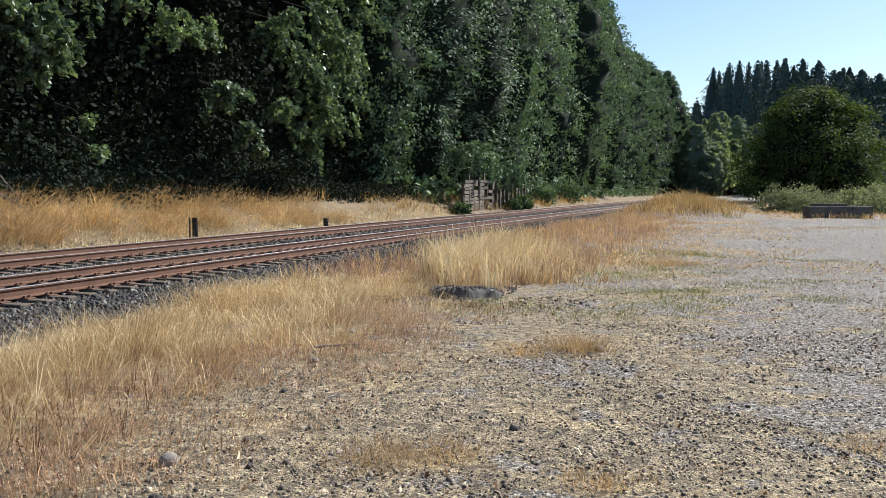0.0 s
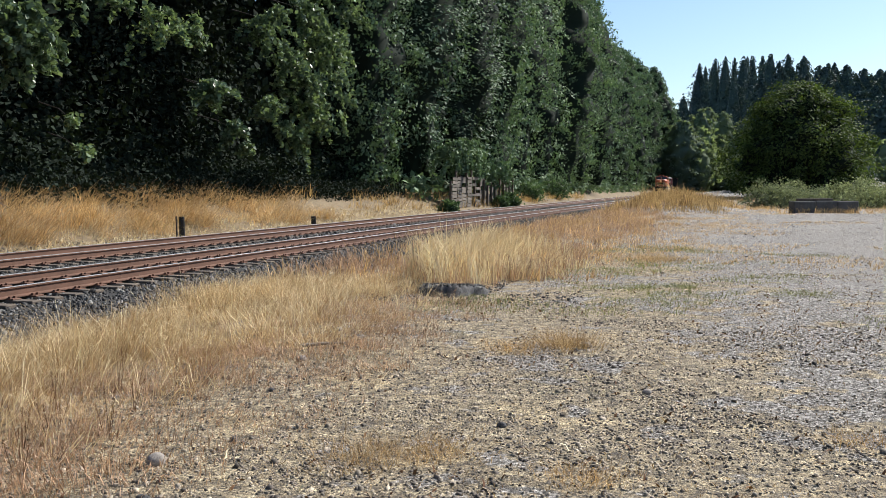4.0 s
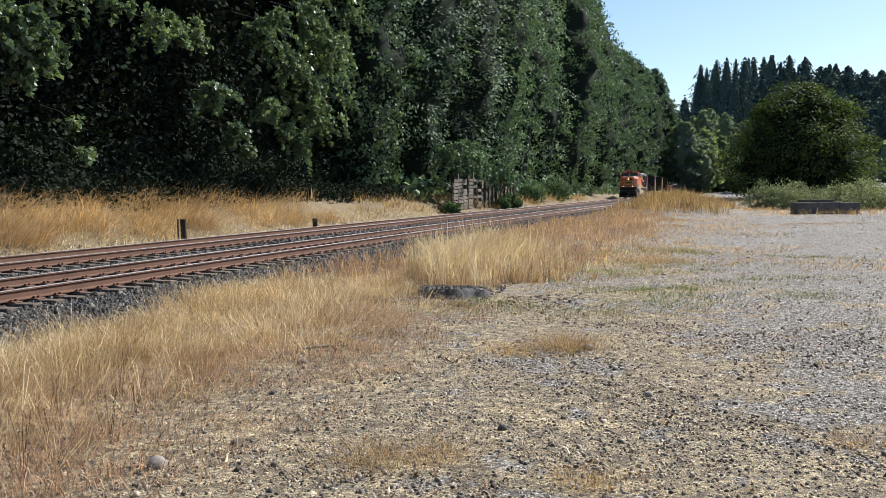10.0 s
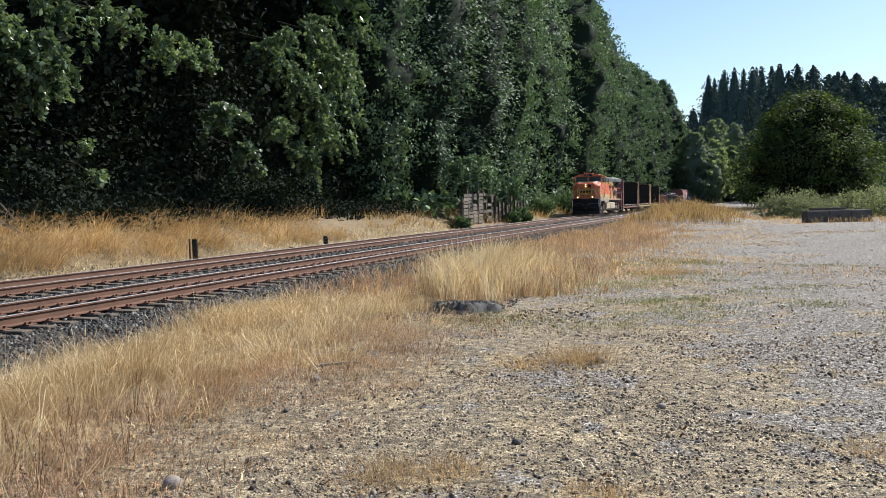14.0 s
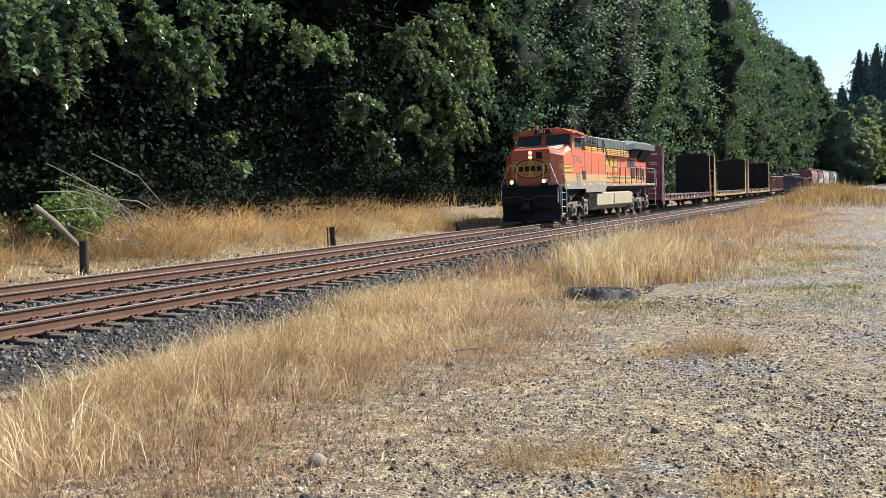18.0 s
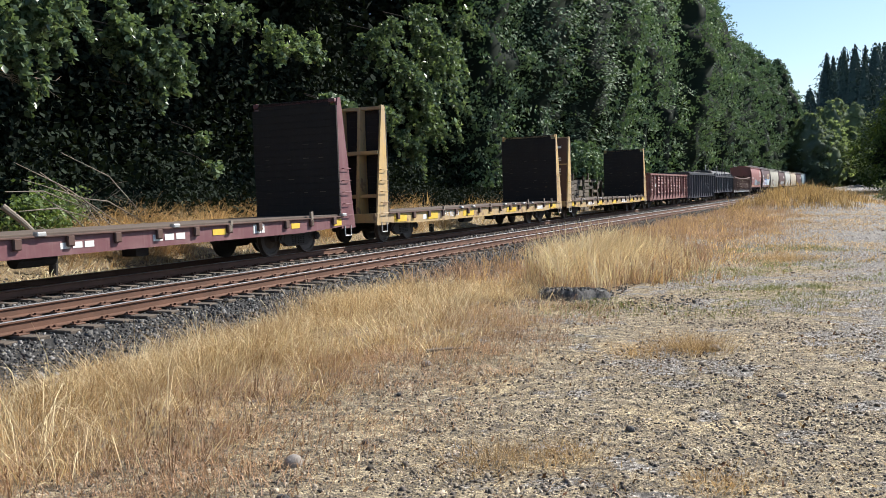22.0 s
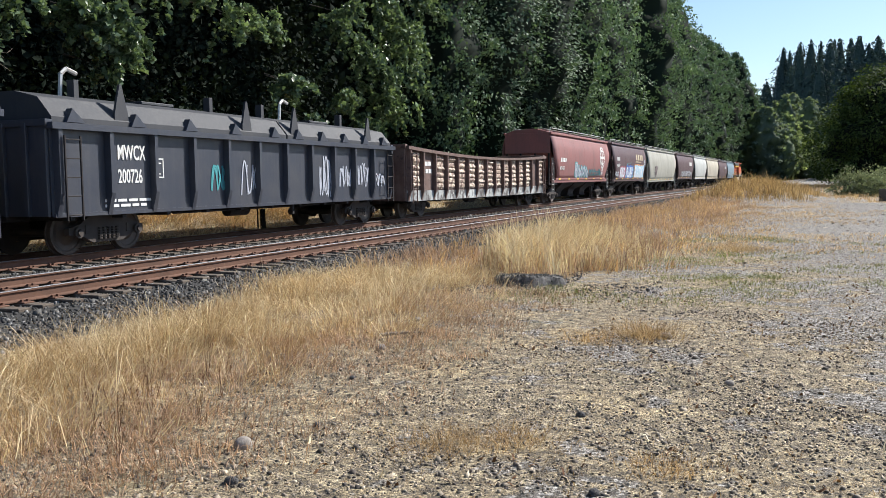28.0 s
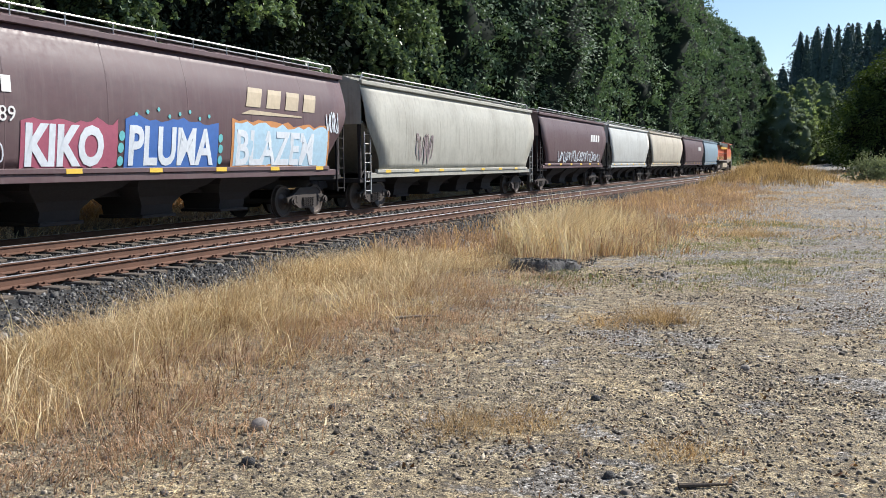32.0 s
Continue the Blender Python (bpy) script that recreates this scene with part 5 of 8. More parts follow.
# ---- diesel locomotive ----
def locomotive(start):
    L = 20.4
    o = -L / 2
    car = railcar("diesel_locomotive", start, start + L, "orange diesel freight locomotive with yellow stripes, headlamps lit", "locomotive")
    P = lambda n, m, mat, lab="", par=None: part(n, m, mat, par or car, lab)
    M = lambda: Mesh(o)
    # plough and pilot
    m = M()
    ring_lo = [(0.35, -1.5), (-0.15, -0.3), (-0.15, 0.3), (0.35, 1.5), (0.55, 1.5), (0.55, -1.5)]
    ring_hi = [(0.42, -1.5), (0.2, -0.3), (0.2, 0.3), (0.42, 1.5), (0.55, 1.5), (0.55, -1.5)]
    m.loft([[(a, b, 0.13) for a, b in ring_lo], [(a + 0.05, b, 0.55) for a, b in ring_hi], [(a, b, 1.0) for a, b in ring_lo]])
    P("snow_plough", m, BLACK, "black steel snow plough")
    P("pilot", M().box(0.3, 1.25, -0.95, 0.95, 0.9, 1.72, 0.03), BLACK)
    P("front_platform", M().box(0.15, 1.3, -1.52, 1.52, 1.72, 1.86, 0.02), BLACK)
    P("step_riser", M().box(1.25, 1.45, -1.5, 1.5, 0.5, 1.72, 0.02), BLACK)
    for s in (-1, 1):
        P("front_skirt", M().box(0.3, 0.5, min(0.9 * s, 1.5 * s), max(0.9 * s, 1.5 * s), 0.95, 1.72, 0.02), BLACK)
        for k in range(4):
            z = 0.42 + 0.34 * k
            P("front_step", M().box(0.62, 1.2, 1.2 * s - 0.3, 1.2 * s + 0.3, z, z + 0.03, 0.005), SILVER, "worn silver step tread")
    for s in (-1, 1):
        m = M().pipe([(0.2, 1.45 * s, 1.0), (0.2, 1.45 * s, 1.9), (0.32, 1.05 * s, 2.85), (0.34, 0.7 * s, 2.9), (0.34, 0.7 * s, 1.9)], 0.022)
        P("front_handrail", m, SILVER, "bent silver grab rail")
        m = M().pipe([(1.25, 1.53 * s, 0.5), (1.25, 1.53 * s, 1.95), (0.75, 1.5 * s, 2.55), (0.7, 1.5 * s, 2.85)], 0.022)
        P("stair_handrail", m, SILVER, "bent silver stair rail")
        m = M().pipe([(0.55, 1.53 * s, 0.5), (0.55, 1.53 * s, 1.9)], 0.02)
        P("stair_post", m, SILVER, "upright silver grab iron")
    # ditch lamps, headlamps
    for s in (-1, 1):
        m = M().tube((0.02, 0.82 * s, 2.04), (0.3, 0.82 * s, 2.04), 0.13, 14).box(0.1, 0.35, 0.82 * s - 0.2, 0.82 * s + 0.2, 1.84, 1.95)
        d = P("ditch_lamp", m, BLACK)
        P("lens", M().tube((-0.0, 0.82 * s, 2.04), (0.02, 0.82 * s, 2.04), 0.095, 14), LAMP_GLOW, "lit warm white lens", d)
    h = P("headlamp_housing", M().box(0.47, 0.62, -0.13, 0.13, 3.10, 3.56, 0.03), PAINT_ORANGE)
    for z in (3.22, 3.44):
        P("lens", M().tube((0.455, 0, z), (0.475, 0, z), 0.085, 14), LAMP_GLOW, "lit warm white lens", h)
    for s in (-1, 1):
        for k in range(2):
            y = (0.32 + 0.16 * k) * s
            P("air_hose", M().pipe([(0.22, y, 1.35), (0.05, y, 1.2), (-0.02, y, 0.9), (0.02, y * 0.8, 0.66)], 0.028), RUBBER, "black rubber air hose")
    P("uncoupling_lever", M().pipe([(0.12, -1.4, 1.3), (0.1, -0.5, 1.35), (0.08, 0, 1.15), (0.1, 0.5, 1.35), (0.12, 1.4, 1.3)], 0.018), DULL_RAIL)
    # nose: blunt, with chamfered corners and a sloping top
    lo = [(0.5, -1.0), (1.05, -1.5), (2.4, -1.5), (2.4, 1.5), (1.05, 1.5), (0.5, 1.0)]
    m = M()
    m.loft([[(a, b, 1.86) for a, b in lo], [(a, b, 3.25 if a > 0.6 else 3.40) for a, b in lo],
            [(0.56, -0.95, 3.58), (1.1, -1.46, 3.36), (2.4, -1.47, 3.62), (2.4, 1.47, 3.62), (1.1, 1.46, 3.36), (0.56, 0.95, 3.58)],
            [(0.75, -0.8, 3.68), (1.25, -1.25, 3.5), (2.4, -1.3, 3.86), (2.4, 1.3, 3.86), (1.25, 1.25, 3.5), (0.75, 0.8, 3.68)]])
    nose = P("nose", m, PAINT_ORANGE)
    P("nose_door", M().box(0.485, 0.6, -0.62, -0.26, 3.10, 3.46, 0.06), BLACK, "dark nose hatch", nose)
    m = M().loft([[(0.8, -0.74, 3.70), (1.32, -1.16, 3.55), (2.34, -1.22, 3.86), (2.34, 1.22, 3.86), (1.32, 1.16, 3.55), (0.8, 0.74, 3.70)],
                  [(0.8, -0.74, 3.715), (1.32, -1.16, 3.565), (2.34, -1.22, 3.875), (2.34, 1.22, 3.875), (1.32, 1.16, 3.565), (0.8, 0.74, 3.715)]])
    P("nose_top", m, PAINT_SILL, "dusty grey anti-slip top of the nose", nose)
    # nose emblem and stripes as plain painted shapes
    m = M()
    for z, t in ((2.62, 0.26), (2.98, 0.05), (2.32, 0.05)):
        m.plate([(-0.96, z), (0.96, z), (0.96, z + t), (-0.96, z + t)], "x", 0.49, 0.503)
        for s in (-1, 1):
            m.add([(0.495 + 0.0, 0.98 * s, z), (1.045, 1.505 * s, z), (1.045, 1.505 * s, z + t), (0.495, 0.98 * s, z + t),
                   (0.52, 0.98 * s, z), (1.06, 1.49 * s, z), (1.06, 1.49 * s, z + t), (0.52, 0.98 * s, z + t)],
                  [(0, 1, 2, 3), (7, 6, 5, 4), (0, 4, 5, 1), (3, 2, 6, 7), (1, 5, 6, 2), (0, 3, 7, 4)])
    ell = [(0.78 * math.cos(k * 0.3142), 2.66 + 0.42 * math.sin(k * 0.3142)) for k in range(20)]
    ring = M().plate([(y * 1.1, 2.66 + (z - 2.66) * 1.12) for y, z in ell], "x", 0.488, 0.502)
    P("emblem_outline", ring, BLACK, "black outline of the emblem", nose)
    P("emblem_field", M().plate([(y * 0.9, 2.66 + (z - 2.66) * 0.9) for y, z in ell], "x", 0.4855, 0.495), PAINT_ORANGE, "orange field of the emblem", nose)
    P("emblem_upright", M().box(0.481, 0.49, -0.13, 0.13, 2.3, 3.02, 0), PAINT_YELLOW, "yellow upright of the emblem", nose)
    for a, b in zip(ell, ell[1:] + ell[:1]):
        m.plate([a, b, (b[0] * 0.88, 2.66 + (b[1] - 2.66) * 0.86), (a[0] * 0.88, 2.66 + (a[1] - 2.66) * 0.86)], "x", 0.482, 0.5)
    m.plate([(-0.72, 2.5), (0.72, 2.5), (0.72, 2.84), (-0.72, 2.84)], "x", 0.484, 0.5)
    P("nose_emblem", m, PAINT_YELLOW, "yellow oval emblem and stripes", nose)
    for k in range(4):
        y = -0.56 + 0.31 * k
        P("emblem_block", M().plate([(y, 2.54), (y + 0.24, 2.54), (y + 0.24, 2.8), (y, 2.8)], "x", 0.472, 0.479), BLACK, "dark block on the emblem", nose)
    for y in (-1.51, 1.495):
        P("nose_side_stripe", M().box(1.06, 2.42, y, y + 0.015, 2.46, 2.8, 0), PAINT_YELLOW, "", nose)
    m = M()
    for z in (2.44, 2.6, 2.66, 2.79):
        P("stripe_line", M().box(1.06, 2.45, -1.516, -1.508, z, z + 0.025, 0), BLACK, "", nose)
    # cab
    side = [(2.3, 1.86), (4.45, 1.86), (4.45, 4.42), (2.62, 4.52), (2.35, 3.75)]
    m = M()
    m.loft([[(a, -1.5, c) for a, c in side], [(a, 1.5, c) for a, c in side]])
    cab = P("cab", m, PAINT_ORANGE)
    m = M()
    roof = [(-1.5, 4.42), (1.5, 4.42), (1.5, 4.46), (0.95, 4.68), (-0.95, 4.68), (-1.5, 4.46)]
    m.plate(roof, "x", 2.5, 4.47)
    m.box(3.2, 4.0, -0.45, 0.45, 4.68, 4.78, 0.03).tube((2.9, 0.5, 4.68), (2.9, 0.5, 4.9), 0.06, 8)
    P("cab_roof", m, PAINT_ORANGE, "", cab)
    m = M()
    for y0, y1 in ((-1.38, -0.12), (0.12, 1.38)):
        m.add([(2.335, y0, 3.8), (2.335, y1, 3.8), (2.56, y1, 4.38), (2.56, y0, 4.38), (2.4, y0, 3.8), (2.4, y1, 3.8), (2.62, y1, 4.38), (2.62, y0, 4.38)],
              [(3, 2, 1, 0), (4, 5, 6, 7), (0, 1, 5, 4), (2, 3, 7, 6), (1, 2, 6, 5), (3, 0, 4, 7)])
    P("windshield", m, GLASS, "dark tinted windshield panes", cab)
    m = M()
    for y in (-0.9, -0.5, 0.5):
        m.tube((2.31, y, 3.82), (2.38, y + 0.3, 3.98), 0.012, 5)
    P("wipers", m, RUBBER, "", cab)
    m = M().box(2.3, 2.6, -0.42, 0.42, 4.42, 4.66, 0.02)
    nb = P("number_board", m, BLACK, "black number board", cab)
    cu = lettering("board_number", "5741", 0, 0, 0, 0.24, WHITE, nb)
    cu.data.transform(pose(2.29 + o, 0.3, 4.46) @ pose(0, 0, 0, 0, 0, -90))
    for s in (-1, 1):
        m = M().box(2.72, 3.92, 1.5 * s - 0.02, 1.5 * s + 0.02, 3.66, 4.24, 0.01)
        wf = P("side_window_frame", m, SILVER, "silver window frame", cab)
        m = M().box(2.77, 3.28, 1.5 * s - 0.028, 1.5 * s + 0.028, 3.71, 4.19, 0).box(3.34, 3.87, 1.5 * s - 0.028, 1.5 * s + 0.028, 3.71, 4.19, 0)
        P("pane", m, GLASS, "", wf)
        m = M().plate([(2.62, 4.36), (4.0, 4.30), (4.0, 4.34), (2.62, 4.42)], "y", min(1.5 * s, 1.78 * s), max(1.5 * s, 1.78 * s))
        P("sunshade", m, PAINT_ORANGE, "", cab)
        m = M().box(4.02, 4.32, 1.5 * s - 0.05, 1.5 * s + 0.05, 3.62, 4.24, 0.02)
        mr = P("wind_deflector", m, GLASS, "tinted wind deflector", cab)
    # full-width body behind the cab with its bands
    m = M().box(4.45, 8.35, -1.5, 1.5, 1.86, 3.56, 0.02)
    aux = P("equipment_body", m, PAINT_ORANGE)
    m = M()
    for s in (-1, 1):
        y = 1.5 * s
        m.box(1.1, 8.35, y - 0.015, y + 0.015, 2.02, 2.36, 0)
    P("lower_stripe", m, PAINT_DUSTYYELLOW, "yellow stripe dulled by road dust", aux)
    m = M()
    for s in (-1, 1):
        y = 1.505 * s
        m.box(1.1, 8.35, y - 0.02, y + 0.02, 1.62, 2.02, 0.005)
        m.box(4.5, 8.2, y - 0.02, y + 0.02, 1.42, 1.62, 0.005)
    P("dusty_skirt", m, PAINT_SILL, "lower skirt grey with road dust", aux)
    m = M()
    for x in (4.46, 5.6, 6.9, 8.3):
        m.box(x, x + 0.02, -1.513, -1.5, 1.9, 3.5, 0)
    m.box(4.46, 8.35, -1.513, -1.5, 2.36, 2.385, 0).box(2.45, 4.5, -1.513, -1.5, 2.72, 2.74, 0)
    P("panel_seams", m, NUMBER_GREY, "", aux)
    m = M().box(3.95, 4.55, -1.53, -1.5, 2.08, 2.55, 0.01)
    P("side_grille", m, BLACK, "black side grille", cab)
    m = M()
    for k in range(9):
        m.box(3.05, 3.5, -1.53, -1.5, 1.75 + 0.07 * k, 1.79 + 0.07 * k, 0.005)
    m.box(3.0, 3.05, -1.535, -1.5, 1.7, 2.42, 0.005).box(3.5, 3.55, -1.535, -1.5, 1.7, 2.42, 0.005)
    P("louvre", m, PAINT_SILL, "dusty louvred vent", cab)
    lettering("cab_number", "5741", 2.52 + o, -1.508, 2.90, 0.62, NUMBER_GREY, cab, 1.12, label="dark grey road number")
    for x in (1.3, 4.0, 5.0, 6.8, 7.6):
        P("reflector", M().box(x, x + 0.42, -1.535, -1.52, 1.78, 1.88, 0.004), REFLECTOR, "yellow reflective strip", aux)
    # narrow hood
    m = M().box(4.45, 19.75, -1.02, 1.02, 1.86, 3.5, 0.02)
    hood = P("hood", m, PAINT_ORANGE)
    m = M().box(4.45, 13.9, -1.25, 1.25, 3.86, 4.44, 0.05)
    P("hood_top", m, PAINT_GREYGREEN, "dark grey-green hood top", hood)
    m = M().box(4.46, 14.6, -1.24, 1.24, 3.5, 3.86, 0.01)
    P("upper_stripe", m, PAINT_YELLOW, "broad yellow stripe", hood)
    for z in (3.58, 3.68, 3.77):
        P("stripe_line", M().box(4.5, 14.5, -1.252, -1.238, z, z + 0.018, 0), BLACK, "", hood)
    m = M()
    for s in (-1, 1):
        m.box(8.3, 19.7, 1.03 * s - 0.01, 1.03 * s + 0.01, 1.98, 2.36, 0)
    P("lower_hood_stripe", m, PAINT_DUSTYYELLOW, "", hood)
    m = M()
    x = 8.9
    while x < 13.8:
        m.box(x, x + 0.02, -1.045, -1.02, 1.9, 3.5, 0).box(x, x + 0.02, -1.262, -1.245, 3.5, 4.4, 0)
        x += 0.72
    P("door_seams", m, NUMBER_GREY, "", hood)
    brand_blocks(car, 9.1 + o, -1.034, 2.55, 3.6, 0.8, PAINT_YELLOW, 0, 4)
    for x0, x1, z0, z1 in ((5.7, 6.4, 3.9, 4.36), (6.7, 7.4, 3.9, 4.36), (8.55, 9.0, 3.75, 4.3)):
        P("hood_vent", M().box(x0, x1, -1.27, -1.2, z0, z1, 0.01), BLACK, "black hood vent", hood)
    m = M()
    for x0, x1 in ((5.7, 6.4), (6.7, 7.4)):
        for k in range(6):
            m.box(x0, x1, -1.285, -1.265, 3.93 + 0.07 * k, 3.955 + 0.07 * k, 0)
    P("vent_slats", m, RUST_DARK, "", hood)
    m = M().pipe([(4.6, -1.46, 3.56), (4.6, -1.46, 4.36), (8.1, -1.46, 4.3), (9.3, -1.46, 2.9)], 0.02)
    for x in (5.8, 7.0, 8.1):
        m.tube((x, -1.46, 3.5), (x, -1.46, 4.33), 0.018)
    m.pipe([(4.6, -1.46, 3.95), (8.1, -1.46, 3.92)], 0.016)
    P("upper_handrail", m, BLACK, "black upper handrail", hood)
    m = M()
    for k in range(9):
        z = 2.0 + 0.28 * k
        m.pipe([(11.6, -1.06, z), (11.6, -1.16, z), (12.0, -1.16, z), (12.0, -1.06, z)], 0.014)
    P("grab_rungs", m, BLACK, "", hood)
    m = M().box(10.6, 11.4, -0.5, 0.5, 4.44, 4.58, 0.04).tube((12.4, 0.2, 4.4), (12.4, 0.2, 4.62), 0.25, 14)
    P("exhaust_stack", m, PAINT_GREYGREEN, "", hood)
    # radiator section
    rad = M()
    wing = [(-1.56, 4.02), (1.56, 4.02), (1.56, 4.38), (1.1, 4.56), (-1.1, 4.56), (-1.56, 4.38)]
    rad.loft([[(14.9, a * 0.98, c) for a, c in wing], [(20.2, a, c) for a, c in wing]])
    rad.loft([[(13.9, a * 0.8, 3.9 + (c - 4.02) * 0.9) for a, c in wing], [(14.9, a * 0.98, c) for a, c in wing]])
    P("radiator_wing", rad, PAINT_GREYGREEN, "overhanging grey radiator section")
    m = M().box(13.9, 19.75, -1.0, 1.0, 3.5, 4.05, 0.02)
    P("radiator_base", m, PAINT_ORANGE)
    m = M()
    for x0, x1, z0, z1, y in ((15.0, 15.5, 2.85, 3.4, -1.03), (15.7, 16.7, 2.2, 3.35, -1.03), (17.0, 17.3, 2.2, 3.0, -1.03), (17.5, 17.85, 2.1, 2.95, -1.03), (18.1, 18.5, 2.1, 3.0, -1.03), (18.75, 19.2, 2.0, 2.85, -1.03)):
        m.box(x0, x1, y - 0.02, y + 0.03, z0, z1, 0.01)
    m.loft([[(15.3, -1.02, 3.5), (17.2, -1.02, 3.5), (17.2, -1.3, 3.98), (15.3, -1.3, 3.98)], [(15.3, -1.0, 3.48), (17.2, -1.0, 3.48), (17.2, -1.0, 3.98), (15.3, -1.0, 3.98)]])
    m.loft([[(17.5, -1.02, 3.3), (20.0, -1.02, 3.3), (20.0, -1.42, 3.98), (17.5, -1.42, 3.98)], [(17.5, -1.0, 3.28), (20.0, -1.0, 3.28), (20.0, -1.0, 3.98), (17.5, -1.0, 3.98)]])
    P("radiator_grille", m, BLACK, "black grilles and doors of the radiator end")
    # walkway, sill, handrails
    m = M().box(8.3, 20.25, -1.5, 1.5, 1.72, 1.86, 0.01)
    P("walkway", m, PAINT_SILL, "dusty grey walkway edge")
    for x in (10.0, 12.3, 14.5, 16.6, 18.3):
        P("edge_reflector", M().box(x, x + 0.4, -1.515, -1.498, 1.75, 1.83, 0), REFLECTOR)
    m = M().box(1.3, 20.2, -0.9, 0.9, 1.25, 1.72, 0.02).box(8.3, 20.0, -1.35, 1.35, 1.55, 1.72, 0.01)
    P("underframe", m, UNDER)
    for x in (8.45, 9.9, 11.3, 12.7, 14.1, 15.4, 16.6, 17.9, 19.2, 20.2):
        for y in (-1.47, 1.47):
            P("handrail_post", M().tube((x, y, 1.8), (x, y, 2.85), 0.02), BLACK)
    for s in (-1, 1):
        P("handrail", M().pipe([(8.3, 1.47 * s, 2.85), (20.2, 1.47 * s, 2.85)], 0.02), DULL_RAIL, "worn dark handrail")
    m = M().pipe([(20.3, -1.5, 2.8), (20.45, -1.5, 2.45), (20.7, -1.5, 2.2), (20.7, -1.5, 1.7)], 0.02).pipe([(20.25, -1.5, 2.85), (20.3, -1.5, 0.45)], 0.02)
    for k in range(4):
        m.box(20.2, 20.6, -1.5, -1.0, 0.42 + 0.36 * k, 0.45 + 0.36 * k, 0.005)
    P("rear_steps", m, SILVER, "silver rear steps and grab rail")
    # fuel tank
    tank = [(-1.05, 0.46), (1.05, 0.46), (1.42, 0.72), (1.45, 1.34), (1.2, 1.42), (-1.2, 1.42), (-1.45, 1.34), (-1.42, 0.72)]
    m = M().plate(tank, "x", 6.75, 14.2)
    t = P("fuel_tank", m, PAINT_TANK, "dust-coloured fuel tank")
    P("tank_seam", M().box(10.1, 10.16, -1.47, -1.4, 0.75, 1.36, 0.01).box(6.75, 14.2, -1.44, -1.41, 0.7, 0.73, 0), PAINT_SILL, "", t)
    P("air_tank", M().tube((5.7, -1.15, 1.25), (6.5, -1.15, 1.25), 0.2, 14), PAINT_TRUCK)
    P("air_tank", M().tube((14.4, -1.2, 1.2), (15.0, -1.2, 1.2), 0.13, 12), PAINT_TRUCK)
    # three-axle trucks
    for c in (3.3, 16.95):
        P("truck_bolster", M().box(c - 2.6, c + 2.6, -0.66, 0.66, 0.62, 1.22, 0.05), UNDER, "dark truck bolster and motors")
        for k in (-1.0, 1.0):
            P("sand_pipe", M().pipe([(c + 2.75 * k, -1.2, 1.5), (c + 2.7 * k, -1.2, 0.8), (c + 2.45 * k, -0.95, 0.25)], 0.03), PAINT_TRUCK)
            P("brake_chamber", M().tube((c + 1.0 * k, -1.24, 1.12), (c + 1.0 * k + 0.34, -1.24, 1.12), 0.13, 12), PAINT_TRUCKDARK)
        P("cable_loop", M().pipe([(c - 1.6, -1.3, 1.5), (c - 1.2, -1.34, 1.28), (c - 0.7, -1.34, 1.22), (c - 0.2, -1.34, 1.28), (c + 0.1, -1.3, 1.5)], 0.025), RUBBER, "sagging black cable")
        for s in (-1, 1):
            m = M()
            y = 1.08 * s
            out = [(-2.5, 0.62), (-2.3, 0.5), (-1.62, 0.5), (-1.35, 0.72), (-0.45, 0.72), (-0.3, 0.5), (0.3, 0.5), (0.45, 0.72), (1.35, 0.72), (1.62, 0.5), (2.3, 0.5), (2.5, 0.62), (2.5, 0.92), (1.5, 1.06), (0.6, 0.98), (-0.6, 0.98), (-1.5, 1.06), (-2.5, 0.92)]
            m.plate([(c + a, z) for a, z in out], "y", y - 0.1, y + 0.1)
            for k in (-1.95, 0, 1.95):
                m.plate([(c + k - 0.36, 0.28), (c + k + 0.36, 0.28), (c + k + 0.3, 0.42), (c + k + 0.22, 0.86), (c + k - 0.22, 0.86), (c + k - 0.3, 0.42)], "y", y + 0.06 * s - 0.1, y + 0.06 * s + 0.12)
                m.tube((c + k, y + 0.1 * s, 0.56), (c + k, y + 0.24 * s, 0.56), 0.16, 14)
                m.tube((c + k, y + 0.24 * s, 0.56), (c + k, y + 0.27 * s, 0.56), 0.09, 10)
            fr = P("truck_frame", m, PAINT_TRUCK, "dust-covered cast truck frame")
            m = M()
            for k in (-1.95, 0, 1.95):
                for e in (-0.42, 0.42):
                    for j in range(5):
                        m.tube((c + k + e, y + 0.05 * s, 0.5 + 0.07 * j), (c + k + e, y + 0.05 * s, 0.54 + 0.07 * j), 0.075, 8)
            P("coil_spring", m, RUST_DARK, "", fr)
            P("brake_cylinder", M().tube((c - 2.3, y + 0.12 * s, 0.95), (c - 1.9, y + 0.12 * s, 0.95), 0.14, 12), PAINT_TRUCK, "", fr)
            P("brake_cylinder", M().tube((c + 1.5, y + 0.12 * s, 0.98), (c + 2.1, y + 0.12 * s, 0.98), 0.12, 12), PAINT_TRUCK, "", fr)
            m = M().pipe([(c - 1.4, y + 0.14 * s, 0.8), (c - 0.4, y + 0.14 * s, 0.9), (c + 0.4, y + 0.14 * s, 0.86)], 0.03)
            P("brake_rigging", m, PAINT_TRUCK, "", fr)
        for k in (-1.95, 0, 1.95):
            wheelset(car, c + k + o, 0.53, start + L / 2)
    coupler(car, -0.1 + o, -1)
    coupler(car, 20.7 + o, 1)
    return car


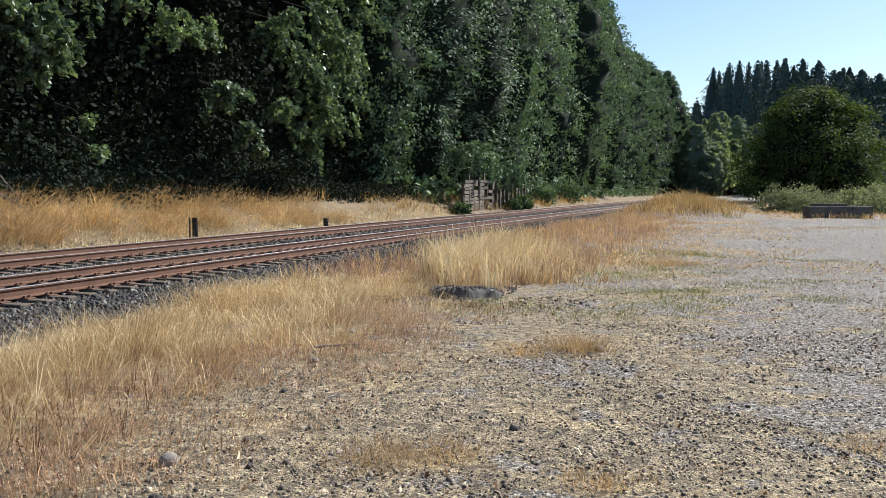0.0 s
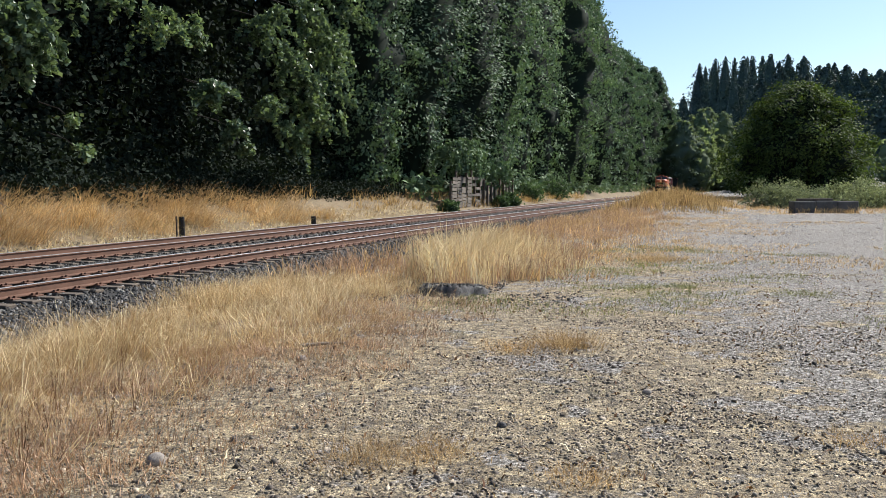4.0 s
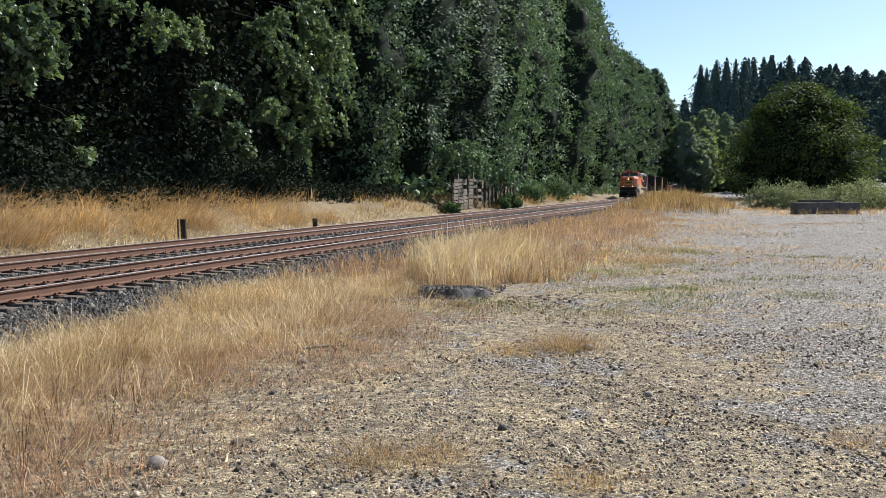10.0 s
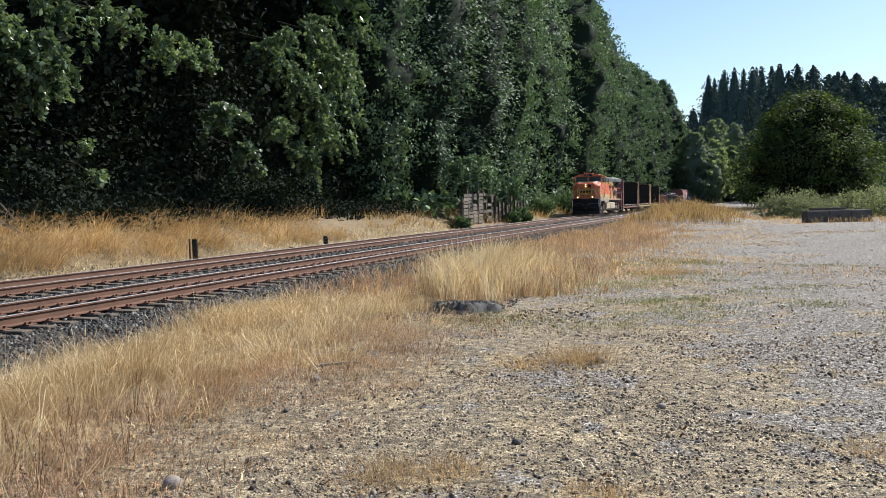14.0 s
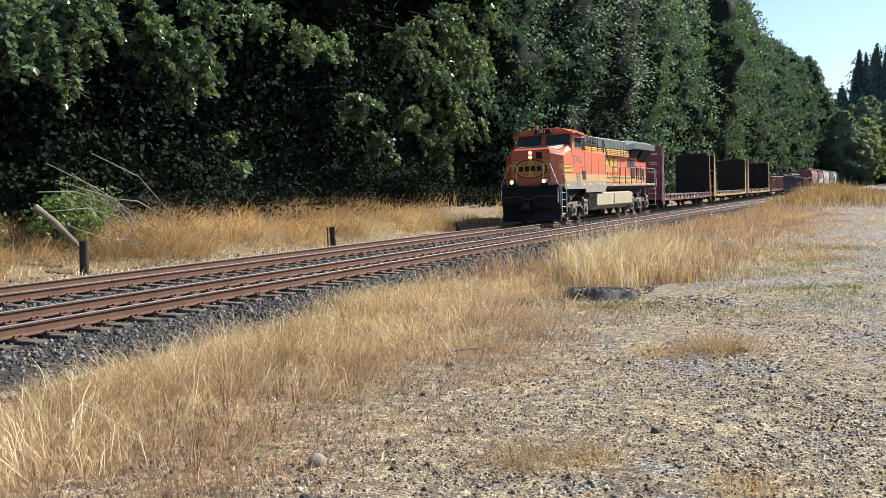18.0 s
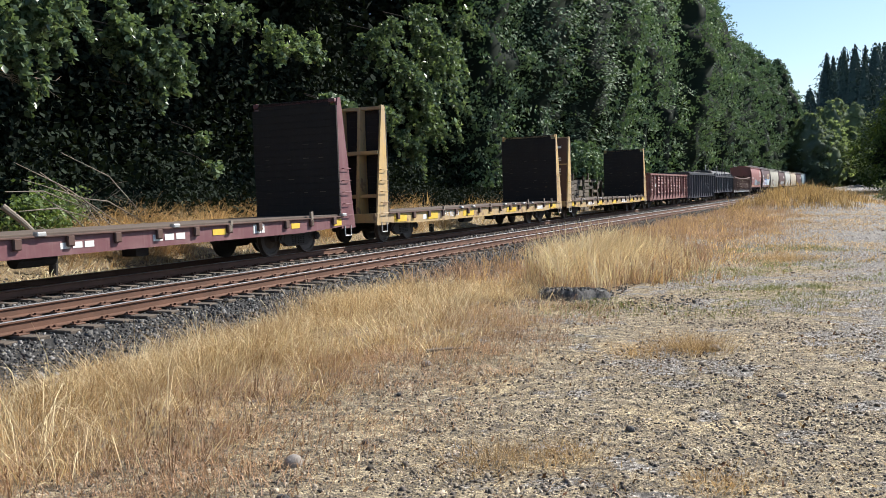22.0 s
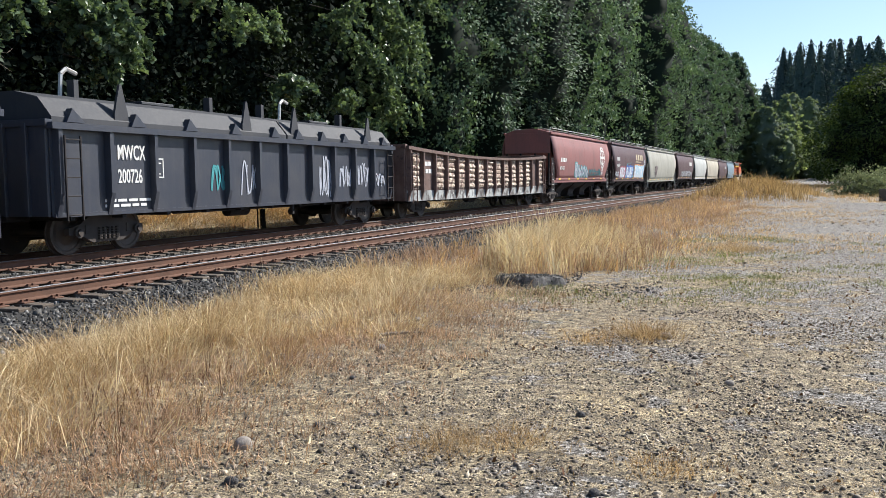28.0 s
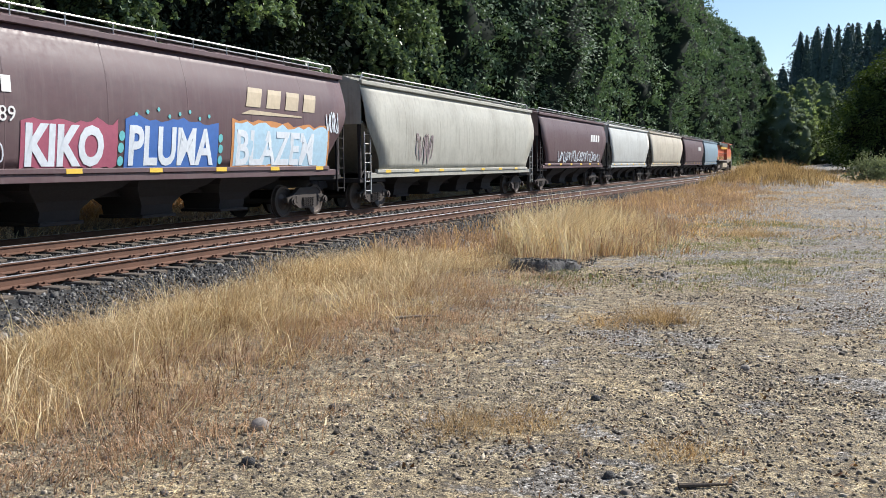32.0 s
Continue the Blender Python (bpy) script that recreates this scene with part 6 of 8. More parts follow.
# ---- bulkhead flat cars ----
def bulkhead_flat(start, end, paint_side, label, seed, stripes, marks, sheeted=False):
    L = end - start
    o = -L / 2
    car = railcar("bulkhead_flat_car", start, end, label, "flat car")
    P = lambda n, m, mat, lab="", par=None: part(n, m, mat, par or car, lab)
    M = lambda: Mesh(o)
    rn = random.Random(seed)
    m = M()
    for s in (-1, 1):
        belly = [(0.2, 0.72), (1.2, 0.66), (3.0, 0.60), (L - 3.0, 0.60), (L - 1.2, 0.66), (L - 0.2, 0.72), (L - 0.2, 0.98), (0.2, 0.98)]
        m.plate(belly, "y", 1.46 * s - 0.03, 1.46 * s + 0.03)
    P("side_sill", m, paint_side, "weathered painted side sills")
    for s in (-1, 1):
        P("deck_flange", M().box(0.8, L - 0.8, min(1.40 * s, 1.56 * s), max(1.40 * s, 1.56 * s), 0.965, 1.0, 0.006), RUST_DARK, "dusty flange along the deck's edge")
    m = M().box(0.1, L - 0.1, -0.3, 0.3, 0.55, 0.95, 0.02)
    for k in range(int(L // 1.2)):
        m.box(0.5 + 1.2 * k, 0.56 + 1.2 * k, -1.42, 1.42, 0.72, 0.94, 0)
    P("underframe", m, UNDER)
    plank = shared(("plank", round(L, 2)), lambda: Mesh().box(-L / 2 + 0.9, L / 2 - 0.9, -0.105, 0.105, 0.985, 1.045, 0.008).data("deck_plank", [DECK_WOOD]))
    deck = P("deck", M().box(0.9, L - 0.9, -1.42, 1.42, 0.95, 0.985, 0.004), DECK_WOOD, "dark worn plank deck")
    for k in range(13):
        d = part("deck_plank", plank, None, deck)
        d.matrix_basis = pose(0, -1.32 + 0.22 * k, 0)
    pocket = shared("pocket", lambda: Mesh().box(-0.09, 0.09, -1.57, -1.49, 0.76, 0.975, 0.02).data("stake_pocket", [RUST_DARK]))
    x = 1.4
    while x < L - 1.2:
        p = part("stake_pocket", pocket, None, car)
        p.matrix_basis = pose(x + o, 0, 0)
        if rn.random() < 0.42:
            h = rn.uniform(0.06, 0.2)
            w = rn.uniform(-0.08, 0.08)
            m = M().loft([[(x - 0.05, -1.57, 0.8), (x + 0.05, -1.57, 0.8), (x + 0.05, -1.5, 0.8), (x - 0.05, -1.5, 0.8)], [(x - 0.05 + w, -1.57, 1.0 + h), (x + 0.05 + w, -1.57, 1.0 + h), (x + 0.05 + w, -1.5, 1.0 + h), (x - 0.05 + w, -1.5, 1.0 + h)]])
            P("stake", m, MAT_DEADWOOD, "short splintered wooden stake")
        if rn.random() < 0.35:
            P("strap_winch", M().box(x + 0.4, x + 0.62, -1.6, -1.46, 0.98, 1.07, 0.02), SILVER)
        x += 1.22
    for x, w, z, h in stripes:
        P("reflective_strip", M().box(x, x + w, -1.5, -1.488, z, z + h, 0), REFLECTOR, "yellow reflective strip")
    m = M()
    for x, w, z, h in marks:
        for j in range(3):
            m.box(x + w * j / 3, x + w * (j + 0.8) / 3, -1.498, -1.488, z, z + h, 0)
    P("stencil_lines", m, WHITE, "small illegible white stencils")
    # bulkheads with planked inner faces, tapering side posts and end bracing
    for e in (0, 1):
        f = lambda x: x if e == 0 else L - x
        m = M()
        m.box(min(f(0.55), f(0.9)), max(f(0.55), f(0.9)), -1.45, 1.45, 4.36, 4.46, 0.01)
        for y in (-0.7, 0, 0.7):
            ring = [(f(0.1), 0.8), (f(0.8), 0.8), (f(0.8), 4.4), (f(0.5), 4.4)]
            m.plate(ring if e == 0 else ring[::-1], "y", y - 0.05, y + 0.05)
        for z in (1.5, 2.9):
            m.box(min(f(0.3), f(0.8)), max(f(0.3), f(0.8)), -1.42, 1.42, z, z + 0.12, 0.01)
        bk = P("bulkhead", m, paint_side, "steel end bulkhead with upright bracing")
        for s in (-1, 1):
            ring = [(f(0.0), 0.62), (f(0.815), 0.62), (f(0.815), 4.3), (f(0.75), 4.5), (f(0.60), 4.5)]
            P("corner_post", M().plate(ring if e == 0 else ring[::-1], "y", 1.45 * s - 0.03, 1.45 * s + 0.03), paint_side, "tapering corner post", bk)
        if sheeted and e == 0:
            outer = paint_side if paint_side is PAINT_MAROON else RUST_DARK
            sheet = P("end_sheet", M().plate([(0.06, 0.8), (0.10, 0.8), (0.50, 4.4), (0.46, 4.4)], "y", -1.42, 1.42), outer, "solid steel outer sheet", bk)
            m = M()
            for z, y0, y1 in ((3.86, -1.1, -0.3), (3.3, -1.1, -0.5), (3.18, -1.1, -0.62), (2.7, -1.1, -0.4), (2.58, -1.1, -0.55)):
                xs = 0.06 + (z - 0.8) / 9.0
                m.box(xs - 0.016, xs + 0.01, y0, y1, z, z + (0.12 if z > 3.5 else 0.06), 0)
            P("stencil_lines", m, WHITE, "small illegible white stencils", sheet)
        n = 17
        for k in range(n):
            z = 0.98 + 0.205 * k
            w = 1.485 if k < n - 1 else 1.25
            mm = M().box(min(f(0.82), f(0.9)), max(f(0.82), f(0.9)), -w, w, z, z + 0.204, 0.010)
            part("bulkhead_plank", mm, BULKHEAD_WOOD, bk)
        # short pale dashes in four columns across the planks
        xf = f(0.905)
        for y in (-1.0, -0.45, 0.1, 0.9):
            for z in (1.72, 2.12, 2.54, 2.74, 3.15):
                if rn.random() < 0.75:
                    P("worn_strip", M().box(xf - 0.006, xf + 0.006, y + rn.uniform(-0.05, 0.05), y + 0.16, z + 0.005, z + 0.022, 0), MAT_WEATHERED, "pale strip on the planks", bk)
        m = M()
        x0 = f(0.5)
        for z in (1.0, 1.35, 1.7, 2.05, 2.4):
            m.pipe([(x0 - 0.2, -1.49, z), (x0 - 0.2, -1.56, z), (x0 + 0.2, -1.56, z), (x0 + 0.2, -1.49, z)], 0.013)
        P("grab_irons", m, paint_side, "", bk)
        m = M().box(min(f(-0.02), f(0.2)), max(f(-0.02), f(0.2)), -1.45, 1.45, 0.7, 1.0, 0.01)
        P("end_sill", m, paint_side)
        m = M().pipe([(f(0.3), -1.5, 0.7), (f(0.3), -1.5, 0.4), (f(0.65), -1.5, 0.4), (f(0.65), -1.5, 0.7)], 0.016)
        P("step", m, SILVER)
        coupler(car, f(-0.2) + o, -1 if e == 0 else 1)
    P("air_reservoir", M().tube((L * 0.4, -0.9, 0.55), (L * 0.4 + 0.9, -0.9, 0.55), 0.16, 10), UNDER)
    P("brake_valve", M().box(L * 0.55, L * 0.55 + 0.4, -1.1, -0.7, 0.4, 0.6), UNDER)
    bogie(car, 2.6 + o, start + L / 2)
    bogie(car, L - 2.6 + o, start + L / 2)
    return car


# ---- gondolas ----
def gondola(start, end, z0, z1, mat, ribs, label, corrugated, name="gondola_car", sag=0.0, inner=None, cover=None, bulge_mat=None, skirt_mat=None):
    L = end - start
    o = -L / 2
    car = railcar(name, start, end, label, "gondola car")
    P = lambda n, m, mt, lab="", par=None: part(n, m, mt, par or car, lab)

    class Sag(Mesh):
        def data(self, nm, mats, flat=True, fix=True):
            self.v = [(x, y, z - sag * (1 - (2 * x / L) ** 2) * max(0.0, (z - 0.5)) / 2) for x, y, z in self.v]
            return Mesh.data(self, nm, mats, flat, fix)
    M = lambda: Sag(o)
    inner = inner or RUST_DARK
    def beam(x0, x1, ya, yb, za, zb, n=14):
        ya, yb = min(ya, yb), max(ya, yb)
        return M().loft([[(x, ya, za), (x, yb, za), (x, yb, zb), (x, ya, zb)] for x in [x0 + (x1 - x0) * k / n for k in range(n + 1)]])

    skirt = skirt_mat or mat
    for s in (-1, 1):
        y = 1.38 * s
        side = P("side", beam(0.1, L - 0.1, y - 0.025, y + 0.025, z0, z1 - 0.05), mat)
        P("top_chord", beam(0.02, L - 0.02, y - 0.06 * s, y + 0.21 * s, z1 - 0.13, z1), mat, "", side)
        P("bottom_chord", beam(0.15, L - 0.15, y, y + 0.06 * s, z0 - 0.02, z0 + (0.40 if corrugated else 0.06)), skirt, "", side)
        pitch = (L - 0.5) / (ribs - 1)
        for k in range(ribs):
            x = 0.25 + pitch * k
            w = 0.07 if corrugated else 0.075
            d = 0.19 if corrugated else 0.18
            at = lambda z, dd, f: [(x - w, y + 0.02 * s, z), (x + w, y + 0.02 * s, z), (x + w * f, y + dd * s, z), (x - w * f, y + dd * s, z)]
            m = M().loft([at(z0, 0.07, 0.8), at(z0 + 0.1, 0.09, 0.8), at(z0 + 0.3, d * 0.8, 0.75), at(z0 + 0.45, d, 0.7), at(z1 - 0.12, d, 0.7)])
            P("rib", m, mat, "", side)
            if corrugated and k < ribs - 1 and k not in (1, ribs - 3):
                xa, xb = x + w + 0.10, x + pitch - w - 0.08
                lo, hi = z0 + 0.46, z1 - 0.18
                rings = []
                for j in range(37):
                    f = j / 36
                    b = 0.025 + 0.10 * abs(math.sin(math.pi * 6 * f + 0.8 * noise.noise(Vector((start + x, f * 4, 7))))) ** 0.7 * max(0.15, 0.7 + 0.9 * noise.noise(Vector((start + x * 3, f * 7, 1))))
                    zz = lo + (hi - lo) * f
                    rings.append([(xa, y + 0.012 * s, zz), (xa + 0.12, y + b * s, zz), ((xa + xb) / 2, y + (b + 0.015) * s, zz), (xb - 0.12, y + b * s, zz), (xb, y + 0.012 * s, zz)])
                P("pressed_panel", M().loft(rings), bulge_mat or mat, "", side)
    for e in (0.06, L - 0.06):
        end = P("end_wall", M().box(e - 0.04, e + 0.04, -1.38, 1.38, z0, z1 + 0.05, 0.01), mat)
        for y in (-0.9, -0.3, 0.3, 0.9):
            a = e - 0.12 if e < 1 else e
            P("end_post", M().box(a, a + 0.12, y - 0.06, y + 0.06, z0, z1, 0.01), mat, "", end)
        P("end_rail", M().box(e - 0.1, e + 0.1, -1.46, 1.46, z1 - 0.08, z1 + 0.06, 0.01), mat, "", end)
    P("floor", M().box(0.1, L - 0.1, -1.4, 1.4, z0 + 0.02, z0 + 0.1, 0), inner)
    m = M().box(0, L, -0.3, 0.3, z0 - 0.12, z0 + 0.02, 0.01)
    for k in range(int(L // 1.5)):
        m.box(0.6 + 1.5 * k, 0.72 + 1.5 * k, -1.38, 1.38, z0 - 0.1, z0 + 0.02, 0)
    P("underframe", m, UNDER)
    P("air_reservoir", M().tube((L * 0.42, -0.8, z0 - 0.12), (L * 0.42 + 0.9, -0.8, z0 - 0.12), 0.15, 10), UNDER)
    P("hand_brake_bracket", M().box(L * 0.58, L * 0.58 + 0.1, -1.3, -1.2, z0 - 0.3, z0, 0), UNDER)
    P("brake_rod", M().pipe([(L * 0.25, -1.2, z0 - 0.08), (L * 0.75, -1.2, z0 - 0.08)], 0.02), UNDER)
    for x in (0.3, L - 0.75):
        ladder(car, x + o, x + 0.42 + o, -1.60, z0 - 0.1, z1 - 0.25, mat if not cover else UNDER)
    coupler(car, -0.2 + o, -1)
    coupler(car, L + 0.2 + o, 1)
    bogie(car, 1.95 + o, start + L / 2)
    bogie(car, L - 1.95 + o, start + L / 2)
    return car


def coil_covers(car, L, z):
    o = -L / 2
    for a, b in ((0.15, L * 0.55), (L * 0.55 + 0.08, L - 0.15)):
        m = Mesh(o)
        prof = [(-1.44, z), (-1.44, z + 0.12), (-1.1, z + 0.52), (-0.5, z + 0.66), (0.5, z + 0.66), (1.1, z + 0.52), (1.44, z + 0.12), (1.44, z)]
        m.plate(prof, "x", a, b)
        c = part("load_cover", m, PAINT_COVER, car, "grey peaked steel load cover")
        n = 5
        for k in range(n):
            x = a + 0.6 + (b - a - 1.2) * k / (n - 1)
            m = Mesh(o).plate([(x - 0.28, z + 0.02), (x + 0.22, z + 0.02), (x - 0.12, z + 0.3)], "y", -1.52, -1.36)
            part("gusset", m, PAINT_DARKGON, c)
        for x in ((a + 2.0, b - 1.93) if a < 1 else (a + 0.45, b - 1.75)):
            m = Mesh(o).plate([(x - 0.22, z + 0.05), (x + 0.22, z + 0.05), (x + 0.2, z + 0.3), (x + 0.03, z + 0.92), (x - 0.03, z + 0.92), (x - 0.2, z + 0.3)], "y", -1.42, -1.36)
            part("lifting_lug", Mesh(o).box(x - 0.5, x - 0.35, -0.6, -0.4, z + 0.62, z + 1.02, 0.01), PAINT_COVER, c)
            part("lifting_guide", m, PAINT_COVER, c, "pointed grey lifting guide")
        m = Mesh(o).box((a + b) / 2 - 0.6, (a + b) / 2 + 0.6, -0.5, 0.5, z + 0.66, z + 0.74, 0.02)
        part("cover_hatch", m, PAINT_COVER, c)
        m = Mesh(o).pipe([(a + 1.4, -0.3, z + 0.6), (a + 1.45, -0.3, z + 1.15), (a + 1.6, -0.3, z + 1.28), (a + 1.9, -0.3, z + 1.2)], 0.05)
        part("lifting_hook", m, SILVER, c, "bent white lifting hook")


# ---- covered hoppers ----
def hopper(start, end, mat, sill, label, marks=None, rail=True, seams=6, top=4.16):
    L = end - start
    o = -L / 2
    car = railcar("covered_hopper_car", start, end, label, "hopper car")
    P = lambda n, m, mt, lab="", par=None: part(n, m, mt, par or car, lab)
    M = lambda: Mesh(o)
    nz, nx = 12, 16

    def lat(f):
        return 1.47 + 0.13 * math.sin(math.pi * min(1, f * 1.02)) ** 0.9 - 0.10 * max(0, f - 0.72) / 0.28

    def inset(f):
        return 1.15 * (1 - smooth(0.0, 0.62, f)) ** 1.0
    for s in (-1, 1):
        m = M()
        v = []
        for j in range(nz + 1):
            f = j / nz
            z = sill + 0.04 + (top - sill - 0.04) * f
            a, b = inset(f) + 0.04, L - inset(f) - 0.04
            for i in range(nx + 1):
                v.append((a + (b - a) * i / nx, lat(f) * s, z))
        fc = [(j * (nx + 1) + i, j * (nx + 1) + i + 1, (j + 1) * (nx + 1) + i + 1, (j + 1) * (nx + 1) + i) for j in range(nz) for i in range(nx)]
        n = len(v)
        v += [(x, y - 0.03 * s, z) for x, y, z in v]
        fc += [tuple(k + n for k in q[::-1]) for q in fc]
        rim = [i for i in range(nx + 1)] + [(j + 1) * (nx + 1) + nx for j in range(nz)] + [nz * (nx + 1) + i for i in range(nx - 1, -1, -1)] + [j * (nx + 1) for j in range(nz - 1, 0, -1)]
        fc += [(rim[k], rim[(k + 1) % len(rim)], rim[(k + 1) % len(rim)] + n, rim[k] + n) for k in range(len(rim))]
        m.add(v, fc)
        side = P("side_sheet", m, mat)
        for p in side.data.polygons:
            p.use_smooth = True
        for k in range(1, seams):
            m = M()
            x = L * k / seams
            if 1.3 < x < L - 1.3:
                rings = []
                for j in range(nz + 1):
                    f = j / nz
                    z = sill + 0.05 + (top - sill - 0.05) * f
                    y = lat(f) * s
                    rings.append([(x - 0.02, y, z), (x, y + 0.005 * s, z), (x + 0.02, y, z)])
                m.loft(rings, False, False)
                P("weld_seam", m, mat, "", side)
        m = M().box(0.0, L, min(1.37 * s, 1.49 * s), max(1.37 * s, 1.49 * s), top - 0.03, top + 0.1, 0.015)
        P("roof_rail", m, mat)
        m = M().box(1.0, L - 1.0, min(1.40 * s, 1.52 * s), max(1.40 * s, 1.52 * s), sill - 0.05, sill + 0.06, 0.012).box(0.35, L - 0.35, min(1.36 * s, 1.48 * s), max(1.36 * s, 1.48 * s), sill - 0.22, sill - 0.05, 0.01)
        P("side_sill", m, mat)
    roof = [(-1.42, top + 0.05), (1.42, top + 0.05), (0.8, top + 0.24), (0.4, top + 0.28), (-0.4, top + 0.28), (-0.8, top + 0.24)]
    m = M().plate(roof, "x", 0.02, L - 0.02)
    P("roof", m, mat)
    for k in range(int((L - 1.2) // 1.9)):
        x = 0.9 + 1.9 * k
        P("hatch_cover", M().box(x, x + 1.55, -0.42, 0.42, top + 0.28, top + 0.36, 0.02), mat)
    m = M()
    for s in (-1, 1):
        m.box(0.3, L - 0.3, min(0.62 * s, 0.98 * s), max(0.62 * s, 0.98 * s), top + 0.3, top + 0.325, 0)
    P("running_board", m, SILVER, "grated silver running board")
    if rail:
        m = M()
        pts = [(0.4 + (L - 0.8) * k / 11, -1.3, top + 0.12) for k in range(12)]
        for x, y, z in pts:
            m.tube((x, y, z - 0.02), (x, y, z + 0.24), 0.015, 5)
        m.pipe([(0.2, -1.3, top + 0.04), (0.4, -1.3, top + 0.36), (L - 0.4, -1.3, top + 0.36), (L - 0.2, -1.3, top + 0.04)], 0.02, 5)
        P("roof_handrail", m, SILVER, "thin roof handrail")
    # ends: upper wall, slope sheet, platform, posts and ladders
    for e in (0, 1):
        f = lambda x: x if e == 0 else L - x
        m = M()
        m.box(min(f(0.05), f(0.12)), max(f(0.05), f(0.12)), -1.40, 1.40, sill + 1.55, top + 0.05, 0.01)
        m.add([(f(0.1), -1.42, sill + 1.6), (f(0.1), 1.42, sill + 1.6), (f(2.5), 1.42, sill - 0.05), (f(2.5), -1.42, sill - 0.05),
               (f(0.16), -1.42, sill + 1.66), (f(0.16), 1.42, sill + 1.66), (f(2.56), 1.42, sill), (f(2.56), -1.42, sill)],
              [(0, 1, 2, 3), (7, 6, 5, 4), (0, 4, 5, 1), (2, 6, 7, 3), (1, 5, 6, 2), (0, 3, 7, 4)])
        P("end_slope_sheet", m, mat)
        m = M()
        m.box(min(f(0.0), f(1.9)), max(f(0.0), f(1.9)), -1.35, 1.35, sill - 0.36, sill - 0.22, 0.01)
        for y in (-1.3, -0.45, 0.45, 1.3):
            m.box(min(f(0.06), f(0.16)), max(f(0.06), f(0.16)), y - 0.05, y + 0.05, sill - 0.25, sill + 1.7, 0.008)
        m.tube((f(0.3), -1.2, sill - 0.2), (f(1.2), -1.2, sill + 0.6), 0.035, 6)
        P("end_platform", m, UNDER, "dark end platform and posts")
        a, b = sorted((f(0.08), f(0.5)))
        ladder(car, a + o, b + o, -1.50, sill - 0.75, sill + 1.3, SILVER if mat in (PAINT_HOPRED, PAINT_HOPGREY) else UNDER, n=7)
        coupler(car, f(-0.25) + o, -1 if e == 0 else 1)
    m = M().box(0.1, L - 0.1, -0.28, 0.28, sill - 0.6, sill - 0.3, 0.01)
    P("centre_sill", m, UNDER)
    n = 4 if L > 17.5 else 3
    for k in range(n):
        c = 3.2 + (L - 6.4) * (k + 0.5) / n
        w = (L - 6.4) / n / 2
        at = lambda ww, yy, z: [(c - ww, -yy, z), (c + ww, -yy, z), (c + ww, yy, z), (c - ww, yy, z)]
        m = M().loft([at(w - 0.95, 0.55, 0.36), at(w - 0.95, 0.6, 0.6), at(w - 0.75, 0.72, 0.8), at(w - 0.25, 1.12, 1.05), at(w, 1.42, sill - 0.1)])
        hp = P("hopper_bay", m, UNDER, "dark discharge funnel")
        P("outlet_gate", M().box(c - 0.6, c + 0.6, -0.65, 0.65, 0.3, 0.38, 0.01), UNDER, "", hp)
    bogie(car, 1.6 + o, start + L / 2)
    bogie(car, L - 1.6 + o, start + L / 2)
    x = 1.6
    while x < L - 1.6:
        P("sill_reflector", M().box(x, x + 0.42, -1.525, -1.515, sill - 0.05, sill + 0.05, 0), REFLECTOR)
        x += 2.4
    return car


def wrap_on_hopper(ob, sill, top, out=0.012):
    """Lays flat paintwork onto the bulged side sheet."""
    for v in ob.data.vertices:
        f = min(1.0, max(0.0, (v.co.z - sill - 0.04) / (top - sill - 0.04)))
        y = 1.47 + 0.13 * math.sin(math.pi * min(1, f * 1.02)) ** 0.9 - 0.10 * max(0, f - 0.72) / 0.28
        v.co.y = -y - out + v.co.y
    return ob


# ---- the train ----
lead = locomotive(0.0)
flat_a = bulkhead_flat(22.4, 42.2, PAINT_MAROON, "maroon bulkhead flat car, empty, with planked ends", 3,
                       [(1.0, 0.7, 0.66, 0.26), (6.5, 0.5, 0.72, 0.16), (13.0, 0.5, 0.74, 0.14), (16.3, 0.4, 0.74, 0.14), (18.5, 0.45, 0.72, 0.2)],
                       [(8.5, 0.9, 0.72, 0.12), (11.0, 1.1, 0.72, 0.14), (14.6, 0.5, 0.7, 0.22)], True)
flat_b = bulkhead_flat(43.6, 64.1, PAINT_FLATYELLOW, "yellow bulkhead flat car, rusty and empty, with planked ends", 5,
                       [(1.2, 0.9, 0.68, 0.24), (3.7, 0.95, 0.68, 0.24), (7.05, 1.1, 0.68, 0.22), (12.0, 1.2, 0.68, 0.2), (18.2, 1.1, 0.7, 0.22)],
                       [(3.4, 1.2, 0.7, 0.16), (16.3, 0.9, 0.7, 0.16)])
bulkhead_flat(65.1, 85.7, PAINT_FLATYELLOW, "yellow bulkhead flat car, flaking paint, deck bare", 8,
                       [(0.9, 0.6, 0.7, 0.22), (6.2, 1.2, 0.66, 0.22), (10.0, 1.0, 0.66, 0.2), (15.0, 1.3, 0.66, 0.2), (18.6, 0.8, 0.7, 0.2)],
                       [(4.2, 1.4, 0.7, 0.16), (12.5, 1.6, 0.68, 0.2)], True)
lettering("owner_code", "TTPX", 25.77 - 32.3, -1.495, 0.74, 0.25, WHITE, flat_a, 1.2, label="worn white reporting marks")
lettering("car_number", "81452", 27.4 - 32.3, -1.495, 0.74, 0.25, WHITE, flat_a, 1.5, label="worn white car number")
lettering("car_number", "TTPX 82430", -5.4, -1.494, 0.73, 0.27, WHITE, flat_b, 1.25, label="worn white reporting marks")
gon_red = gondola(86.8, 103.4, 0.62, 2.68, PAINT_REDGON, 13, "oxide-red gondola car with pressed side panels", True)
lettering("car_number", "642631", -6.22, -1.435, 1.66, 0.34, WHITE, gon_red, 0.85, label="white car number")
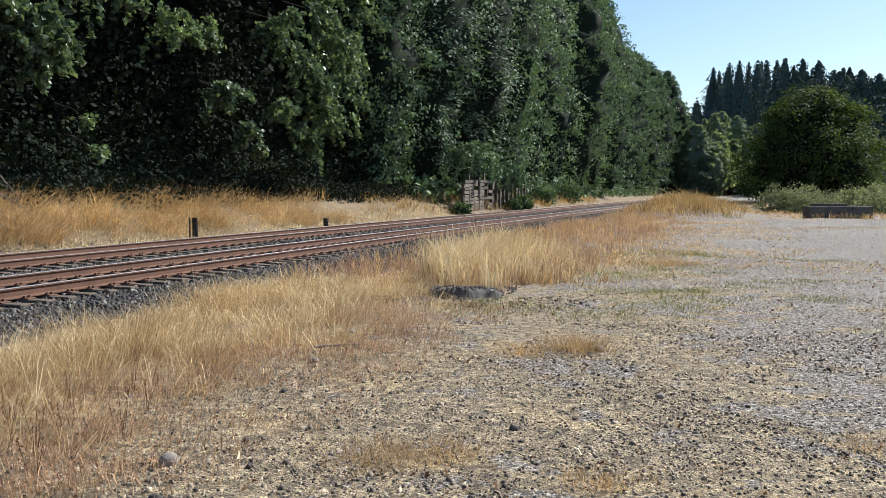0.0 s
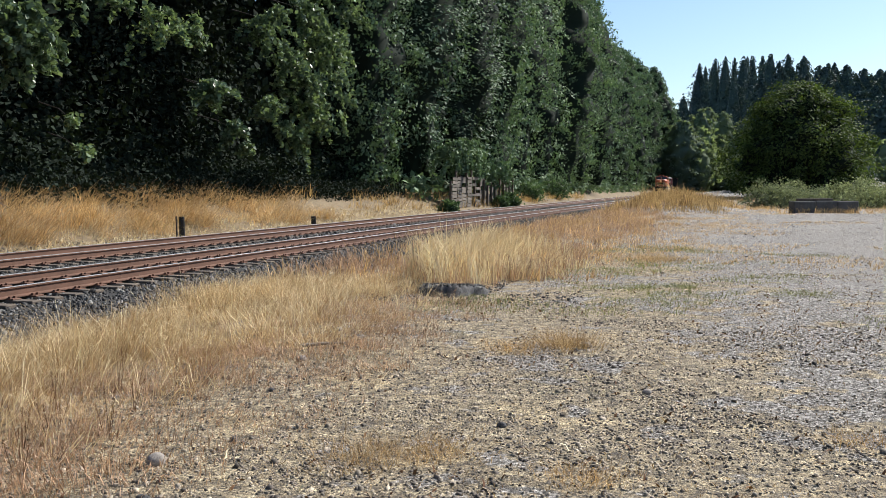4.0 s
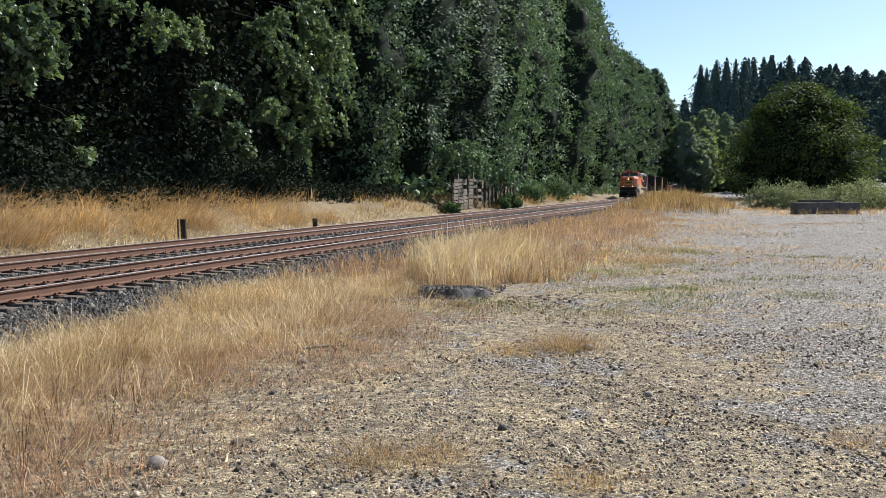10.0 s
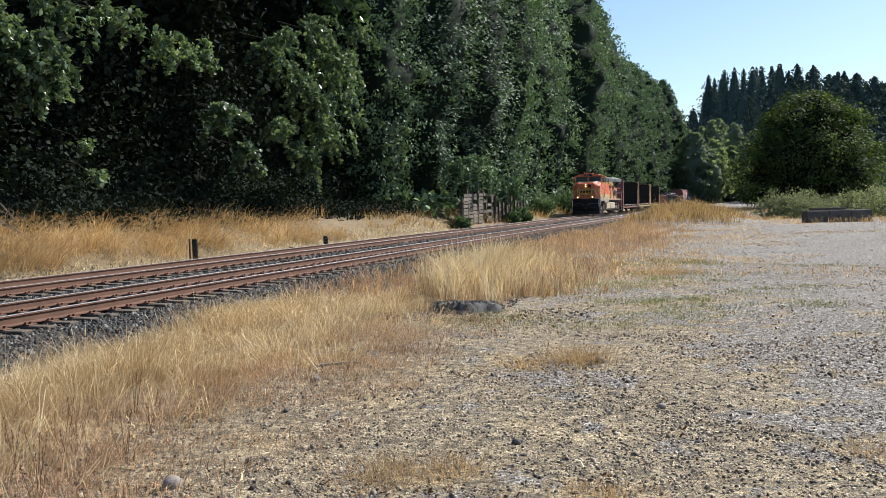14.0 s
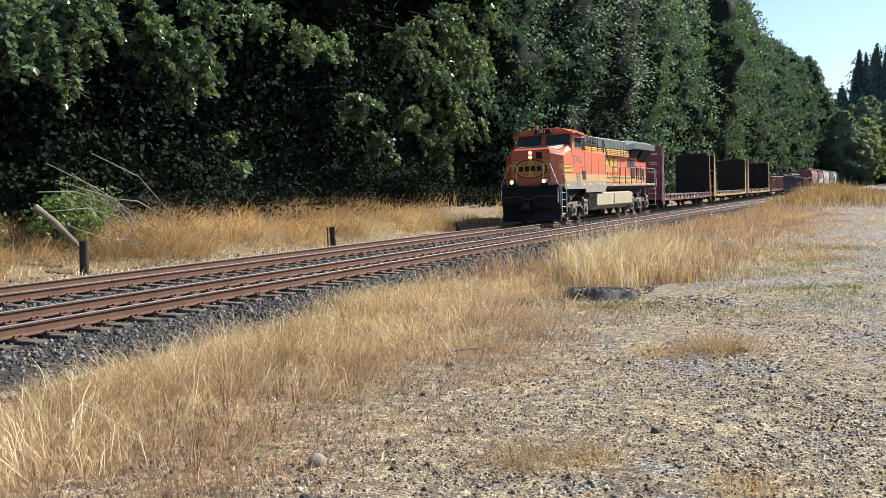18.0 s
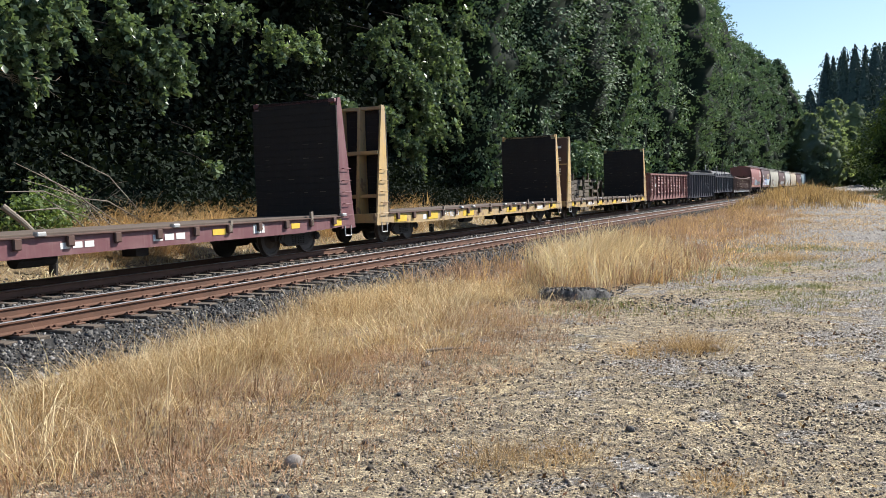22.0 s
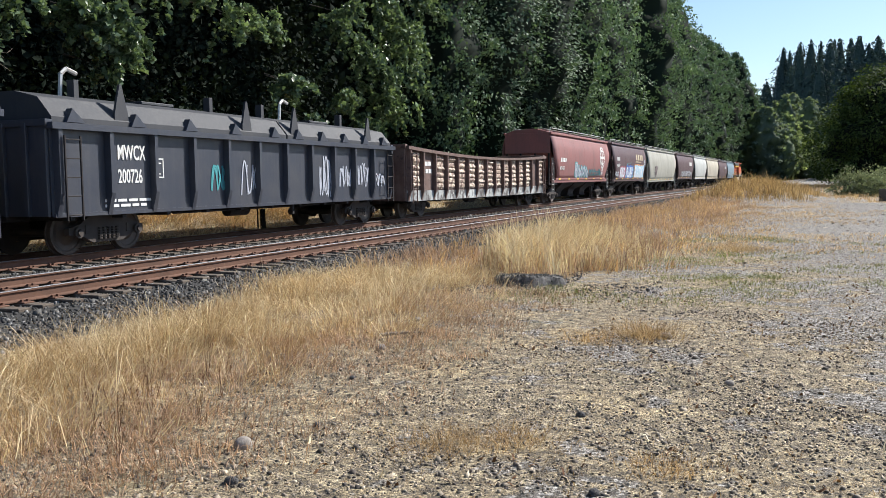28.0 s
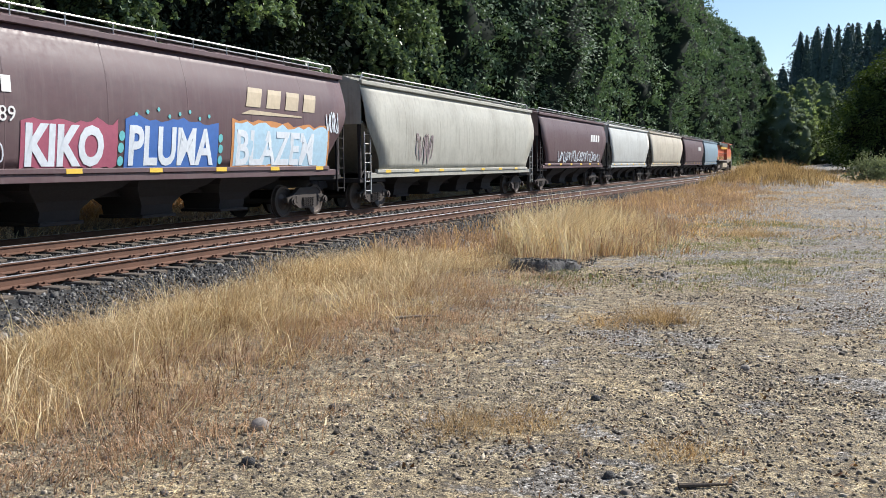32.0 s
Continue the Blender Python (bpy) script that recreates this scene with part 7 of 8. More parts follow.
bars(gon_red, -6.3, -1.43, 2.28, 0.7, 0.2, 2, WHITE)
gon_dark = gondola(104.6, 120.4, 0.5, 2.86, PAINT_DARKGON, 12, "charcoal-blue gondola car with a grey load cover", False)
m = Mesh(-7.9).box(0.05, 15.75, -1.52, 1.52, 2.86, 2.98, 0.03)
cover = part("load_cover", m, PAINT_COVER, gon_dark, "thin grey load cover")
m = Mesh(-7.9).pipe([(1.5, -0.4, 3.0), (4.0, -0.4, 3.22), (6.5, -0.4, 3.05), (9.0, -0.4, 3.02), (12.0, -0.4, 3.3), (14.0, -0.4, 3.05), (15.5, -0.4, 3.0)], 0.02)
m.box(10.4, 12.6, -0.7, -0.5, 3.28, 3.33, 0).box(10.5, 10.56, -0.65, -0.6, 2.95, 3.3, 0).box(12.4, 12.46, -0.65, -0.6, 2.95, 3.3, 0)
part("tie_down_frame", m, PAINT_COVER, cover)
bars(gon_dark, 2.9, -1.415, 1.55, 0.55, 0.45, 5, WHITE)
bars(gon_dark, 2.2, -1.415, 0.95, 0.6, 0.14, 1, SPRAY_ORANGE, "reflective_strip", 1, "orange strip")
bars(gon_dark, 6.6, -1.415, 1.0, 0.7, 0.14, 1, SPRAY_ORANGE, "reflective_strip", 2, "orange strip")
gon_coil = gondola(121.5, 137.6, 0.84, 2.70, PAINT_DARKGON, 12, "dark grey gondola car with peaked steel load covers", False, cover=True)
coil_covers(gon_coil, 16.1, 2.70)
lettering("owner_code", "MWCX", -6.08, -1.412, 2.0, 0.46, WHITE, gon_coil, 0.60, label="white reporting marks", bold=0.006)
lettering("car_number", "200726", -6.08, -1.412, 1.5, 0.42, WHITE, gon_coil, 0.62, label="white car number", bold=0.006)
bars(gon_coil, -6.5, -1.415, 0.98, 1.6, 0.22, 2, WHITE)
m = Mesh()
for a in (0, 1):
    m.box(-4.9 + 0.3 * a, -4.87 + 0.3 * a, -1.418, -1.408, 1.6, 2.05, 0).box(-4.9, -4.57, -1.418, -1.408, 1.6 + 0.42 * a, 1.63 + 0.42 * a, 0)
m.box(-4.8, -4.68, -1.418, -1.408, 1.68, 1.71, 0).box(-4.8, -4.77, -1.418, -1.408, 1.68, 1.86, 0).box(-4.82, -4.65, -1.418, -1.408, 1.92, 1.95, 0)
part("stencil_box", m, WHITE, gon_coil, "white stencilled square")
gon_rust = gondola(138.8, 158.4, 0.70, 2.78, PAINT_RUSTGON, 16, "rusty sagging gondola car with flaked pressed panels", True, sag=0.22, bulge_mat=FLAKED, skirt_mat=SMEARED)
bars(gon_rust, -8.0, -1.415, 1.75, 0.85, 0.6, 2, WHITE, label="worn illegible white lettering")
hop = [hopper(159.9, 176.4, PAINT_HOPRED, 1.45, "faded red covered hopper car with a round white emblem"),
       hopper(177.9, 193.3, PAINT_HOPMAROON, 1.42, "dark maroon covered hopper car sprayed with large graffiti"),
       hopper(194.6, 213.7, PAINT_HOPGREY, 1.28, "stained pale grey covered hopper car"),
       hopper(215.0, 230.8, PAINT_HOPMAROON, 1.45, "dark maroon covered hopper car with scrawled graffiti"),
       hopper(232.2, 247.8, PAINT_HOPLIGHT, 1.4, "light grey covered hopper car"),
       hopper(248.7, 268.0, PAINT_HOPCREAM, 1.4, "cream covered hopper car with rusty streaks"),
       hopper(269.2, 286.0, PAINT_HOPMAROON, 1.42, "maroon covered hopper car near the train's end"),
       hopper(287.0, 303.3, PAINT_HOPBLUE, 1.42, "blue-grey covered hopper car near the train's end")]
TOP = 4.16


def sprayed(car, name, ob, sill, out=0.012):
    for o in ob if isinstance(ob, list) else [ob]:
        wrap_on_hopper(o, sill, TOP, out)


# red hopper: mark, number, round emblem, pale scrawl
h0, h1 = hop[0], hop[1]
sprayed(h0, "", brand_blocks(h0, -6.44, 0, 2.5, 1.44, 0.26, WHITE, 0, 4), 1.45)
sprayed(h0, "", lettering("car_number", "475436", -6.55, 0, 2.0, 0.36, WHITE, h0, 1.02, label="white car number"), 1.45)
def polar(m, cx, cz, r0, r1, a0, a1, nr, na, slack=0.0):
    """A ring or a sector as small thin plates, so that it can follow the bulged side."""
    for i in range(nr):
        for j in range(na):
            p, q = r0 + (r1 - r0) * i / nr, r0 + (r1 - r0) * (i + 1) / nr
            u, v = a0 + (a1 - a0) * j / na, a0 + (a1 - a0) * (j + 1) / na
            m.plate([(cx + r * math.cos(a), cz + r * math.sin(a)) for r, a in ((p, u), (q, u), (q, v), (p, v))], "y", -0.004, 0.004)
    return m


emblem = part("round_emblem", polar(Mesh(), 5.68, 2.97, 0.004, 0.78, 0, 2 * math.pi, 6, 28), WHITE, h0, "round cream emblem with a quartered middle")
sprayed(h0, "", emblem, 1.45)
for k in range(4):
    a = k * math.pi / 2
    sprayed(h0, "", part("emblem_quarter", polar(Mesh(), 5.68 + 0.085 * (1 if k in (0, 3) else -1), 2.97 + 0.085 * (1 if k < 2 else -1), 0.03, 0.36, a, a + math.pi / 2, 3, 6), PAINT_HOPRED, emblem, "dark quarter of the emblem"), 1.45, 0.022)
m = Mesh()
for k in range(22):
    if k not in (0, 11):
        polar(m, 5.68, 2.97, 0.58, 0.70, k * math.pi / 11 - 0.07, k * math.pi / 11 + 0.07, 1, 1)
sprayed(h0, "", tagged(part("emblem_rim_marks", m, PAINT_HOPRED, emblem, "dark marks round the emblem's rim"), kind="stuff"), 1.45, 0.022)


def scrawl(car, x0, x1, z0, z1, mat, seed, sill, name="graffiti", label="scrawled graffiti", n=9, w=0.05, out=0.02):
    """Loops and slashes of spray paint along the side."""
    rn = random.Random(seed)
    m = Mesh()
    step = (x1 - x0) / n
    for k in range(n):
        a, b, c, e = rn.uniform(0, 6.28), rn.uniform(0, 6.28), rn.uniform(0.7, 1.3), rn.uniform(1.4, 2.6)
        cx, cz, h = x0 + step * (k + 0.5), (z0 + z1) / 2 + rn.uniform(-0.1, 0.1) * (z1 - z0), (z1 - z0) * rn.uniform(0.35, 0.55)
        pts = [(cx + 0.55 * step * math.sin(a + c * f), cz + h * math.sin(b + e * f)) for f in [0.28 * i for i in range(24)]]
        for i, ((ax, az), (bx, bz)) in enumerate(zip(pts, pts[1:])):
            d = math.hypot(bx - ax, bz - az) or 1
            ux, uz = -(bz - az) / d * w * 0.5, (bx - ax) / d * w * 0.5
            m.plate([(ax - ux, az - uz), (bx - ux, bz - uz), (bx + ux, bz + uz), (ax + ux, az + uz)], "y", -0.003 - 0.0002 * i, 0.003)
    ob = part(name, m, mat, car, label)
    return wrap_on_hopper(ob, sill, TOP, out) if sill else ob


# maroon hopper: large painted words
S1 = 1.42
sprayed(h1, "", brand_blocks(h1, 2.3, 0, 3.02, 3.7, 0.5, PAINT_TANK, 0.35, 4, label="pale slanted blocks of a company mark"), S1)
m = Mesh().plate([(2.1, 2.82), (5.0, 2.84), (5.0, 2.88), (2.5, 2.94)], "y", -0.004, 0.004)
sprayed(h1, "", part("mark_underline", m, PAINT_TANK, h1), S1)
sprayed(h1, "", lettering("car_number", "498689", -6.1, 0, 2.34, 0.4, WHITE, h1, 1.0, label="white car number"), S1)
sprayed(h1, "", brand_blocks(h1, -6.1, 0, 2.86, 1.2, 0.3, WHITE, 0, 4), S1)


def blob(x0, x1, z0, z1, seed, n=18):
    rn = random.Random(seed)
    pts = []
    for k in range(n):
        pts.append((x0 + (x1 - x0) * k / (n - 1), z0 + rn.uniform(-0.05, 0.03)))
    for k in range(n):
        pts.append((x1 - (x1 - x0) * k / (n - 1), z1 + rn.uniform(-0.06, 0.09)))
    return pts


def slab(ring, parent, mat, name, label, sill, out):
    """A painted patch cut into narrow upright strips so that it lies on the bulged side."""
    n = len(ring) // 2
    rings = []
    for k in range(n):
        (x, lo), (_, hi) = ring[k], ring[2 * n - 1 - k]
        z = [lo + (hi - lo) * j / 4 for j in range(5)]
        rings.append([(x, -0.002, w) for w in z] + [(x, 0.002, w) for w in z[::-1]])
    m = Mesh().loft(rings)
    return wrap_on_hopper(part(name, m, mat, parent, label), sill, TOP, out)


def bubble(x0, x1, z0, z1, lean=0.0, n=11, p=4.0):
    """Outline of a swollen letter, as slab() takes it."""
    lo, hi = [], []
    for k in range(n):
        u = -0.995 + 1.99 * k / (n - 1)
        e = (1 - abs(u) ** p) ** (1 / p)
        x, c, h = (x0 + x1) / 2 + u * (x1 - x0) / 2, (z0 + z1) / 2 + lean * u, (z1 - z0) / 2
        lo.append((x, c - h * e))
        hi.append((x, c + h * e))
    return lo + hi[::-1]


# bubble letters on the red hopper: teal rims, pale fills, dark inner strokes
rn_g = random.Random(44)
for k, (a, b, lo, hi) in enumerate(((-2.70, -2.05, 2.0, 2.50), (-2.66, -1.86, 1.56, 2.14), (-1.95, -1.55, 1.62, 2.32), (-1.62, -0.98, 1.58, 2.08), (-1.08, -0.70, 1.70, 2.30), (-0.78, -0.36, 1.55, 2.16), (-0.46, 0.02, 1.72, 2.26), (-0.02, 0.36, 1.58, 2.10), (0.28, 0.78, 1.66, 2.20), (0.70, 1.18, 1.56, 1.98))):
    lean = rn_g.uniform(-0.14, 0.14)
    slab(bubble(a - 0.07, b + 0.07, lo - 0.06, hi + 0.07, lean), h0, SPRAY_TEAL, "graffiti_outline", "teal sprayed rim", 1.45, 0.008 + 0.0012 * k)
    slab(bubble(a, b, lo, hi, lean), h0, SPRAY_FADED if k % 3 == 2 else SPRAY_LILAC, "graffiti_block", "pale sprayed bubble letter", 1.45, 0.018 + 0.0012 * k)
    w = b - a
    for f, g in ((0.34, 0.52), (0.66, 0.40)):
        c = a + w * f
        slab(bubble(c - 0.05, c + 0.05, lo + (hi - lo) * (1 - g) * rn_g.uniform(0.3, 0.9), lo + (hi - lo) * rn_g.uniform(0.6, 0.85), rn_g.uniform(-0.05, 0.05), 5), h0, SPRAY_TEAL if f < 0.5 else SPRAY_MAUVE, "graffiti_stroke", "", 1.45, 0.030 + 0.0012 * k)
x = 1.45
while x < 5.3:
    w, z = rn_g.uniform(0.10, 0.34), 1.66 + rn_g.uniform(-0.04, 0.04)
    slab(bubble(x, x + w, z, z + rn_g.uniform(0.3, 0.5) * (1.5 if x < 1.6 else 1.0), rn_g.uniform(-0.1, 0.1), 7), h0, SPRAY_DEEPTEAL, "graffiti_stroke", "dark teal sprayed stroke", 1.45, 0.010)
    if w > 0.2:
        slab(bubble(x + 0.07, x + w - 0.06, z + 0.08, z + 0.26, 0, 5), h0, PAINT_HOPRED, "graffiti_stroke", "", 1.45, 0.016)
    x += w + rn_g.uniform(-0.03, 0.10)
m = Mesh()
for k in range(7):
    m.box(5.5 + 0.1 * (k % 2), 5.9 + 0.05 * (k % 3), -0.003, 0.003, 1.72 + 0.075 * k, 1.75 + 0.075 * k, 0)
sprayed(h0, "", tagged(part("stencil_lines", m, WHITE, h0, "small illegible white stencils"), kind="stuff"), 1.45)
slab(blob(-4.8, -2.3, 1.5, 2.42, 1), h1, SPRAY_PINK, "graffiti_outline", "pink sprayed outline", S1, 0.010)
sprayed(h1, "", lettering("graffiti_word", "KIKO", -4.72, 0, 1.56, 1.06, SPRAY_WHITE, h1, 0.80, label="bulging white graffiti letters", bold=0.045), S1, 0.018)
for dx, dz in ((-2.2, 1.62), (-2.2, 1.9), (-2.18, 2.15), (1.25, 1.65), (1.25, 1.92), (1.23, 2.18)):
    m = Mesh().plate([(dx + 0.09 * math.cos(j * 0.7854), dz + 0.11 * math.sin(j * 0.7854)) for j in range(8)], "y", -0.003, 0.003)
    sprayed(h1, "", part("graffiti_dot", m, SPRAY_CYAN, h1, "cyan sprayed dot"), S1)
for k in range(8):
    m = Mesh().plate([(-1.75 + 0.36 * k + 0.05 * math.cos(j * 1.0472), 2.62 + 0.07 * (k % 3) + 0.05 * math.sin(j * 1.0472)) for j in range(6)], "y", -0.003, 0.003)
    sprayed(h1, "", part("graffiti_dot", m, SPRAY_CYAN, h1, "cyan sprayed dot"), S1)
slab(blob(-2.08, 1.14, 1.44, 2.54, 2), h1, SPRAY_BLUE, "graffiti_outline", "deep blue sprayed outline", S1, 0.010)
sprayed(h1, "", lettering("graffiti_word", "PLUMA", -2.0, 0, 1.56, 1.16, SPRAY_WHITE, h1, 0.80, label="bulging white graffiti letters", bold=0.035), S1, 0.018)
slab(blob(1.7, 6.6, 1.46, 2.62, 3), h1, SPRAY_ORANGE, "graffiti_outline", "rust-orange sprayed haze", S1, 0.008)
slab(blob(1.8, 6.5, 1.5, 2.55, 5), h1, SPRAY_LIGHT, "graffiti_fill", "pale blue sprayed shade", S1, 0.012)
sprayed(h1, "", lettering("graffiti_word", "BLAZEM", 1.85, 0, 1.54, 1.24, SPRAY_WHITE, h1, 0.86, label="bulging pale blue graffiti letters", bold=0.03), S1, 0.018)
scrawl(h1, 6.4, 7.1, 2.5, 3.1, SPRAY_WHITE, 14, S1, n=3, w=0.03)
scrawl(h1, -6.6, -5.2, 1.6, 2.0, SPRAY_WHITE, 15, S1, n=4, w=0.03)
scrawl(hop[3], -4.5, 6.0, 1.6, 2.2, SPRAY_WHITE, 16, 1.45, n=16, w=0.06)
sprayed(hop[3], "", brand_blocks(hop[3], 3.3, 0, 2.9, 2.6, 0.45, WHITE, 0.35, 4), 1.45)
sprayed(hop[6], "", brand_blocks(hop[6], 3.3, 0, 2.9, 2.6, 0.45, WHITE, 0.35, 4), 1.42)
scrawl(hop[2], -5.5, -4.0, 1.6, 2.6, NUMBER_GREY, 17, 1.28, n=4, w=0.05, label="dark scrawl and worn numerals", name="worn_scrawl")
scrawl(gon_coil, -2.75, -2.05, 1.25, 1.95, SPRAY_TEAL, 18, 0, n=3, w=0.05).location.y = -1.415
scrawl(gon_coil, -1.45, -0.65, 1.2, 2.1, SPRAY_LILAC, 21, 0, n=3, w=0.04).location.y = -1.415
for k, (a, z0, z1) in enumerate(((2.75, 1.0, 2.1), (4.05, 1.25, 2.05), (5.35, 1.35, 2.0), (6.65, 1.3, 1.7))):
    scrawl(gon_coil, a, a + 0.75, z0, z1, SPRAY_LILAC, 30 + k, 0, n=3, w=0.04).location.y = -1.415
scrawl(gon_dark, 3.9, 5.0, 1.2, 1.9, SPRAY_WHITE, 20, 0, n=3, w=0.03).location.y = -1.415

rear = copy_thing(lead, Matrix())
rear["label"] = "orange diesel locomotive pushing at the train's rear"
TRAIN.append((rear, 315.8, 20.4))


# ---- small things by the line ----
def on_plan(s, q, dz=0.0):
    return sq(s, q, ground_z(s, q) + dz)


def post(s, q, h, r, label, lean=2.0):
    ob = thing("fence_post", Matrix.Translation(on_plan(s, q)) @ pose(0, 0, 0, RNG.uniform(-lean, lean), RNG.uniform(-lean, lean), RNG.uniform(0, 360)), label, "post", "posts along the line")
    m = Mesh().loft([[(r * (1 + 0.12 * math.sin(3 * a + z)) * math.cos(a), r * (1 + 0.12 * math.cos(2 * a)) * math.sin(a), z) for a in [k * 0.5236 for k in range(12)]] for z in (-0.2, h * 0.5, h - 0.02, h)])
    part("shaft", m, MAT_CREOSOTE, ob)
    return ob


post(16.4, 18.0, 0.86, 0.11, "short dark creosoted timber post beside the track")
post(27.0, 17.3, 0.76, 0.10, "short dark creosoted timber post beside the track")
post(26.75, 17.35, 0.78, 0.03, "thin grey stake beside the track")
post(37.8, 17.3, 0.44, 0.12, "short dark creosoted timber post beside the track")


def plank_wall():
    """Tall grey plank fence, boards missing and overgrown."""
    ob = thing("plank_fence", None, "tall weathered grey plank fence, broken and half overgrown", "fence")
    for k in range(16):
        s = 63.6 + 1.4 * k
        q = main_q(s) + 3.6
        m = Matrix.Translation(on_plan(s, q)) @ pose(0, 0, 0, RNG.uniform(-3, 3), RNG.uniform(-3, 3), 90 - 17.1)
        t = part("post", Mesh().box(-0.09, 0.09, -0.08, 0.08, -0.3, 2.45 + RNG.uniform(-0.3, 0.75), 0.01), MAT_TIE, ob)
        t.matrix_basis = m
        gone = 0.12 if k < 4 else 0.45
        for j in range(9):
            if k == 15 or RNG.random() < gone:
                continue
            z0 = 0.06 + 0.265 * j
            b = Mesh().box(-0.02 + RNG.uniform(0, 0.1), 1.42 - RNG.uniform(0, 0.1), -0.135 if k < 6 else 0.085, -0.09 if k < 6 else 0.13, z0, z0 + RNG.uniform(0.2, 0.25), 0.008)
            t = part("board", b, MAT_WEATHERED, ob)
            t.matrix_basis = m @ pose(0, 0, 0, 0, RNG.uniform(-1.6, 1.6), 0)
    return ob


plank_wall()


def barrier():
    x0, y0, x1, y1 = 22.5, 54.97, 26.7, 55.3
    ob = thing("concrete_blocks", Matrix.Translation((x0, y0, ground_at(x0, y0))) @ Matrix.Rotation(math.atan2(y1 - y0, x1 - x0), 4, "Z"), "row of old concrete blocks with a timber on top", "barrier")
    for k in range(3):
        m = Mesh().box(1.4 * k + 0.01, 1.4 * k + 1.39, -0.1, 0.7, -0.05, 0.74 + 0.03 * (k % 2), 0.04)
        part("block", m, MAT_CONCRETE, ob)
    part("timber", Mesh().box(0.3, 2.6, 0.1, 0.35, 0.76, 0.92, 0.02), MAT_TIE, ob, "dark timber lying on the blocks")


barrier()
meadow("block_grass", 160, 14, 0.12, (56.5, 61.5, -12, -4.5), lambda s, q: 1.0 if 54.2 < q * SN + s * CS < 55.1 else 0.0, 0.15, 0.55, 0.008, STRAW, "dry grass at the foot of the concrete blocks", 1.2)


def lump(name, s, q, size, material, label, category, seed, sub=3, squash=0.7, rough=0.18):
    bm = bmesh.new()
    bmesh.ops.create_icosphere(bm, subdivisions=sub, radius=1.0)
    off = Vector((seed * 3.1, seed * 1.7, 0))
    for v in bm.verts:
        k = 1 + rough * noise.noise(v.co * 1.6 + off) + rough * 0.5 * noise.noise(v.co * 4 + off)
        v.co = Vector((v.co.x * size[0], v.co.y * size[1], v.co.z * size[2])) * k
    me = bpy.data.meshes.new(name)
    bm.to_mesh(me)
    bm.free()
    me.materials.append(material)
    for p in me.polygons:
        p.use_smooth = True
    ob = new(name, me)
    ob.matrix_basis = Matrix.Translation(on_plan(s, q, size[2] * 0.45)) @ pose(0, 0, 0, 0, 0, seed * 37)
    return tagged(ob, label, category, "loose stones" if category == "stone" else "")


lump("round_stone", 4.48, 3.06, (0.056, 0.05, 0.05), MAT_BOULDER, "round pale river stone on the gravel", "stone", 1, rough=0.12)
for k, (s, q, r) in enumerate(((5.1, 2.9, 0.03), (8.9, 1.1, 0.06), (3.9, 2.75, 0.04), (7.6, 3.6, 0.05), (6.4, 3.3, 0.03), (9.2, 3.9, 0.05), (5.9, 1.3, 0.035), (7.1, 0.4, 0.04), (4.4, 0.9, 0.035))):
    lump("loose_stone", s, q, (r, r * 0.8, r * 0.7), MAT_BOULDER if k % 2 else MAT_ASPHALT, "loose stone lying on the yard", "stone", k + 3, 2)
def slab_height(u, w):
    """Height of the heaved slab at u along and w across, in metres from its middle."""
    k = noise.noise(Vector((u * 4, w * 4, 2))) * 0.22 + noise.noise(Vector((u * 13, w * 13, 5))) * 0.10
    e = math.sqrt((u / 0.62) ** 2 + (w / 0.54) ** 2) + k
    return (0.13 - 0.08 * (u + 0.3) + 0.02 * noise.noise(Vector((u * 20, w * 20, 1)))) * (1.0 if e < 0.85 else max(0.0, (1.0 - e) / 0.15) ** 0.5 if e < 1 else -0.3)


def broken_slab(s, q):
    n, v, loops = 34, [], []
    for i in range(n):
        for j in range(n):
            u, w = -0.75 + 1.5 * i / (n - 1), -0.65 + 1.3 * j / (n - 1)
            v.append(tuple(sq(s + u, q + w, ground_z(s + u, q + w) + slab_height(u, w))))
    for i in range(n - 1):
        for j in range(n - 1):
            a = i * n + j
            loops += (a, a + n, a + n + 1, a + 1)
    tagged(new("asphalt_slab", raw_mesh("asphalt_slab", v, 4, loops, MAT_ASPHALT)), "heaved dark slab of broken asphalt", "asphalt")
    p = []
    for _ in range(420):
        u, w = RNG.uniform(-0.6, 0.6), RNG.uniform(-0.55, 0.55)
        if slab_height(u, w) > 0.05:
            p.append(tuple(sq(s + u, q + w, ground_z(s + u, q + w) + slab_height(u, w) + 0.005)))
    pebbles("slab_chips", np.array(p), 0.01, 0.028, MAT_BALLAST, "grey chips lying on the broken slab")


broken_slab(13.3, 3.72)
pebbles("asphalt_crumbs", scatter(700, 11.8, 15.0, 3.1, 4.8), 0.012, 0.035, MAT_BALLAST, "crumbs of broken asphalt")


def stick(name, a, b, r, material, label, bend=0.06, group="fallen sticks"):
    a, b = Vector(a), Vector(b)
    ob = thing(name, Matrix.Translation(a), label, "stick", group)
    m = Mesh()
    pts = [a.lerp(b, f) - a + Vector((0, 0, bend * math.sin(math.pi * f))) for f in (0, 0.3, 0.65, 1)]
    for k in range(3):
        m.tube(pts[k], pts[k + 1], r * (1 - 0.25 * k), 7, r * (0.75 - 0.25 * k))
    part("wood", m, material, ob)
    return ob


stick("broken_stick", on_plan(8.1, 3.85, 0.03), on_plan(8.35, 3.45, 0.03), 0.022, MAT_DEADWOOD, "grey broken stick on the ground", 0.01)
stick("flat_stick", on_plan(4.35, 0.55, 0.015), on_plan(4.45, 0.3, 0.015), 0.016, MAT_TIE, "dark splinter of wood on the gravel", 0.0)


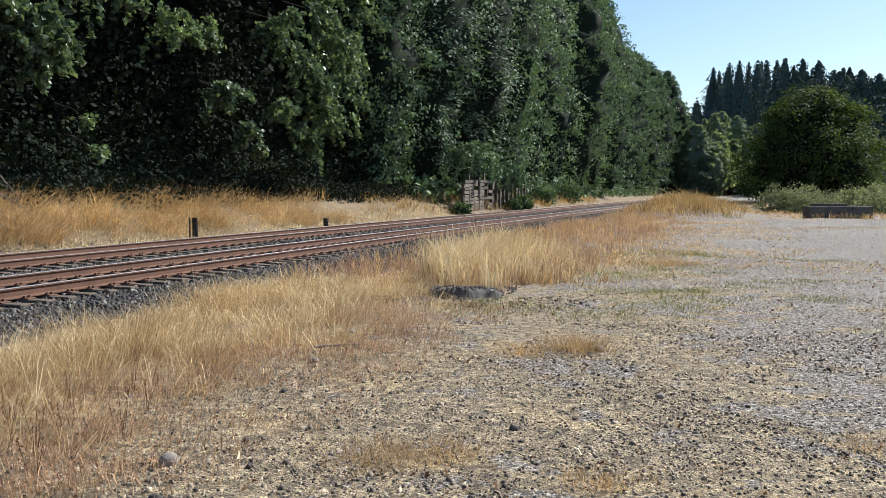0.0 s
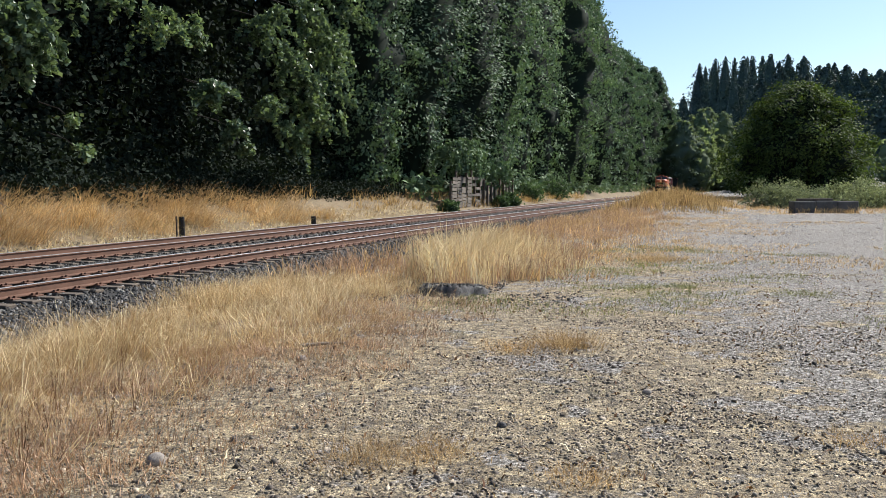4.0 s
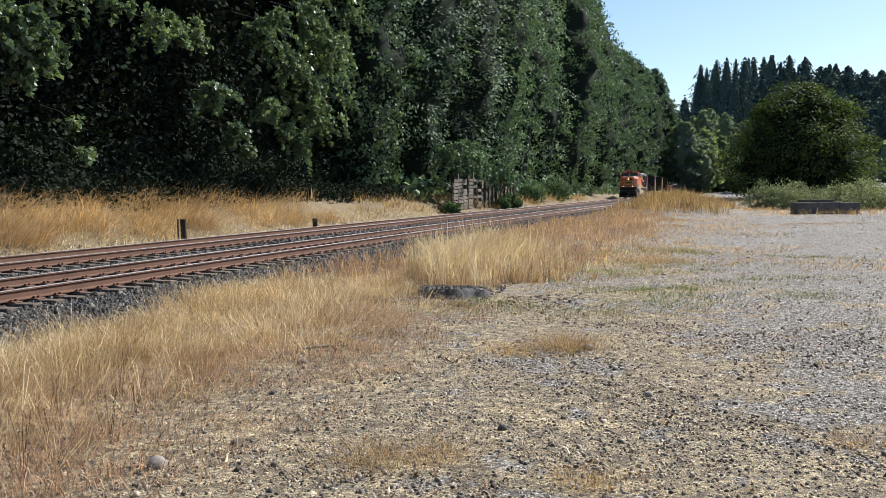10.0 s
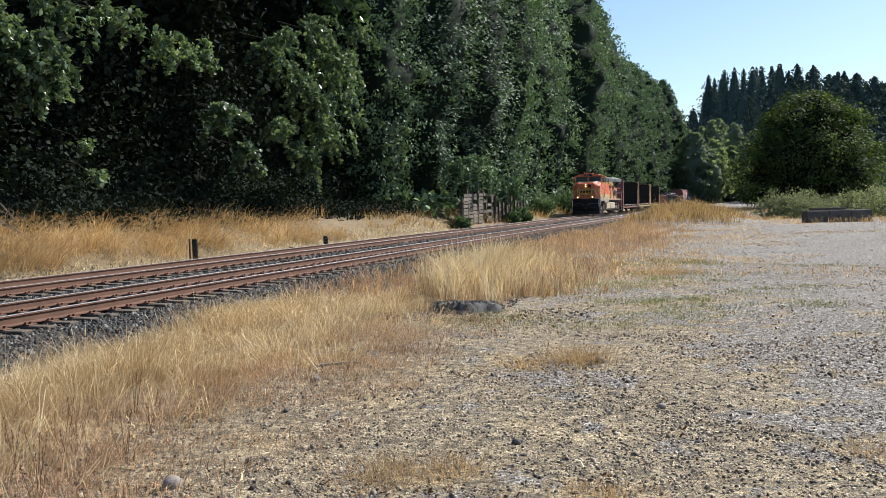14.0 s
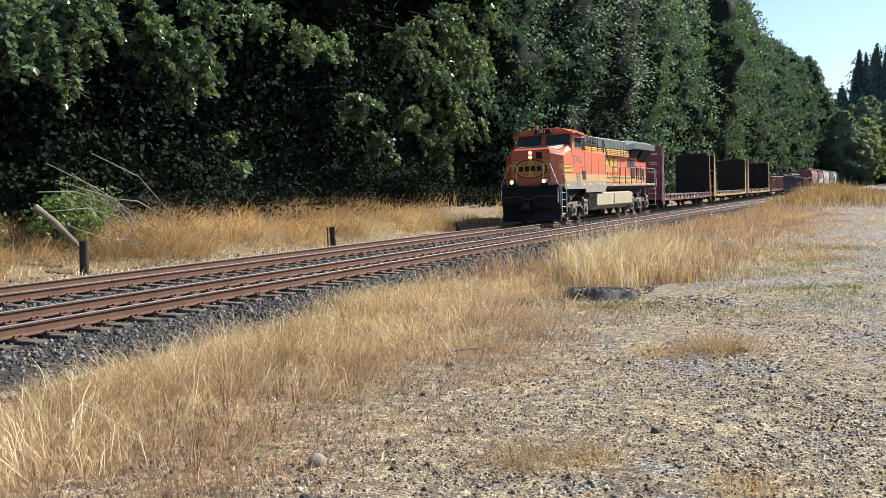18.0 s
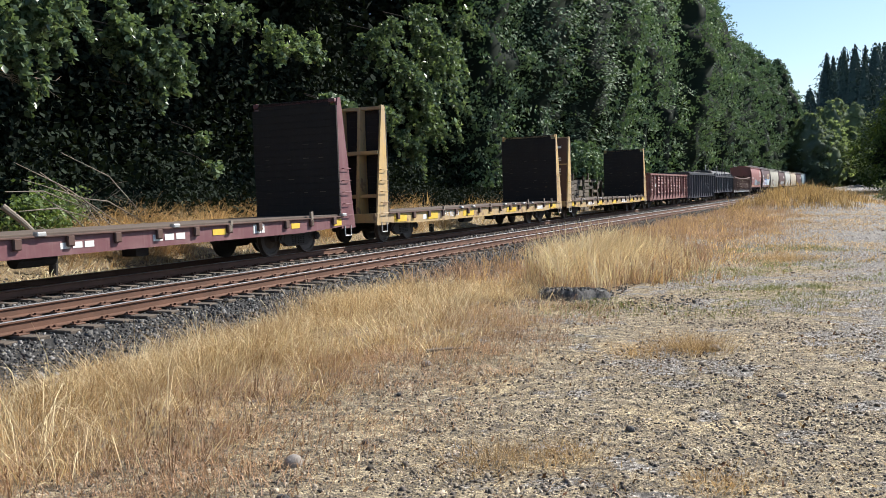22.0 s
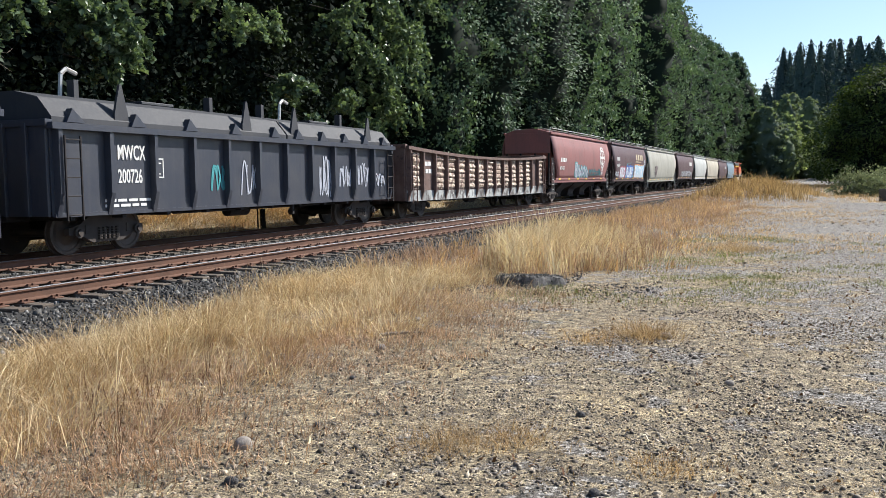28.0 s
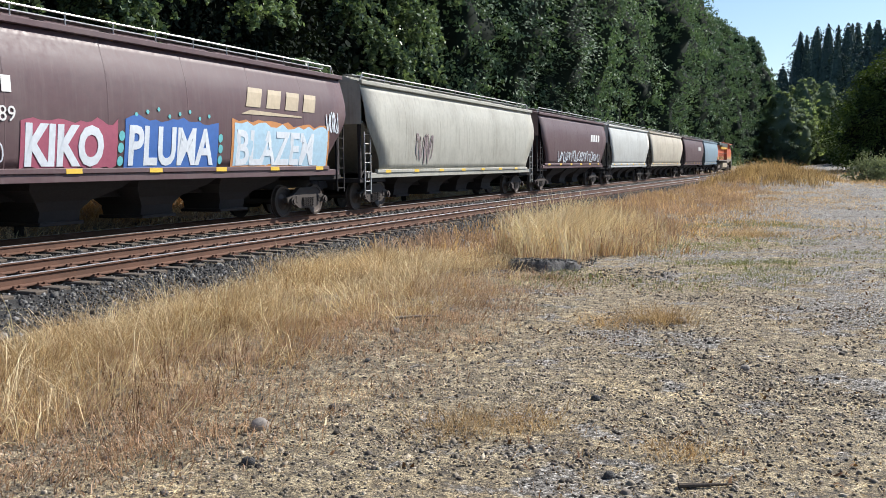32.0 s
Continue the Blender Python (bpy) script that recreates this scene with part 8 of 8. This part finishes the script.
def fallen_branch():
    """Bleached dead branch with many twigs, lying down the bank."""
    ob = thing("fallen_branch", None, "bleached dead branch with many twigs on the bank", "branch")
    d = 3.5
    at = lambda s, z, dd=0.0: Vector(sq(s, main_q(s) + d + dd, z))
    part("log", Mesh().tube(at(15.8, 1.75, 0.5), at(16.25, 1.3, 0.3), 0.085, 9, 0.075).tube(at(16.25, 1.3, 0.3), at(16.75, 0.6, 0), 0.075, 9, 0.06), MAT_DEADWOOD, ob, "short thick log")
    runs = [((16.3, 2.85, 0.6), (17.6, 2.2, 0.3), (19.5, 1.0, 0)), ((17.9, 3.15, 0.7), (19.3, 2.5, 0.4), (20.1, 1.5, 0.1)), ((16.1, 1.6, 0.3), (17.2, 1.65, 0.2), (18.6, 1.25, 0)),
            ((16.4, 2.4, 0.4), (18.0, 1.9, 0.1), (19.3, 0.6, -0.2)), ((16.6, 2.2, 0.5), (17.6, 1.5, 0.2), (18.4, 0.5, -0.3)), ((17.0, 2.6, 0.5), (18.1, 1.7, 0.1), (18.9, 0.3, -0.2)),
            ((16.5, 1.2, 0.1), (17.6, 0.8, 0), (18.8, 0.7, -0.1)), ((15.9, 2.1, 0.5), (16.9, 2.1, 0.3), (18.2, 1.6, 0.1)), ((18.0, 1.9, 0.2), (18.9, 1.8, 0.1), (20.4, 1.1, 0.1))]
    for k, (a, b, c) in enumerate(runs):
        m = Mesh().tube(at(*a), at(*b), 0.010, 6, 0.02).tube(at(*b), at(*c), 0.02, 6, 0.01)
        pa, pb = at(*b), at(*c)
        for j in range(14):
            p = pa.lerp(pb, RNG.uniform(0, 1))
            m.tube(p, p + Vector((RNG.uniform(-0.6, 0.6), RNG.uniform(-0.5, 0.3), RNG.uniform(-0.4, 0.35))), 0.007, 4, 0.003)
        part("limb", m, MAT_DEADWOOD, ob)


fallen_branch()


def dead_spray(s, z, d):
    p0 = Vector(sq(s, main_q(s) + d, z))
    ob = thing("dead_twigs", Matrix.Translation(p0), "bare dead twigs hanging in the wood's shade", "branch")
    m = Mesh()
    for k in range(9):
        a = Vector((0, 0, 0))
        way = Vector(sq(1, -0.2, 0)) * RNG.uniform(0.5, 1.0) + Vector((0, 0, RNG.uniform(-0.28, 0.22)))
        for j in range(4):
            b = a + way * 0.42 + Vector((RNG.uniform(-0.08, 0.08), RNG.uniform(-0.08, 0.08), RNG.uniform(-0.08, 0.08)))
            m.tube(a, b, 0.012 - 0.002 * j, 5, 0.01 - 0.002 * j)
            e = b + way * 0.2 + Vector((RNG.uniform(-0.2, 0.2), RNG.uniform(-0.2, 0.2), RNG.uniform(-0.2, 0.2)))
            m.tube(b, e, 0.006, 4, 0.002)
            a = b
    part("twigs", m, MAT_DEADWOOD, ob)


dead_spray(16.2, 5.2, 4.6)

# bleached litter and cut brush along the foot of the bank
blades("bank_litter", scatter(11000, 9, 60, 16.8, 19.6, lambda s, q: 1.0 if 2.2 < q - main_q(s) < 4.4 else 0.1), 0.06, 0.3, 0.012, STRAW_PALE, "bleached cut brush and litter at the foot of the bank", 2.6)

# seeded dock with dark heads among the grass
for k, (s, q) in enumerate(((4.8, 4.1), (4.4, 3.95), (6.0, 4.45), (4.5, 4.2), (5.1, 4.25), (4.0, 3.6), (5.6, 4.0), (3.2, 3.9), (2.6, 4.3), (4.9, 3.7))):
    ob = thing("dock_weed", Matrix.Translation(on_plan(s, q)), "dry dock weed with dark brown seed heads", "weed", "dock weeds")
    for j in range(4):
        top = Vector((RNG.uniform(-0.1, 0.1), RNG.uniform(-0.1, 0.1), RNG.uniform(0.2, 0.4)))
        stalk = part("stalk", Mesh().tube((RNG.uniform(-0.03, 0.03), RNG.uniform(-0.03, 0.03), -0.02), top, 0.002, 5, 0.0012), WEED_BROWN, ob)
        hd = [tuple(top * (1 - 0.022 * i) + Vector((RNG.uniform(-0.006, 0.006), RNG.uniform(-0.006, 0.006), 0))) for i in range(10)]
        tagged(part("seed_head", leaf_mesh("seed_head", np.array(hd), 0.009, WEED_BROWN), WEED_BROWN, stalk), kind="stuff")


# ---- movement ----
LEAD_19, SPEED, GAIN = 25.82, 14.704, 0.037


def lead_s(t):
    """Where the train's front is along the line at t seconds."""
    return LEAD_19 - SPEED * (t - 19) - 0.5 * GAIN * (t - 19) ** 2


def car_pose(s, length, turned=False):
    a, b = s - length * 0.36, s + length * 0.36
    p, q = sq(a, main_q(a)), sq(b, main_q(b))
    c = (p + q) / 2
    yaw = math.atan2(q.y - p.y, q.x - p.x)
    return Matrix.Translation((c.x, c.y, RAIL_TOP)) @ Matrix.Rotation(yaw + (math.pi if turned else 0), 4, "Z")


def motions():
    for ob, mid, length in TRAIN:
        walk(ob, [(t, car_pose(lead_s(t) + mid, length, ob is rear)) for t in range(0, 33)])
    # wheels roll while their car passes the camera; far off they are mere specks
    for w, x, r, mid in SPIN:
        frames = [k for k in range(1, 960) if -32 < lead_s(k / 30) + mid + x < 48]
        if not frames:
            continue
        rows = [(0, pose(x, 0, r))]
        keep = [0] + frames + [960]
        turn0 = lead_s(frames[0] / 30)
        rows = []
        for k in keep:
            c = min(max(k, frames[0]), frames[-1])
            ang = (turn0 - lead_s(c / 30)) / r
            rows.append((k / 30, pose(x, 0, r, 0, -math.degrees(ang), 0)))
        walk(w, rows)


motions()
